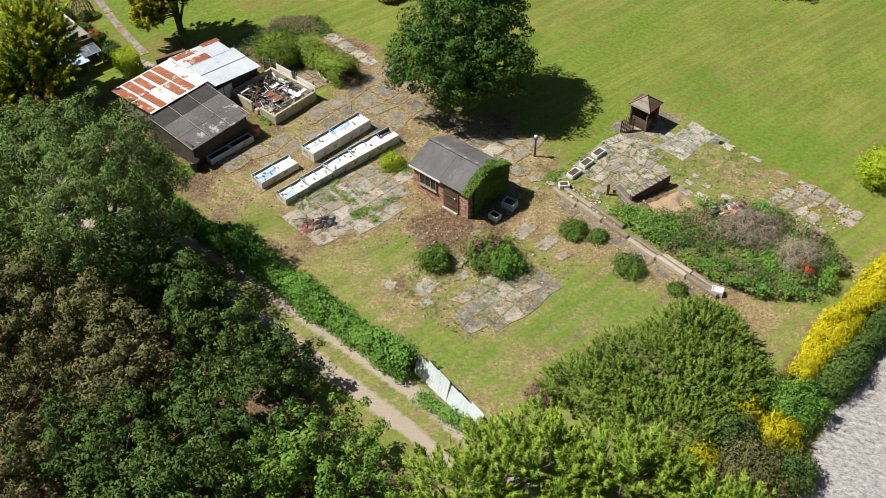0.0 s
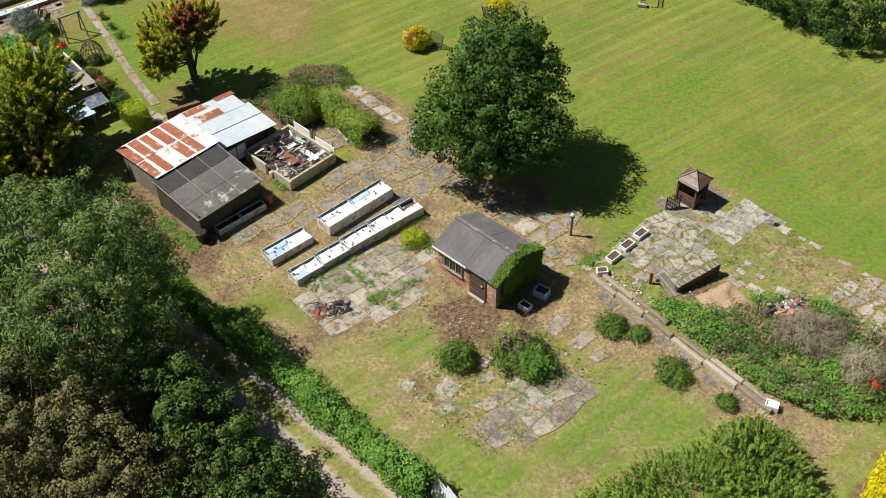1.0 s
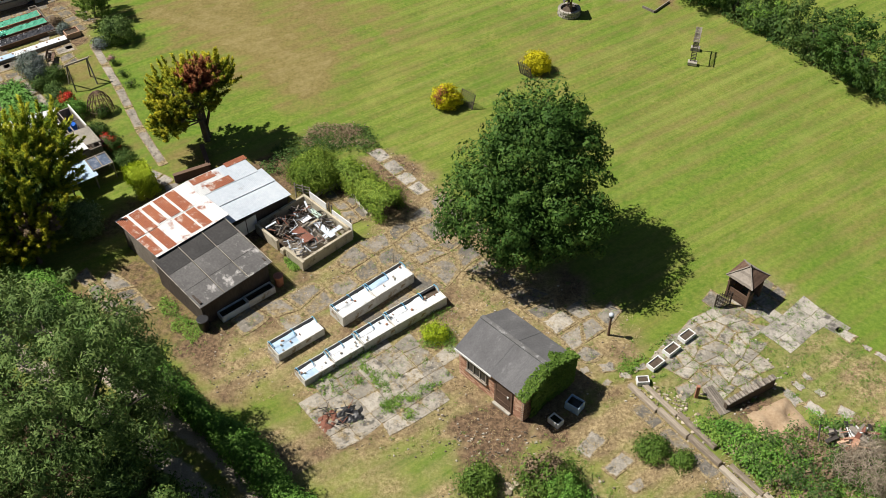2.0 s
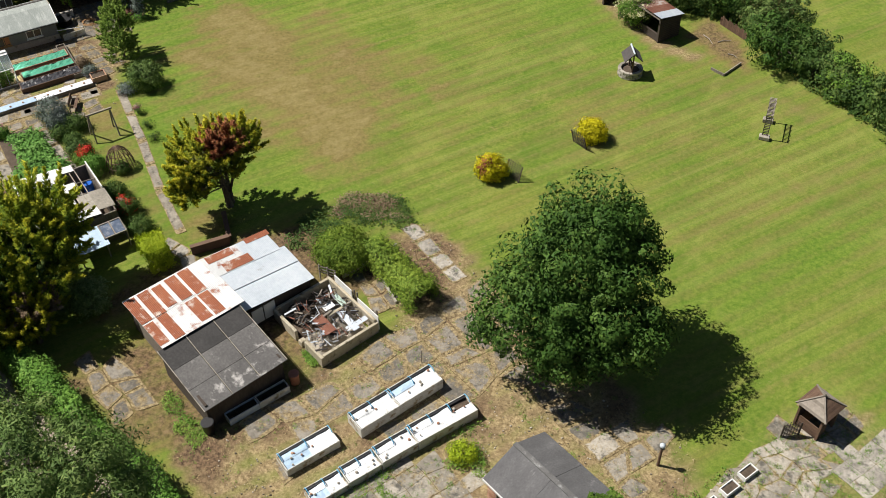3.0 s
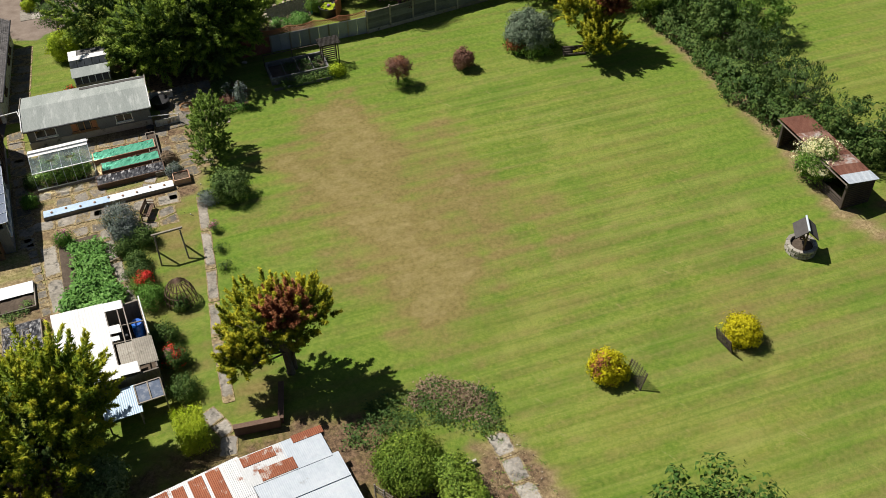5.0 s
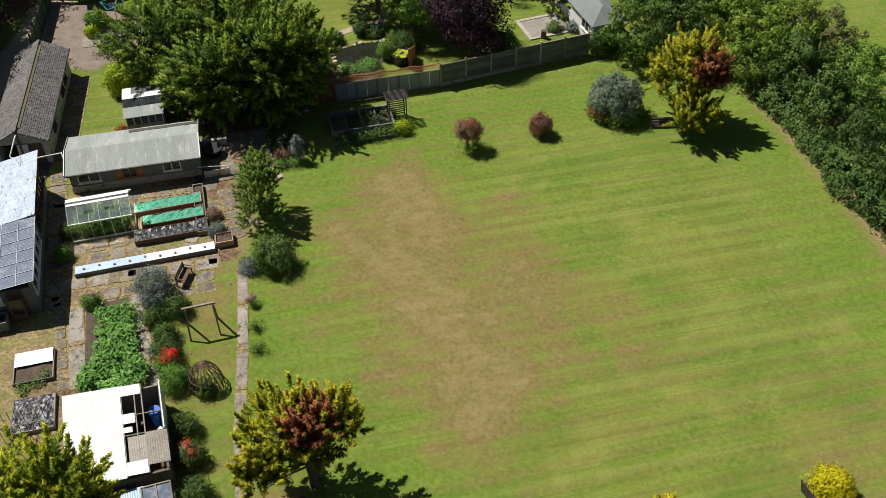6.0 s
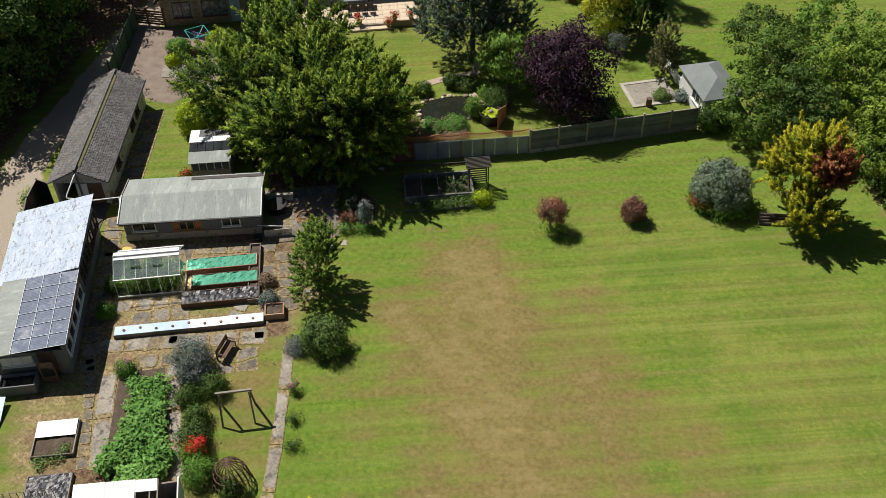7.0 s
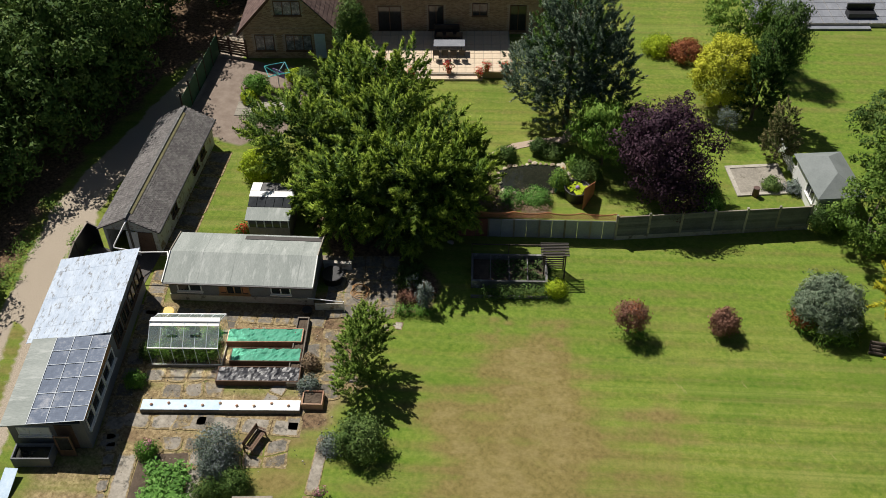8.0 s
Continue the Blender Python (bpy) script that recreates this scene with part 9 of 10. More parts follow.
# conifer thicket, yellow hedge, end hedge
tree("conifer_thicket", 10.6, 27.8, [((0.2, 0, 0.9), (3.9, 2.4, 1.1)), ((2.1, 2.0, 1.1), (2.5, 2.0, 1.3)), ((-2.9, -0.9, 0.6), (2.6, 1.7, 0.8)), ((2.6, -0.4, 1.0), (2.3, 2.2, 1.2)), ((0.0, -3.2, 0.8), (2.6, 2.3, 1.0))], L_THICK, "low spreading dark green conifer thicket", "conifer", 2600, 46, 0.15, 0.3, 0.26, 101, (0.8, 0.1), low=-0.1, hollow=0.85, ragged=0.25, frond=0.8)
for x, y, r, h in ((7.9, 28.5, 0.95, 0.9), (5.1, 26.7, 0.7, 0.55), (11.1, 30.1, 0.6, 0.6)):
    bush("dead_bracken", x, y, r, h, L_TAN, "clump of dry brown dead growth beside the conifers", "dead growth", int(x * 10), 0.2, int(200 * r), slim=0.16, group="dead growth beside the conifers", ragged=0.7)
bush("conifer_shrub", 13.0, 31.2, 1.1, 1.7, L_DARK, "grey-green conifer at the thicket edge", seed=103, lift=1.0, slim=0.35)
hedge("yellow_hedge", [(17.3, 27.8), (20.1, 31.1), (22.7, 34.1), (29.0, 41.4)], 1.45, 1.2, L_YELLOW, "bright golden yellow clipped hedge", density=620, size=0.19, slim=0.3, lift=1.0, seed=104, wave=0.45, puff=0.2)
# Dark-leaved second row; its colour also carries the hedge's shaded road side
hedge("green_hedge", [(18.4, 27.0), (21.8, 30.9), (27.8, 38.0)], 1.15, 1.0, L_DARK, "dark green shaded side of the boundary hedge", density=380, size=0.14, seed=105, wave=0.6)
for k, (x, y, r, h, lf, lb) in enumerate(((15.4, 27.2, 1.2, 1.4, L_THICK, "green hedge bush between yellow shrubs"), (16.8, 26.2, 1.3, 1.5, L_IVY, "bright green hedge bush beside the road"), (13.6, 24.4, 1.1, 1.4, L_CONIFER, "dark green hedge bush between yellow shrubs"), (14.0, 22.4, 1.5, 1.5, L_BROWN, "browning mixed hedge bush by the road"), (15.9, 22.6, 1.0, 1.2, L_DARK, "dark green hedge bush by the road"), (12.6, 20.6, 1.3, 1.4, L_BROWN, "browning mixed hedge bush by the road"))):
    bush("mixed_hedge_bush", x, y, r, h, lf, lb, seed=106 + k, clumps=int(240 * r), ragged=0.6)
for k, (x, y, r, h) in enumerate(((14.4, 25.5, 0.7, 1.4), (15.7, 24.4, 0.85, 1.5), (11.8, 22.6, 0.95, 1.5), (10.9, 21.3, 0.8, 1.4))):
    bush("yellow_shrub", x, y, r, h, L_YELLOW, "golden yellow privet shrub in the boundary hedge", seed=1120 + k, clumps=int(190 * r), size=0.18, slim=0.32, lift=1.0, ragged=0.7, group="yellow shrubs in the boundary hedge")
bush("mixed_hedge_bush", 25.6, 43.4, 1.4, 2.2, L_LIME, "yellow-green bush at the lawn edge", seed=113, clumps=300)
# lawn shrubs
for x, y, sd in ((-5.75, 63.9, 1), (-0.15, 68.6, 2)):
    bush("golden_ball_bush", x, y, 0.8, 1.3, L_YELLOW, "round golden yellow bush on the lawn", seed=120 + sd, size=0.16, clumps=220, ragged=0.45, slim=0.45, extra=[("russet_patch", [((-0.1, -0.1, 0.75), (0.62, 0.62, 0.55))], L_RED, 50)] if sd == 1 else (), group="golden bushes on the lawn")
tree("acer_shrub", -25.7, 83.3, [((0, 0, 1.35), (0.72, 0.72, 0.6))], L_RUSSET, "small thin bronze-leaved maple on the lawn", "shrub", 120, 22, 0.13, 0.5, 0.28, 123, (1.1, 0.05), extra=[("red_leaves", [((0, 0, 1.5), (0.7, 0.7, 0.6))], L_RED, 14), ("green_leaves", [((0, 0, 0.4), (0.75, 0.75, 0.4))], L_GREEN, 22)], stems=3)
bush("acer_shrub", -22.3, 86.7, 0.6, 1.4, L_RUSSET, "small dark red rounded shrub on the lawn", seed=124, clumps=150)
tree("weeping_juniper", -19.0, 90.9, [((0, 0, 1.15), (1.5, 1.5, 1.35))], L_BLUE, "weeping blue-grey juniper mound on the lawn edge", "conifer", 330, 30, 0.3, 0.2, 0.35, 125, (0.8, 0.08), low=-0.3, extra=[("brown_patch", [((-0.5, -0.9, 0.5), (0.6, 0.5, 0.45))], L_RED, 40), ("green_leaves", [((0, 0, 0.4), (1.65, 1.65, 0.4))], L_GREEN, 110)])
tree("golden_cypress", -14.9, 92.0, [((-0.6, 0.6, 3.3), (1.9, 1.9, 1.9)), ((0.3, 0.9, 4.4), (1.2, 1.2, 1.5)), ((1.0, -1.0, 1.8), (1.5, 1.4, 1.3))], L_GOLD, "golden cypress with russet dead patch over a log seat", "tree", 310, 105, 0.23, 0.36, 0.42, 126, (2.6, 0.15), frond=1.2, hollow=0.5, ragged=0.5, low=-0.5, extra=[("browned_crown", [((1.2, 0.4, 3.8), (1.0, 1.0, 1.4))], L_RED, 130)], spread=0.45, limbs=10)
ob = thing("rustic_bench", -15.6, 90.9, 30, "dark log seat under the cypress", "seat")
for k in range(4):
    part("log", Mesh().tube([(-0.8, 0.12 * k, 0.1 + 0.12 * k), (0.8, 0.12 * k, 0.1 + 0.12 * k)], [0.09, 0.09], 8), DARK_WOOD, ob)
# north-east boundary trees
NE = [(-20.0, 101.5, 2.6, 5.8, L_SHRUB), (-17.6, 98.6, 2.3, 5.2, L_DARK), (-15.2, 103.0, 3.2, 6.4, L_CLIP), (-11.4, 101.0, 3.0, 5.5, L_CLIP), (-12.6, 98.8, 2.2, 4.6, L_CLIP), (-8.6, 97.2, 2.6, 4.6, L_DARK), (-6.2, 94.6, 2.4, 4.2, L_DARK), (-3.4, 91.8, 2.4, 4.0, L_CONIFER),
      (-0.4, 89.2, 2.2, 3.6, L_CONIFER), (-20.4, 97.6, 2.0, 4.2, L_SHRUB), (3.4, 86.4, 2.2, 3.4, L_DARK), (7.2, 86.4, 2.2, 3.6, L_DARK), (9.0, 85.6, 2.2, 4.6, L_OAK), (11.6, 82.6, 2.1, 4.0, L_WILLOW), (11.6, 79.4, 2.3, 3.4, L_OAK), (14.0, 78.2, 1.7, 3.0, L_DARK), (15.9, 76.4, 1.7, 2.6, L_GREEN), (18.6, 73.6, 2.2, 3.4, L_DARK), (21.2, 70.2, 2.6, 4.6, L_OAK), (24.2, 67.0, 2.6, 4.4, L_OAK), (10.8, 84.4, 1.8, 3.2, L_BROWN), (-22.5, 104.5, 2.6, 5.0, L_DARK), (-18.5, 106.5, 3.2, 6.0, L_GREEN), (-5.0, 98.6, 2.6, 4.0, L_GREEN), (-9.0, 102.4, 2.6, 4.4, L_BROWN)]
for k, (x, y, r, h, lf) in enumerate(NE):
    tree("boundary_tree", x, y, [((0, 0, h * 0.52), (r, r, h * 0.48)), ((r * 0.45, -r * 0.35, h * 0.4), (r * 0.6, r * 0.6, h * 0.4)), ((-r * 0.4, r * 0.3, h * 0.62), (r * 0.6, r * 0.6, h * 0.36))], lf,
         {L_GREEN: "fresh green boundary tree", L_DARK: "dense dark green boundary tree", L_CLIP: "yellow-green boundary tree", L_CONIFER: "dark conifer in the boundary row", L_IVY: "bright green hedge bush on the boundary", L_OAK: "dark green oak on the boundary", L_SHRUB: "broad mid green boundary tree", L_WILLOW: "grey-green rounded boundary tree", L_BROWN: "browning boundary tree"}[lf] + " beside the lawn",
         clumps=int(32 * r * r), per=26, size=0.22, puff=0.36, seed=200 + k, trunk=(h * 0.5, 0.12), low=-0.8, group="trees along the lawn boundary", lift=1.0 if lf is L_CONIFER else 0.0, slim=0.35 if lf is L_CONIFER else 0.55)
hedge("boundary_hedge", [(-12.6, 99.4), (-6.2, 92.6), (-1.0, 87.4), (4.6, 86.2), (8.8, 85.4), (11.8, 81.4), (13.6, 78.4), (17.8, 73.6), (24.5, 66.6)], 2.0, 1.8, L_DARK, "rough green boundary hedge beside the lawn", density=150, size=0.2, seed=231, wave=0.6)
bush("climbing_rose", 1.65, 83.0, 1.1, 2.4, L_GREEN, "climbing rose with cream flowers on the log shelter", seed=232, clumps=330, extra=[("blossom", [((0, 0, 1.55), (1.2, 1.2, 1.15))], L_CREAM, 130)], size=0.14, ragged=0.6)
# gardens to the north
# The dark lobes within the screen colour in the shade behind its fronds
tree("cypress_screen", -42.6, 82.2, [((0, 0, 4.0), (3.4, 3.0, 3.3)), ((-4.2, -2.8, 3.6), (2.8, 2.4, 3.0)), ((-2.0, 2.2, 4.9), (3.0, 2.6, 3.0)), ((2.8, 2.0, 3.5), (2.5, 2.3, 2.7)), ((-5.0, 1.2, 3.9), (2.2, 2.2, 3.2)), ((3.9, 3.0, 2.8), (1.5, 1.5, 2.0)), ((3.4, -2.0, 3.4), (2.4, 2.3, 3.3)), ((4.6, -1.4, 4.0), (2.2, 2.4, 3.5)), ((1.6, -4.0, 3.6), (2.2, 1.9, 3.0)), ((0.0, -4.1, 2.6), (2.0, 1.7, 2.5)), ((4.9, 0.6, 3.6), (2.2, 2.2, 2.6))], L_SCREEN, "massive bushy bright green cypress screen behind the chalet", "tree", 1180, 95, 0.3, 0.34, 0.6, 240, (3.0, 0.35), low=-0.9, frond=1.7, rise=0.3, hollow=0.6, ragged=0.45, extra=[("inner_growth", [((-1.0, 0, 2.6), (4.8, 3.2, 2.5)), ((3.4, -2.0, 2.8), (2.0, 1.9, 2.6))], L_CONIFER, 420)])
tree("upright_conifer", -33.1, 71.8, [((0, 0, 2.0), (1.2, 1.3, 1.9)), ((-0.6, 1.0, 2.3), (1.0, 1.1, 1.6)), ((0.5, -0.9, 1.4), (1.1, 1.1, 1.2))], L_THICK, "upright dark green conifer at the lawn corner", "tree", 420, 40, 0.16, 0.4, 0.36, 241, (1.6, 0.1), frond=0.55)
bush("olive_shrub", -30.2, 69.0, 1.05, 1.7, L_WILLOW, "olive green bushy shrub at the lawn corner", seed=242, clumps=230)
tree("copper_beech", -30.9, 93.4, [((0, 0, 3.6), (2.7, 2.7, 2.8)), ((1.2, -1.0, 2.6), (1.8, 1.8, 2.0)), ((-1.2, 0.8, 3.0), (1.9, 1.9, 2.0))], L_PURPLE, "dark purple copper-leaved tree behind the fence", "tree", 420, 42, 0.19, 0.6, 0.48, 243, (2.2, 0.16), low=-0.8)
tree("garden_tree", -35.2, 93.2, [((0, 0, 2.6), (1.9, 1.9, 1.9)), ((0.8, 1.6, 2.2), (1.6, 1.6, 1.6))], L_GREEN, "green conifer-like tree beside the pond", "tree", 260, 40, 0.24, 0.4, 0.45, 244, (1.6, 0.12), lift=0.95, spread=0.5)
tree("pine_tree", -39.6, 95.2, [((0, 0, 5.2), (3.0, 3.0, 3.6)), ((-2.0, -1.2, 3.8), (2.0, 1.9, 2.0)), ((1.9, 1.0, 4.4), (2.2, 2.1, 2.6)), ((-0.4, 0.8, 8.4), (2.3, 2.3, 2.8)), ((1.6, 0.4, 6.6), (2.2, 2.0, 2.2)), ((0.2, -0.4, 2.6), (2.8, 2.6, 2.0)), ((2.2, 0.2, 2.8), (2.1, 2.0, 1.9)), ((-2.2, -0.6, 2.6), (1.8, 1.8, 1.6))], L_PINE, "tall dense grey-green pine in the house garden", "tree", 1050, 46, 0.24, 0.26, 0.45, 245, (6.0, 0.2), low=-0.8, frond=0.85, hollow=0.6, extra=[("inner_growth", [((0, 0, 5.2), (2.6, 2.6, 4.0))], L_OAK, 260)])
tree("variegated_holly", -33.4, 103.6, [((0, 0, 2.5), (2.0, 2.0, 2.7))], L_HOLLY, "rounded yellow-green variegated holly", "shrub", 620, 30, 0.15, 0.6, 0.3, 246, (1.2, 0.1), ragged=0.12)
tree("dark_conifer", -31.2, 103.8, [((0, 0, 2.2), (1.6, 1.6, 2.4)), ((0.3, 0.6, 4.4), (1.2, 1.2, 2.8))], L_OAK, "dark green conifer behind the holly", "tree", 480, 40, 0.2, 0.35, 0.4, 247, (1.6, 0.12), frond=0.7)
tree("young_conifer", -27.9, 101.2, [((0, 0, 1.2), (1.1, 1.1, 1.2)), ((0, 0, 2.6), (0.75, 0.75, 1.6))], L_BROWN, "small olive brown conifer by the white fence", "tree", 240, 34, 0.16, 0.35, 0.3, 248, (1.2, 0.08), frond=0.5)
tree("bare_shrub", -31.3, 100.8, [((0, 0, 1.5), (0.6, 0.6, 0.7))], L_GREY, "small silvery bare-stemmed shrub", "shrub", 50, 22, 0.16, 0.12, 0.25, 249, (1.3, 0.03), stems=2)
bush("heather_shrub", -38.4, 107.0, 1.1, 1.2, L_RED, "low red-leaved shrub in the far garden", seed=250)
bush("heather_shrub", -40.4, 106.4, 1.0, 1.0, L_LIME, "low yellow-green shrub in the far garden", seed=251)
tree("garden_tree", -36.6, 110.6, [((0, 0, 3.0), (2.4, 2.4, 2.6))], L_GREEN, "fresh green tree in the far garden", "tree", 240, 34, 0.2, 0.55, 0.45, 252, (1.8, 0.12))
tree("garden_tree", -32.6, 109.6, [((0, 0, 2.8), (1.4, 1.4, 2.8))], L_CONIFER, "upright dark conifer in the far garden", "tree", 190, 34, 0.22, 0.35, 0.4, 253, (1.8, 0.12), lift=1.0)
tree("house_conifer", -54.7, 90.4, [((0, 0, 2.0), (1.2, 1.2, 1.9)), ((0, 0, 3.6), (0.8, 0.8, 1.4))], L_DARK, "bushy green conifer at the house corner", "tree", 230, 32, 0.18, 0.5, 0.36, 254, (1.4, 0.1))
tree("apple_tree", -51.0, 79.6, [((0, 0, 2.3), (1.2, 1.2, 1.0))], L_WILLOW, "thin-leaved young apple tree on the drive lawn", "tree", 110, 22, 0.15, 0.5, 0.35, 255, (1.7, 0.07), hollow=0.3)
bush("lime_bush", -49.4, 78.0, 0.95, 1.8, L_LIME, "bright lime-yellow bush beside the cypress screen", seed=256, clumps=260, size=0.13)
for k, (x, y, r, h, lf, lb) in enumerate(((-56.9, 83.6, 0.75, 1.2, L_IVY, "rounded green shrub by the drive"), (-56.0, 86.2, 0.5, 0.9, L_LIME, "small lime bush by the house"), (-55.2, 86.4, 0.7, 1.1, L_DARK, "dark shrub by the house"), (-56.4, 82.5, 0.4, 0.7, L_LIME, "small golden bush by the low wall"), (-36.2, 92.2, 0.5, 0.6, L_GREEN, "waterside plants by the pond"), (-38.8, 91.6, 0.45, 0.9, L_CONIFER, "dark upright shrub by the pond"), (-38.0, 92.0, 0.6, 0.7, L_WILLOW, "grassy plant beside the pond"), (-39.9, 89.8, 0.55, 0.7, L_DARK, "dark shrub beside the pond"), (-35.9, 87.9, 0.8, 0.6, L_VEG, "broad-leaved plants behind the fence"), (-36.9, 87.0, 0.7, 0.5, L_VEG, "broad-leaved plants behind the fence"), (-35.6, 89.8, 0.5, 1.2, L_GREEN, "upright green plant by the tub"), (-34.9, 91.4, 0.8, 1.3, L_DARK, "dark shrub by the tub"), (-29.0, 95.2, 0.8, 0.9, L_GREEN, "green shrub by the copper tree"), (-28.0, 94.2, 0.6, 0.8, L_IVY, "green climber on the fence"), (-22.6, 97.4, 0.9, 1.6, L_DARK, "dark shrub at the fence end"))):
    bush("garden_shrub", x, y, r, h, lf, lb, seed=260 + k, size=0.12)
ground_cover("flower_bed", [(-41.2, 86.4), (-39.6, 84.6), (-37.4, 84.0), (-34.4, 87.4), (-36.0, 88.4), (-38.4, 86.6), (-40.0, 88.0)], 420, L_TAN, "pale dry flower stems behind the fence", 0.4, 0.12, 281, 10)
# kitchen garden planting
VEG = [(-37.2, 61.7), (-35.7, 63.3), (-30.8, 59.1), (-31.4, 57.0), (-33.4, 57.6)]
ground_cover("vegetable_rows", [(-36.4, 61.6), (-35.0, 62.8), (-33.6, 61.6), (-34.8, 60.4)], 170, L_VEG, "leafy green salad rows in the kitchen garden", 0.4, 0.2, 282, 8, 0.28, "vegetables", 0.7)
ground_cover("vegetable_rows", [(-34.6, 60.4), (-33.6, 61.3), (-30.8, 58.9), (-31.2, 57.2), (-33.4, 57.8)], 760, L_VEG, "dense green courgette and bean foliage", 0.6, 0.24, 283, 9, 0.3, "vegetables", 0.9)
ground_cover("vegetable_rows", [(-36.3, 56.2), (-35.6, 57.4), (-34.9, 57.0), (-36.0, 55.8)], 50, L_WILLOW, "small green seedlings in the timber frame", 0.2, 0.12, 284, 8, 0.2, "vegetables", 0.7)
solo("vegetable_soil", Mesh().prism(VEG, -0.05, 0.035), SOIL, "dark tilled soil of the vegetable bed", "bed", kind="structure")
for k, (x, y, r, h, lf, lb, ex) in enumerate(((-34.5, 64.2, 0.95, 1.5, L_GREY, "grey-blue lavender-like bush with pale flowers", ()), (-33.9, 63.6, 0.7, 1.1, L_GREY, "grey-blue bush with pale flowers", ()), (-32.6, 63.7, 0.6, 0.9, L_DARK, "rounded clipped dark green bush", ()), (-33.2, 62.6, 0.6, 0.7, L_DARK, "straggling dark green bush", ()), (-31.9, 62.0, 0.55, 0.8, L_DARK, "rounded dark green bush", ()), (-31.2, 61.1, 0.7, 0.9, L_CONIFER, "dense dark green bush in the border", ()), (-30.6, 60.5, 0.5, 0.8, L_GREEN, "bush with bright red flowers", [("blossom", [((0.2, 0.2, 0.75), (0.4, 0.4, 0.3))], L_FLOWER, 26)]), (-29.5, 59.8, 0.7, 1.0, L_IVY, "rounded blue-green bush in the border", ()), (-27.3, 57.8, 0.6, 0.95, L_DARK, "rounded blue-green bush in the border", ()), (-26.0, 56.8, 0.65, 0.9, L_DARK, "shrub with red and white flowers", [("blossom", [((0, 0, 0.6), (0.6, 0.6, 0.35))], L_FLOWER, 12), ("white_blossom", [((-0.2, 0, 0.6), (0.4, 0.4, 0.3))], L_PINK, 12)]), (-24.5, 55.3, 0.65, 0.85, L_DARK, "rounded clipped dark green bush", ()), (-37.0, 62.0, 0.4, 0.7, L_IVY, "dahlia with pink flowers", [("blossom", [((0, 0, 0.65), (0.2, 0.2, 0.15))], L_PINK, 5)]), (-29.5, 66.0, 0.3, 0.6, L_WILLOW, "small rose with pale pink flowers", [("blossom", [((0, 0, 0.5), (0.2, 0.2, 0.12))], L_PINK, 6)]), (-28.3, 64.7, 0.25, 0.4, L_DARK, "small rose bush on the lawn edge", ()), (-27.2, 63.5, 0.28, 0.45, L_DARK, "small rose bush on the lawn edge", ()), (-31.2, 68.1, 0.5, 0.55, L_GREY, "low lavender bush at the path end", ()), (-42.0, 65.4, 0.35, 0.8, L_DARK, "dark plant against the workshop", ()), (-40.9, 63.9, 0.35, 0.7, L_IVY, "green plant against the workshop", ()), (-35.7, 70.6, 0.35, 0.5, L_TAN, "dry herb in the timber bed", ()), (-34.6, 69.6, 0.4, 0.6, L_GREY, "grey herb in the timber bed", ()), (-27.9, 60.2, 0.4, 0.5, L_DARK, "plants round the willow dome", ()), (-35.6, 77.6, 0.3, 1.6, L_GREY, "thin white-flowered climber on a pole", ()), (-30.2, 82.9, 0.45, 0.7, L_LIME, "lime plant at the cage corner", ()))):
    bush("border_shrub", x, y, r, h, lf, lb, seed=320 + k, size=0.1, extra=ex, clumps=12 if r < 0.32 else 0)
ground_cover("cage_plants", [(-32.9, 80.9), (-30.3, 83.3), (-31.4, 84.6), (-34.2, 82.2)], 260, L_CONIFER, "green fruit plants inside the cage", 0.35, 0.13, 351, 9)
bush("planter_shrub", -25.4, 99.4, 0.55, 0.5, L_GREY, "grey-green herb on the paved corner", seed=352)
bush("planter_shrub", -26.6, 98.6, 0.5, 0.45, L_WILLOW, "straggling green plant on the paved corner", seed=353)
hedge("clipped_edging", [(-35.3, 75.95), (-33.95, 77.1)], 0.42, 0.45, L_IVY, "small clipped green edging hedge at the lawn corner", density=420, size=0.08, seed=355)
bush("climber", -34.45, 77.35, 0.35, 1.6, L_GREY, "grey-green climber on a post", "climber", seed=356, size=0.1, lift=0.25, clumps=70)
for k, (x, y, r, h, lf, lb) in enumerate(((-36.3, 77.9, 0.6, 0.6, L_DARK, "dark straggling plant in the shaded bed"), (-35.4, 77.2, 0.5, 0.45, L_RUSSET, "bronze-leaved plant in the shaded bed"), (-36.8, 78.6, 0.6, 0.7, L_DARK, "dark straggling plant in the shaded bed"))):
    bush("bed_plant", x, y, r, h, lf, lb, "plant", 357 + k, 0.1)
bush("geranium", -46.05, 74.25, 0.25, 0.5, L_IVY, "potted plant with bright red flowers beside the potting shed", "plant", 361, 0.09, extra=[("blossom", [((0, 0, 0.36), (0.24, 0.24, 0.22))], L_FLOWER, 30)])
hedge("cage_planting", [(-32.9, 80.0), (-30.3, 82.4)], 0.6, 0.5, L_DARK, "low green planting along the fruit cage", density=260, size=0.11, seed=350)
bush("lean_shrub", -24.6, 49.3, 1.0, 1.8, L_HOLLYGREEN, "pale-edged green shrub at the cypress foot", seed=351)
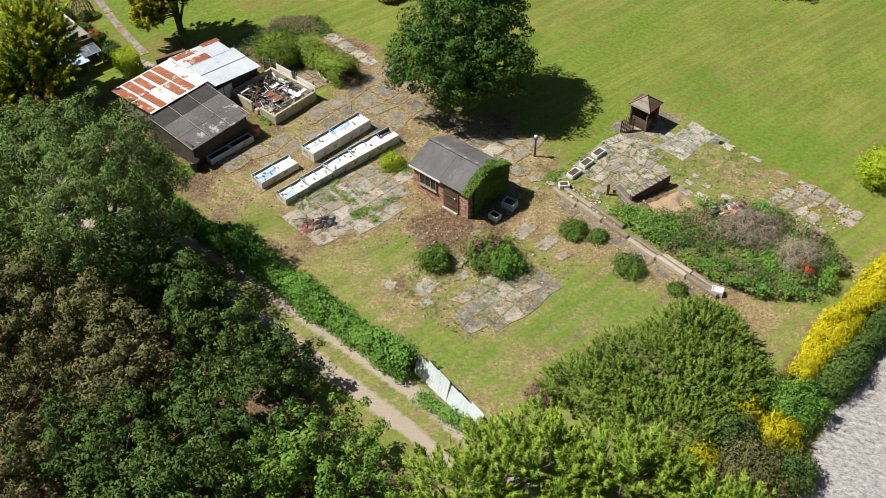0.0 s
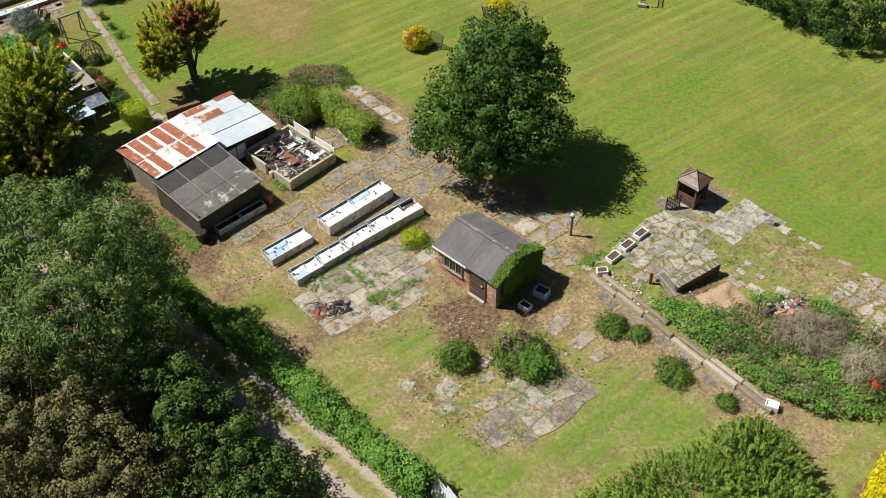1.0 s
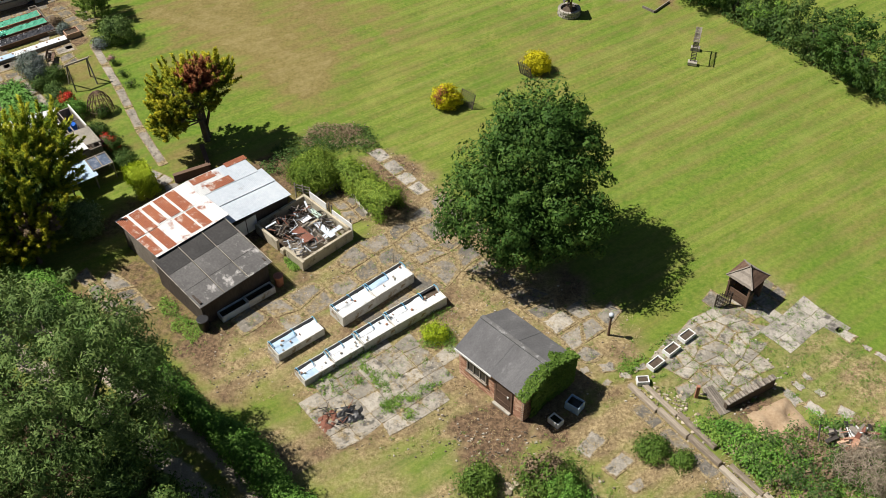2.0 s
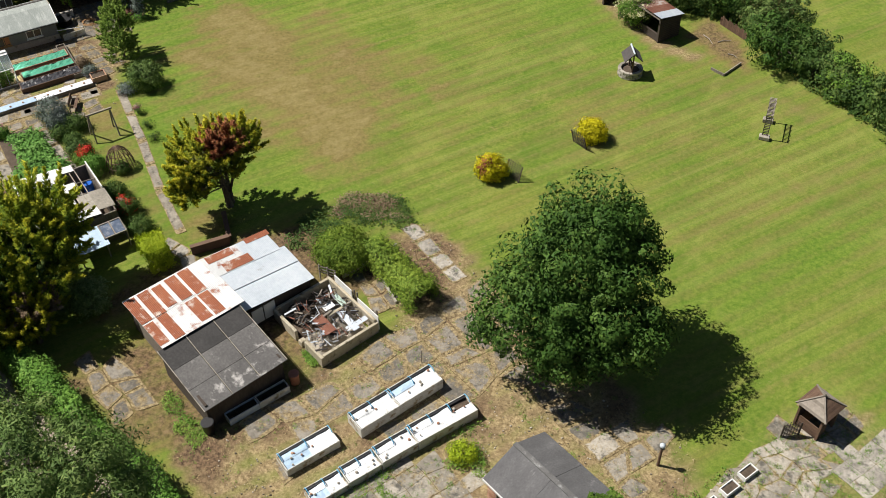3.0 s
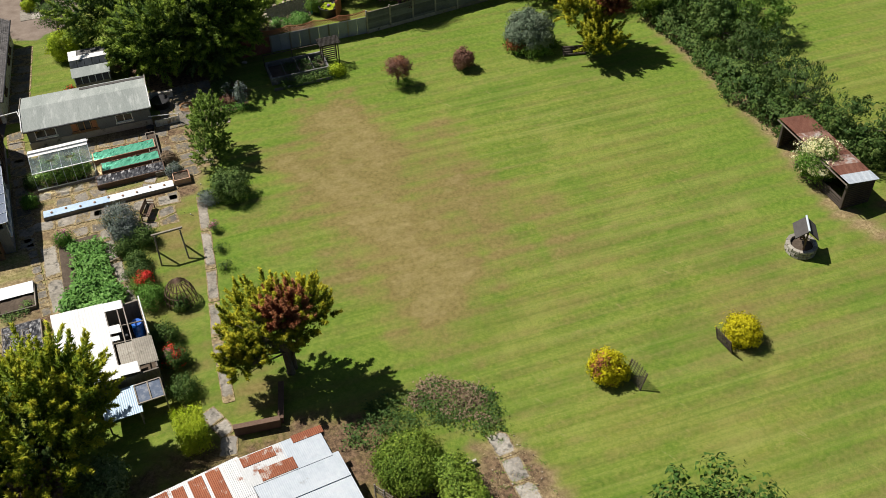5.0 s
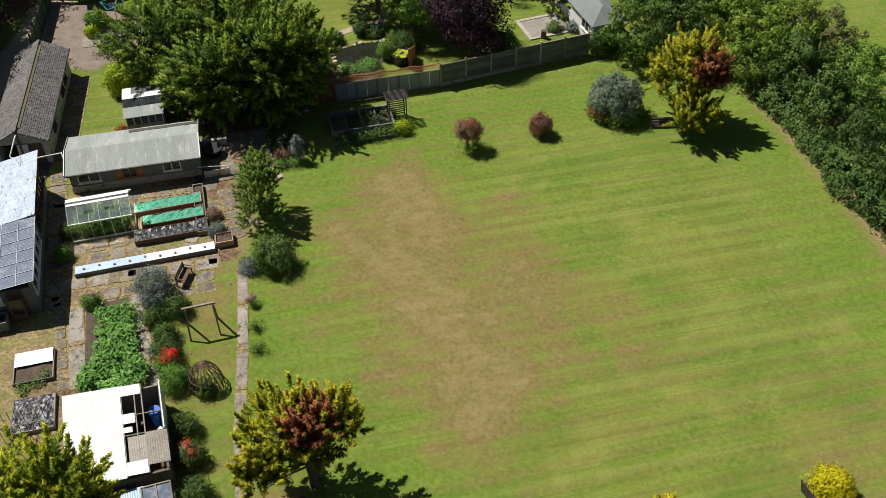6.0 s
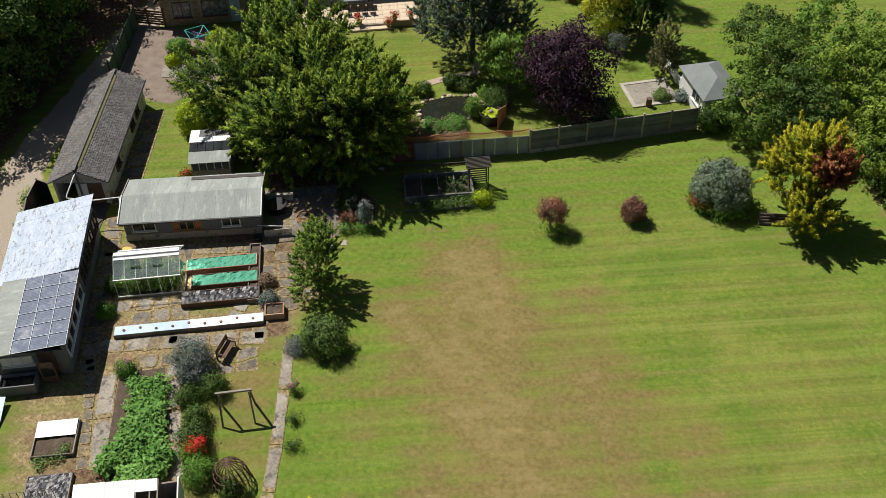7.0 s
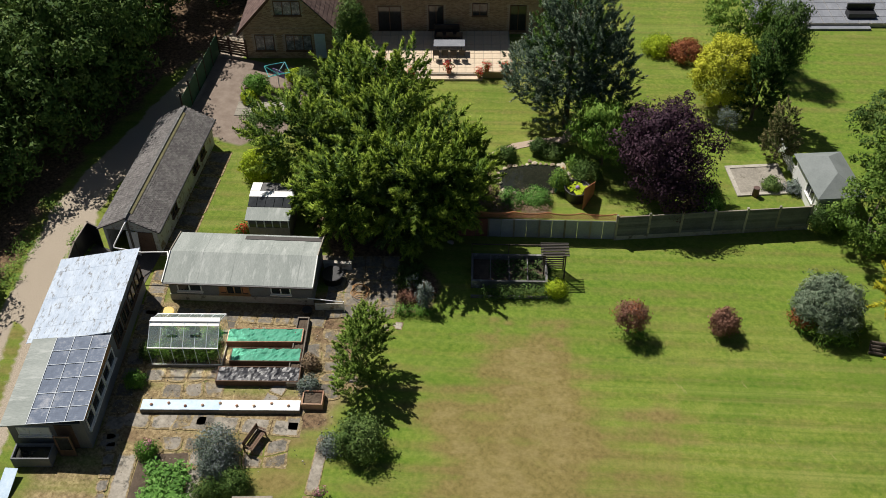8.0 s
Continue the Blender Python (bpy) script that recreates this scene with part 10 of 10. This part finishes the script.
# woodland west of the drive
# The tall tree at (-31.4, 42.9) is added to shade the barn slabs
for k, (x, y, r, h, lf) in enumerate(((-60.4, 66.2, 3.4, 5.8, L_DARK), (-62.2, 72.8, 3.7, 9.6, L_DARK), (-63.4, 76.6, 3.8, 10.0, L_DARK), (-65.5, 69.0, 4.2, 9.0, L_WILLOW), (-66.0, 77.0, 4.0, 8.5, L_DARK), (-69.5, 83.0, 4.2, 9.0, L_DARK), (-54.5, 60.0, 3.0, 4.6, L_DARK), (-69.0, 72.0, 4.5, 9.0, L_OAK), (-62.5, 63.0, 4.0, 7.0, L_DARK), (-71.0, 90.0, 4.0, 8.0, L_OAK), (-50.0, 55.5, 2.6, 4.0, L_DARK), (-44.5, 51.0, 2.6, 4.2, L_GREEN), (-38.0, 45.6, 3.0, 5.0, L_DARK), (-31.4, 42.9, 3.2, 8.6, L_DARK), (-74.0, 80.0, 5, 10, L_OAK), (-66.5, 92.5, 2.6, 5.0, L_DARK))):
    tree("woodland_tree", x, y, [((0, 0, h * 0.55), (r, r, h * 0.45)), ((r * 0.45, -r * 0.35, h * 0.42), (r * 0.65, r * 0.65, h * 0.4)), ((-r * 0.4, r * 0.3, h * 0.62), (r * 0.6, r * 0.6, h * 0.36))], lf, "dense dark woodland tree west of the drive", clumps=int(34 * r * r), per=20, size=0.34, puff=0.6, seed=400 + k, trunk=(h * 0.5, 0.18), low=-0.85, group="woodland west of the drive")
bush("ivy_mound", -55.2, 76.4, 0.9, 1.8, L_WILLOW, "grey-green climber spilling over the garage roof", seed=430, clumps=220)
ground_cover("verge_plants", [(-46.5, 58.2), (-51.6, 63.0), (-55.8, 68.4), (-57.0, 67.8), (-52.6, 62.0), (-47.4, 57.2)], 500, L_GREEN, "green verge plants along the gravel drive", 0.25, 0.12, 431, 8, 0.25, "grass")
ground_cover("verge_plants", [(-53.0, 68.0), (-51.0, 65.4), (-50.2, 66.0), (-52.0, 68.6)], 160, L_GREEN, "green verge plants along the gravel drive", 0.2, 0.12, 432, 8, 0.25, "grass")


# ---- paving pieces ----
def slab_material(name, dark, light, dirt=0.5):
    """Weathered concrete: grain, grey lichen, moss, and straw and soil creeping in from the rims."""
    m, t, b, N, L = nodes_of(name)
    co = N.new("ShaderNodeNewGeometry").outputs["Position"]

    def noise_at(scale, detail=7, roughness=0.7):
        n = N.new("ShaderNodeTexNoise")
        n.inputs["Scale"].default_value, n.inputs["Detail"].default_value, n.inputs["Roughness"].default_value = scale, detail, roughness
        L.new(co, n.inputs["Vector"])
        return n.outputs[0]

    def fade(v, lo, hi, c0=(0, 0, 0), c1=(1, 1, 1)):
        r = ramp(N, [(lo, c0), (hi, c1)])
        L.new(v, r.inputs[0])
        return r.outputs[0]

    def blend(fac, a, c):
        x = N.new("ShaderNodeMix")
        x.data_type = "RGBA"
        L.new(fac, x.inputs[0])
        L.new(a, x.inputs[6])
        L.new(c, x.inputs[7])
        return x.outputs[2]

    def madd(a, k, c):
        x = N.new("ShaderNodeMath")
        x.operation = "MULTIPLY_ADD"
        x.inputs[1].default_value = k
        L.new(a, x.inputs[0])
        if isinstance(c, float):
            x.inputs[2].default_value = c
        else:
            L.new(c, x.inputs[2])
        return x.outputs[0]

    own = N.new("ShaderNodeObjectInfo").outputs["Random"]
    rim = N.new("ShaderNodeAttribute")
    rim.attribute_name = "rim"
    base = madd(own, 0.16, madd(noise_at(1.1), 0.6, madd(noise_at(7.0), 0.45, -0.13)))
    out = fade(base, 0.38, 0.62, dark, light)
    out = blend(fade(noise_at(1.5), 0.52, 0.62), out, fade(noise_at(9.0), 0.3, 0.7, (0.07, 0.065, 0.055), (0.16, 0.15, 0.13)))
    edge = madd(rim.outputs["Fac"], 0.36, madd(noise_at(1.0, 9, 0.78), 1.0, dirt - 0.5))
    straw = fade(noise_at(5.0, 8, 0.8), 0.4, 0.6, (0.11, 0.078, 0.042), (0.38, 0.3, 0.165))
    out = blend(fade(edge, 0.57, 0.68), out, straw)
    moss = madd(rim.outputs["Fac"], 0.12, noise_at(1.7, 9, 0.75))
    out = blend(fade(moss, 0.68, 0.76), out, fade(noise_at(8.0), 0.3, 0.7, (0.05, 0.09, 0.015), (0.14, 0.19, 0.045)))
    L.new(out, b.inputs["Base Color"])
    b.inputs["Roughness"].default_value = 0.96
    b.inputs["Specular IOR Level"].default_value = 0.2
    bp = N.new("ShaderNodeBump")
    bp.inputs["Strength"].default_value, bp.inputs["Distance"].default_value = 0.5, 0.02
    L.new(noise_at(14.0, 4), bp.inputs["Height"])
    L.new(bp.outputs[0], b.inputs["Normal"])
    return m


def slab_mesh(corners, seed, z=0.02, gap=0.05, rough=0.03, worn=1.0):
    """A cracked concrete slab within four corners: uneven rim, chipped corners, sloped edge."""
    r = random.Random(seed)
    cx, cy = sum(p[0] for p in corners) / 4, sum(p[1] for p in corners) / 4
    outer, n = [], 4
    for (ax, ay), (bx, by) in zip(corners, corners[1:] + corners[:1]):
        for k in range(n):
            t = k / n
            x, y = ax + (bx - ax) * t - cx, ay + (by - ay) * t - cy
            d = math.hypot(x, y)
            cut = gap / 2 + abs(r.gauss(0, rough)) + (r.random() ** 3 * 0.22 * worn if k == 0 else 0)
            s = max(0.3, 1 - cut / d)
            outer.append((x * s, y * s))
    m = len(outer)
    v = [(x, y, -0.04) for x, y in outer] + [(x, y, z - 0.006) for x, y in outer] + [(x * 0.72, y * 0.72, z) for x, y in outer]
    f = []
    for i in range(m):
        j = (i + 1) % m
        f += [(i, j, m + j, m + i), (m + i, m + j, 2 * m + j, 2 * m + i)]
    f.append(tuple(range(2 * m, 3 * m)))
    me = bpy.data.meshes.new("slab")
    me.from_pydata(v, [], f)
    at = me.attributes.new("rim", "FLOAT", "POINT")
    at.data.foreach_set("value", [worn] * (2 * m) + [0.0] * m)
    me.update()
    return me, cx, cy


def lay(base, corners, material, seed, gap, z, rough=0.03, worn=1.0):
    me, cx, cy = slab_mesh(corners, seed, z, gap, rough, worn)
    me.materials.append(material)
    o = new("slab", me)
    o.parent = base
    o.matrix_basis = pose(cx, cy, 0)


def paving(name, poly, turn, w, d, keep, material, label, seed, group_scale=2.5, gap=0.02, jitter=0.15, worn=1.0):
    """Slabs cast side by side over a patch, some lost under grass and soil."""
    base = thing(name, 0, 0, 0, label, "paving", kind="structure")
    P = np.array(poly)
    c, s = math.cos(radians(turn)), math.sin(radians(turn))
    x0, y0 = P.mean(0)
    n = int(max(np.ptp(P[:, 0]), np.ptp(P[:, 1])) / min(w, d)) + 2

    def corner(i, j):
        r = random.Random(seed * 7919 + i * 131 + j)
        a, b = (i + r.gauss(0, jitter)) * w, (j + r.gauss(0, jitter)) * d
        return x0 + a * c - b * s, y0 + a * s + b * c

    for i in range(-n, n):
        for j in range(-n, n):
            q = [corner(i, j), corner(i + 1, j), corner(i + 1, j + 1), corner(i, j + 1)]
            x, y = np.array([sum(p[0] for p in q) / 4]), np.array([sum(p[1] for p in q) / 4])
            if inside(x, y, poly)[0] < (0.08 if worn > 0.5 else -0.12) or fnoise(x, y, group_scale, seed)[0] < keep:
                continue
            lay(base, q, material, seed + i * 37 + j, gap, 0.02 + 0.005 * ((i * 3 + j * 5) % 4), 0.03 if worn > 0.5 else 0.008, worn)
    return base


def loose_slabs(name, spots, turn, material, label, seed):
    """Single slabs lying apart in the grass: x, y, length, width."""
    base = thing(name, 0, 0, 0, label, "paving", kind="structure")
    r = random.Random(seed)
    for k, (x, y, w, d) in enumerate(spots):
        a = radians(turn + r.gauss(0, 9))
        c, s = math.cos(a), math.sin(a)
        lay(base, [(x + p * w / 2 * c - q * d / 2 * s, y + p * w / 2 * s + q * d / 2 * c) for p, q in ((-1, -1), (1, -1), (1, 1), (-1, 1))], material, seed + k, 0.02, 0.025, 0.06)
    return base


SLAB_GREY = slab_material("grey_concrete_slab", (0.115, 0.104, 0.088), (0.29, 0.262, 0.22), 0.585)
SLAB_PALE = slab_material("pale_concrete_slab", (0.22, 0.2, 0.165), (0.44, 0.4, 0.335), 0.535)
SLAB_PATIO = slab_material("mossy_patio_concrete", (0.14, 0.125, 0.1), (0.4, 0.37, 0.31), 0.56)
SLAB_PATH = slab_material("path_concrete", (0.19, 0.168, 0.135), (0.38, 0.345, 0.29), 0.5)
SLAB_CLEAN = slab_material("clean_concrete_slab", (0.24, 0.22, 0.19), (0.46, 0.425, 0.365), 0.475)
paving("yard_paving", [(-16.4, 41.6), (-13.4, 39.0), (-10.6, 40.4), (-5.0, 46.8), (-3.4, 46.6), (1.0, 45.8), (2.6, 46.8), (1.5, 49.0), (-1.5, 51.0), (-4.8, 55.4), (-6.6, 53.8), (-8.4, 51.2), (-11.5, 47.2)], 50, 1.7, 1.4, 0.42, SLAB_GREY, "worn grey concrete slabs in dry grass", 11, 2.8)
paving("shed_paving", [(-10.0, 38.8), (-8.1, 41.5), (-6.3, 43.2), (-4.7, 43.7), (-2.4, 42.8), (-3.5, 39.1), (-4.4, 38.6), (-6.8, 36.9), (-8.2, 37.3)], 47, 1.15, 0.9, 0.0, SLAB_PALE, "broken pale concrete slabs beside the shed", 12, gap=0.012, jitter=0.06, worn=0.2)
paving("patio_paving", [(4.3, 35.5), (6.3, 34.8), (4.3, 32.3), (1.5, 30.1), (0.3, 31.9), (1.9, 33.9)], 44, 1.0, 0.85, 0.1, SLAB_PATIO, "broken grey patio slabs among weeds", 13, 1.6, 0.012, 0.1, 0.25)
loose_slabs("patio_slabs", [(-1.0, 33.7, 1.6, 1.2), (-2.9, 33.8, 0.9, 0.8), (-0.9, 32.6, 1.0, 0.8), (0.9, 34.6, 1.0, 0.8), (5.6, 37.4, 1.6, 0.9), (4.3, 38.3, 1.7, 1.0), (6.4, 36.4, 1.0, 0.7)], 50, SLAB_PALE, "single pale slabs lying in dry grass", 14)
paving("terrace_paving", [(12.7, 47.1), (15.2, 49.1), (16.9, 47.4), (13.8, 44.6)], 47, 0.95, 0.95, 0.0, SLAB_CLEAN, "pale weathered terrace slabs beside the shelter", 15, 2.0, 0.008, 0.05, 0.1)
paving("terrace_paving", [(10.4, 48.0), (13.0, 50.9), (15.0, 49.3), (12.6, 47.2), (11.6, 46.6)], 47, 0.95, 0.9, 0.3, SLAB_PATIO, "broken mossy terrace slabs under the shelter", 151, 2.0, 0.02, 0.15, 0.3)
paving("terrace_paving", [(6.8, 43.6), (9.2, 46.9), (10.6, 48.0), (12.6, 46.4), (13.0, 43.6), (11.2, 41.4), (9.2, 41.8)], 47, 0.85, 0.75, 0.485, SLAB_PALE, "broken pale terrace slabs in grass", 16, 2.4, 0.012, 0.25, 0.35)
loose_slabs("stepping_paving", [(13.8, 42.3, 1.3, 0.7), (14.8, 41.7, 1.1, 0.7), (16.2, 41.6, 0.9, 0.8), (14.7, 43.6, 0.7, 0.5), (14.2, 43.0, 0.7, 0.5), (15.2, 42.7, 0.6, 0.5), (16.9, 46.7, 1.3, 0.8), (18.6, 45.4, 0.9, 0.5), (19.9, 44.1, 0.9, 0.4), (21.0, 43.2, 0.8, 0.4), (17.9, 45.9, 0.6, 0.4)], -38, SLAB_CLEAN, "single pale stepping slabs in grass", 17)
paving("east_paving", [(17.2, 42.2), (19.7, 43.2), (22.6, 42.2), (23.8, 40.6), (21.1, 38.2), (18.0, 40.8)], 46, 0.95, 0.8, 0.47, SLAB_PALE, "scattered broken slabs in thin grass", 18, 1.8)
paving("lamp_paving", [(0.2, 45.6), (2.4, 46.8), (4.4, 47.6), (6.2, 46.2), (4.0, 43.2), (2.0, 44.0)], 46, 1.35, 1.2, 0.22, SLAB_PALE, "pale slabs round the lamp post", 19, 1.5)
loose_slabs("shed_slabs", [(4.3, 43.6, 0.9, 0.8), (5.0, 43.0, 0.9, 0.7), (3.9, 42.7, 0.6, 0.5), (5.9, 42.6, 0.7, 0.6), (6.6, 43.2, 0.9, 0.5), (5.0, 42.0, 0.6, 0.5)], 30, SLAB_PALE, "single pale slabs in worn grass beside the shed", 20)
paving("bay_paving", [(-12.0, 53.8), (-10.4, 55.0), (-8.0, 52.2), (-9.2, 51.2)], -45, 1.2, 0.9, 0.36, SLAB_GREY, "broken slabs beside the rubbish bay", 22, 1.2)
paving("barn_paving", [(-23.6, 45.6), (-22.4, 46.7), (-20.0, 45.9), (-18.4, 44.4), (-19.6, 42.8), (-21.6, 43.6), (-23.2, 44.5)], -38, 1.3, 1.1, 0.12, SLAB_GREY, "grey slabs in the shade behind the barn", 23, 2.0)

paving("shade_paving", [(-41.5, 76.3), (-38.5, 79.3), (-35.3, 76.4), (-35.7, 75.2), (-36.9, 73.9), (-37.9, 73.4)], 43, 0.95, 0.95, 0.0, SLAB_GREY, "grey paving slabs in the shade of the cypress", 26, 2.0, 0.012, 0.04, 0.2)
loose_slabs("pale_slabs", [(-34.55, 75.45, 0.62, 0.6), (-34.9, 74.9, 0.5, 0.5)], 43, SLAB_PALE, "pale slabs at the lawn corner", 27)
paving("plot_paving", [(-42.6, 65.0), (-40.0, 62.4), (-36.2, 64.8), (-33.4, 67.6), (-33.2, 71.6), (-36.4, 74.0), (-37.4, 72.6), (-41.2, 69.4)], 43, 1.1, 0.9, 0.47, SLAB_GREY, "grey worn slabs round the greenhouse and beds", 24, 2.2)
paving("plot_paving", [(-38.6, 61.6), (-36.0, 64.2), (-33.0, 67.4), (-31.8, 66.4), (-35.0, 62.6), (-37.6, 60.4)], 43, 1.0, 0.8, 0.45, SLAB_GREY, "grey worn slabs beside the vegetable beds", 25, 2.2)


def strip_path(name, line, w, material, label, seed, piece=1.4):
    """Concrete path laid in bays along a line."""
    base = thing(name, 0, 0, 0, label, "path", kind="structure")
    for a, b in zip(line, line[1:]):
        ln = math.dist(a, b)
        ux, uy = (b[0] - a[0]) / ln, (b[1] - a[1]) / ln
        n = max(1, round(ln / piece))
        for k in range(n):
            p, q = ln * k / n - 0.01, ln * (k + 1) / n + 0.01
            lay(base, [(a[0] + ux * g - uy * h, a[1] + uy * g + ux * h) for g, h in ((p, -w / 2), (q, -w / 2), (q, w / 2), (p, w / 2))], material, seed + k, 0.03, 0.03, 0.02)
    return base

strip_path("hedge_path", [(-9.7, 58.7), (-7.6, 56.6), (-5.9, 54.9)], 1.05, SLAB_CLEAN, "pale concrete path slabs beside the hedge", 30, 1.5)
strip_path("wall_path", [(6.3, 40.9), (10.0, 37.2), (13.6, 33.5)], 0.85, SLAB_GREY, "worn grey concrete strip along the sleeper wall", 42, 1.8)
strip_path("garden_path_east", [(-31.9, 68.3), (-28.0, 63.2), (-25.0, 59.0), (-22.2, 55.6)], 0.62, SLAB_PATH, "straight pale concrete path along the lawn", 31, 3.2)
strip_path("garden_path_west", [(-37.8, 61.5), (-33.6, 57.4)], 0.95, SLAB_PATH, "pale concrete path beside the vegetable bed", 32, 3.0)
strip_path("garden_path_slabs", [(-39.4, 61.6), (-38.3, 60.8), (-34.2, 57.0)], 0.6, SLAB_GREY, "grey slab path through the kitchen garden", 33, 0.7)
strip_path("garden_path_middle", [(-35.6, 63.7), (-34.9, 63.1), (-30.2, 59.15)], 0.7, SLAB_PATH, "pale concrete path between the vegetables and bushes", 34, 2.4)
strip_path("garden_path_cross", [(-39.6, 62.2), (-36.4, 65.0), (-33.0, 67.8)], 1.0, SLAB_PATH, "worn concrete cross path beside the covered bed", 36, 1.6)
strip_path("chalet_path", [(-45.6, 66.4), (-41.6, 69.6), (-37.4, 73.0)], 0.9, SLAB_GREY, "grey slab path along the chalet", 37, 0.9)
strip_path("workshop_path", [(-46.8, 69.4), (-42.0, 64.4), (-38.6, 60.8)], 1.1, SLAB_GREY, "grey slab path along the workshop", 38, 1.0)
strip_path("bed_path", [(-35.2, 67.2), (-36.6, 71.2)], 0.8, SLAB_CLEAN, "pale worn path beside the raised beds", 39, 1.0)
strip_path("barn_path", [(-23.0, 54.8), (-21.2, 54.0), (-20.6, 52.9)], 0.9, SLAB_CLEAN, "pale slabs behind the barn", 40, 0.9)
strip_path("garage_path", [(-47.3, 70.3), (-53.2, 77.9)], 1.5, SLAB_GREY, "grey concrete strip along the garage", 41, 1.2)


# ---- loose fragments over the worn ground ----
def fragments(name, poly, n, material, label, seed, big=0.07):
    """Small broken stones strewn over a patch."""
    rng = np.random.default_rng(seed)
    P = np.array(poly)
    x, y = rng.uniform(P[:, 0].min(), P[:, 0].max(), n * 5), rng.uniform(P[:, 1].min(), P[:, 1].max(), n * 5)
    ok = (inside(x, y, poly) > 0) & (fnoise(x, y, 1.4, seed) > rng.uniform(0.3, 0.66, len(x)))
    x, y = x[ok][:n], y[ok][:n]
    cx, cy = P.mean(0)
    m = Mesh()
    for a, b in zip(x - cx, y - cy):
        s, t, k = big * rng.uniform(0.35, 1.0) ** 1.5 + 0.012, rng.uniform(0, 6.28), 5
        ring = [(a + s * rng.uniform(0.7, 1.2) * math.cos(t + j * 6.283 / k), b + s * rng.uniform(0.5, 1.0) * math.sin(t + j * 6.283 / k)) for j in range(k)]
        h = 0.03 + s * 0.35
        m.add([(p, q, 0.0) for p, q in ring] + [(a + (p - a) * 0.6, b + (q - b) * 0.6, h) for p, q in ring], [tuple(range(k, 2 * k))] + [(j, (j + 1) % k, k + (j + 1) % k, k + j) for j in range(k)])
    return solo(name, m, material, label, "rubble", kind="stuff", at=pose(cx, cy, 0))


CHIPS = surface("stone_chips", [(0.13, 0.105, 0.075), (0.27, 0.225, 0.165), (0.48, 0.43, 0.35)], 10, 2, 0.95, 0.3, island=0.6)
fragments("stone_chips", [(-3.2, 39.6), (-1.6, 36.0), (1.6, 37.0), (2.6, 38.6), (0.6, 39.2)], 110, CHIPS, "pale stone chips on the bare soil by the shed", 51, 0.08)
fragments("stone_chips", [(5.6, 41.4), (7.4, 42.2), (15.0, 34.0), (13.6, 32.4), (9.6, 36.0)], 300, CHIPS, "stone chips along the sleeper wall", 52, 0.08)
fragments("stone_chips", [(4.9, 36.6), (6.9, 34.9), (4.9, 32.3), (1.7, 29.5), (-3.4, 33.0), (-0.8, 36.6)], 140, CHIPS, "broken concrete chips on the old patio", 53, 0.09)
fragments("stone_chips", [(6.6, 43.4), (10.4, 47.9), (13.8, 44.4), (16.0, 41.6), (11.2, 40.6), (8.6, 41.8)], 110, CHIPS, "broken slab chips on the terrace", 54, 0.1)
fragments("stone_chips", [(17.2, 42.4), (20.0, 43.8), (23.8, 40.8), (21.0, 37.8), (17.6, 41.0)], 260, CHIPS, "broken slab chips in thin grass", 55, 0.1)
fragments("stone_chips", YARD, 700, CHIPS, "stone chips strewn over the yard", 56, 0.06)
fragments("stone_chips", [(-44.0, 65.6), (-36.2, 58.6), (-31.4, 66.6), (-33.0, 71.6), (-37.4, 74.4)], 420, CHIPS, "stone chips on the kitchen garden paths", 57, 0.05)
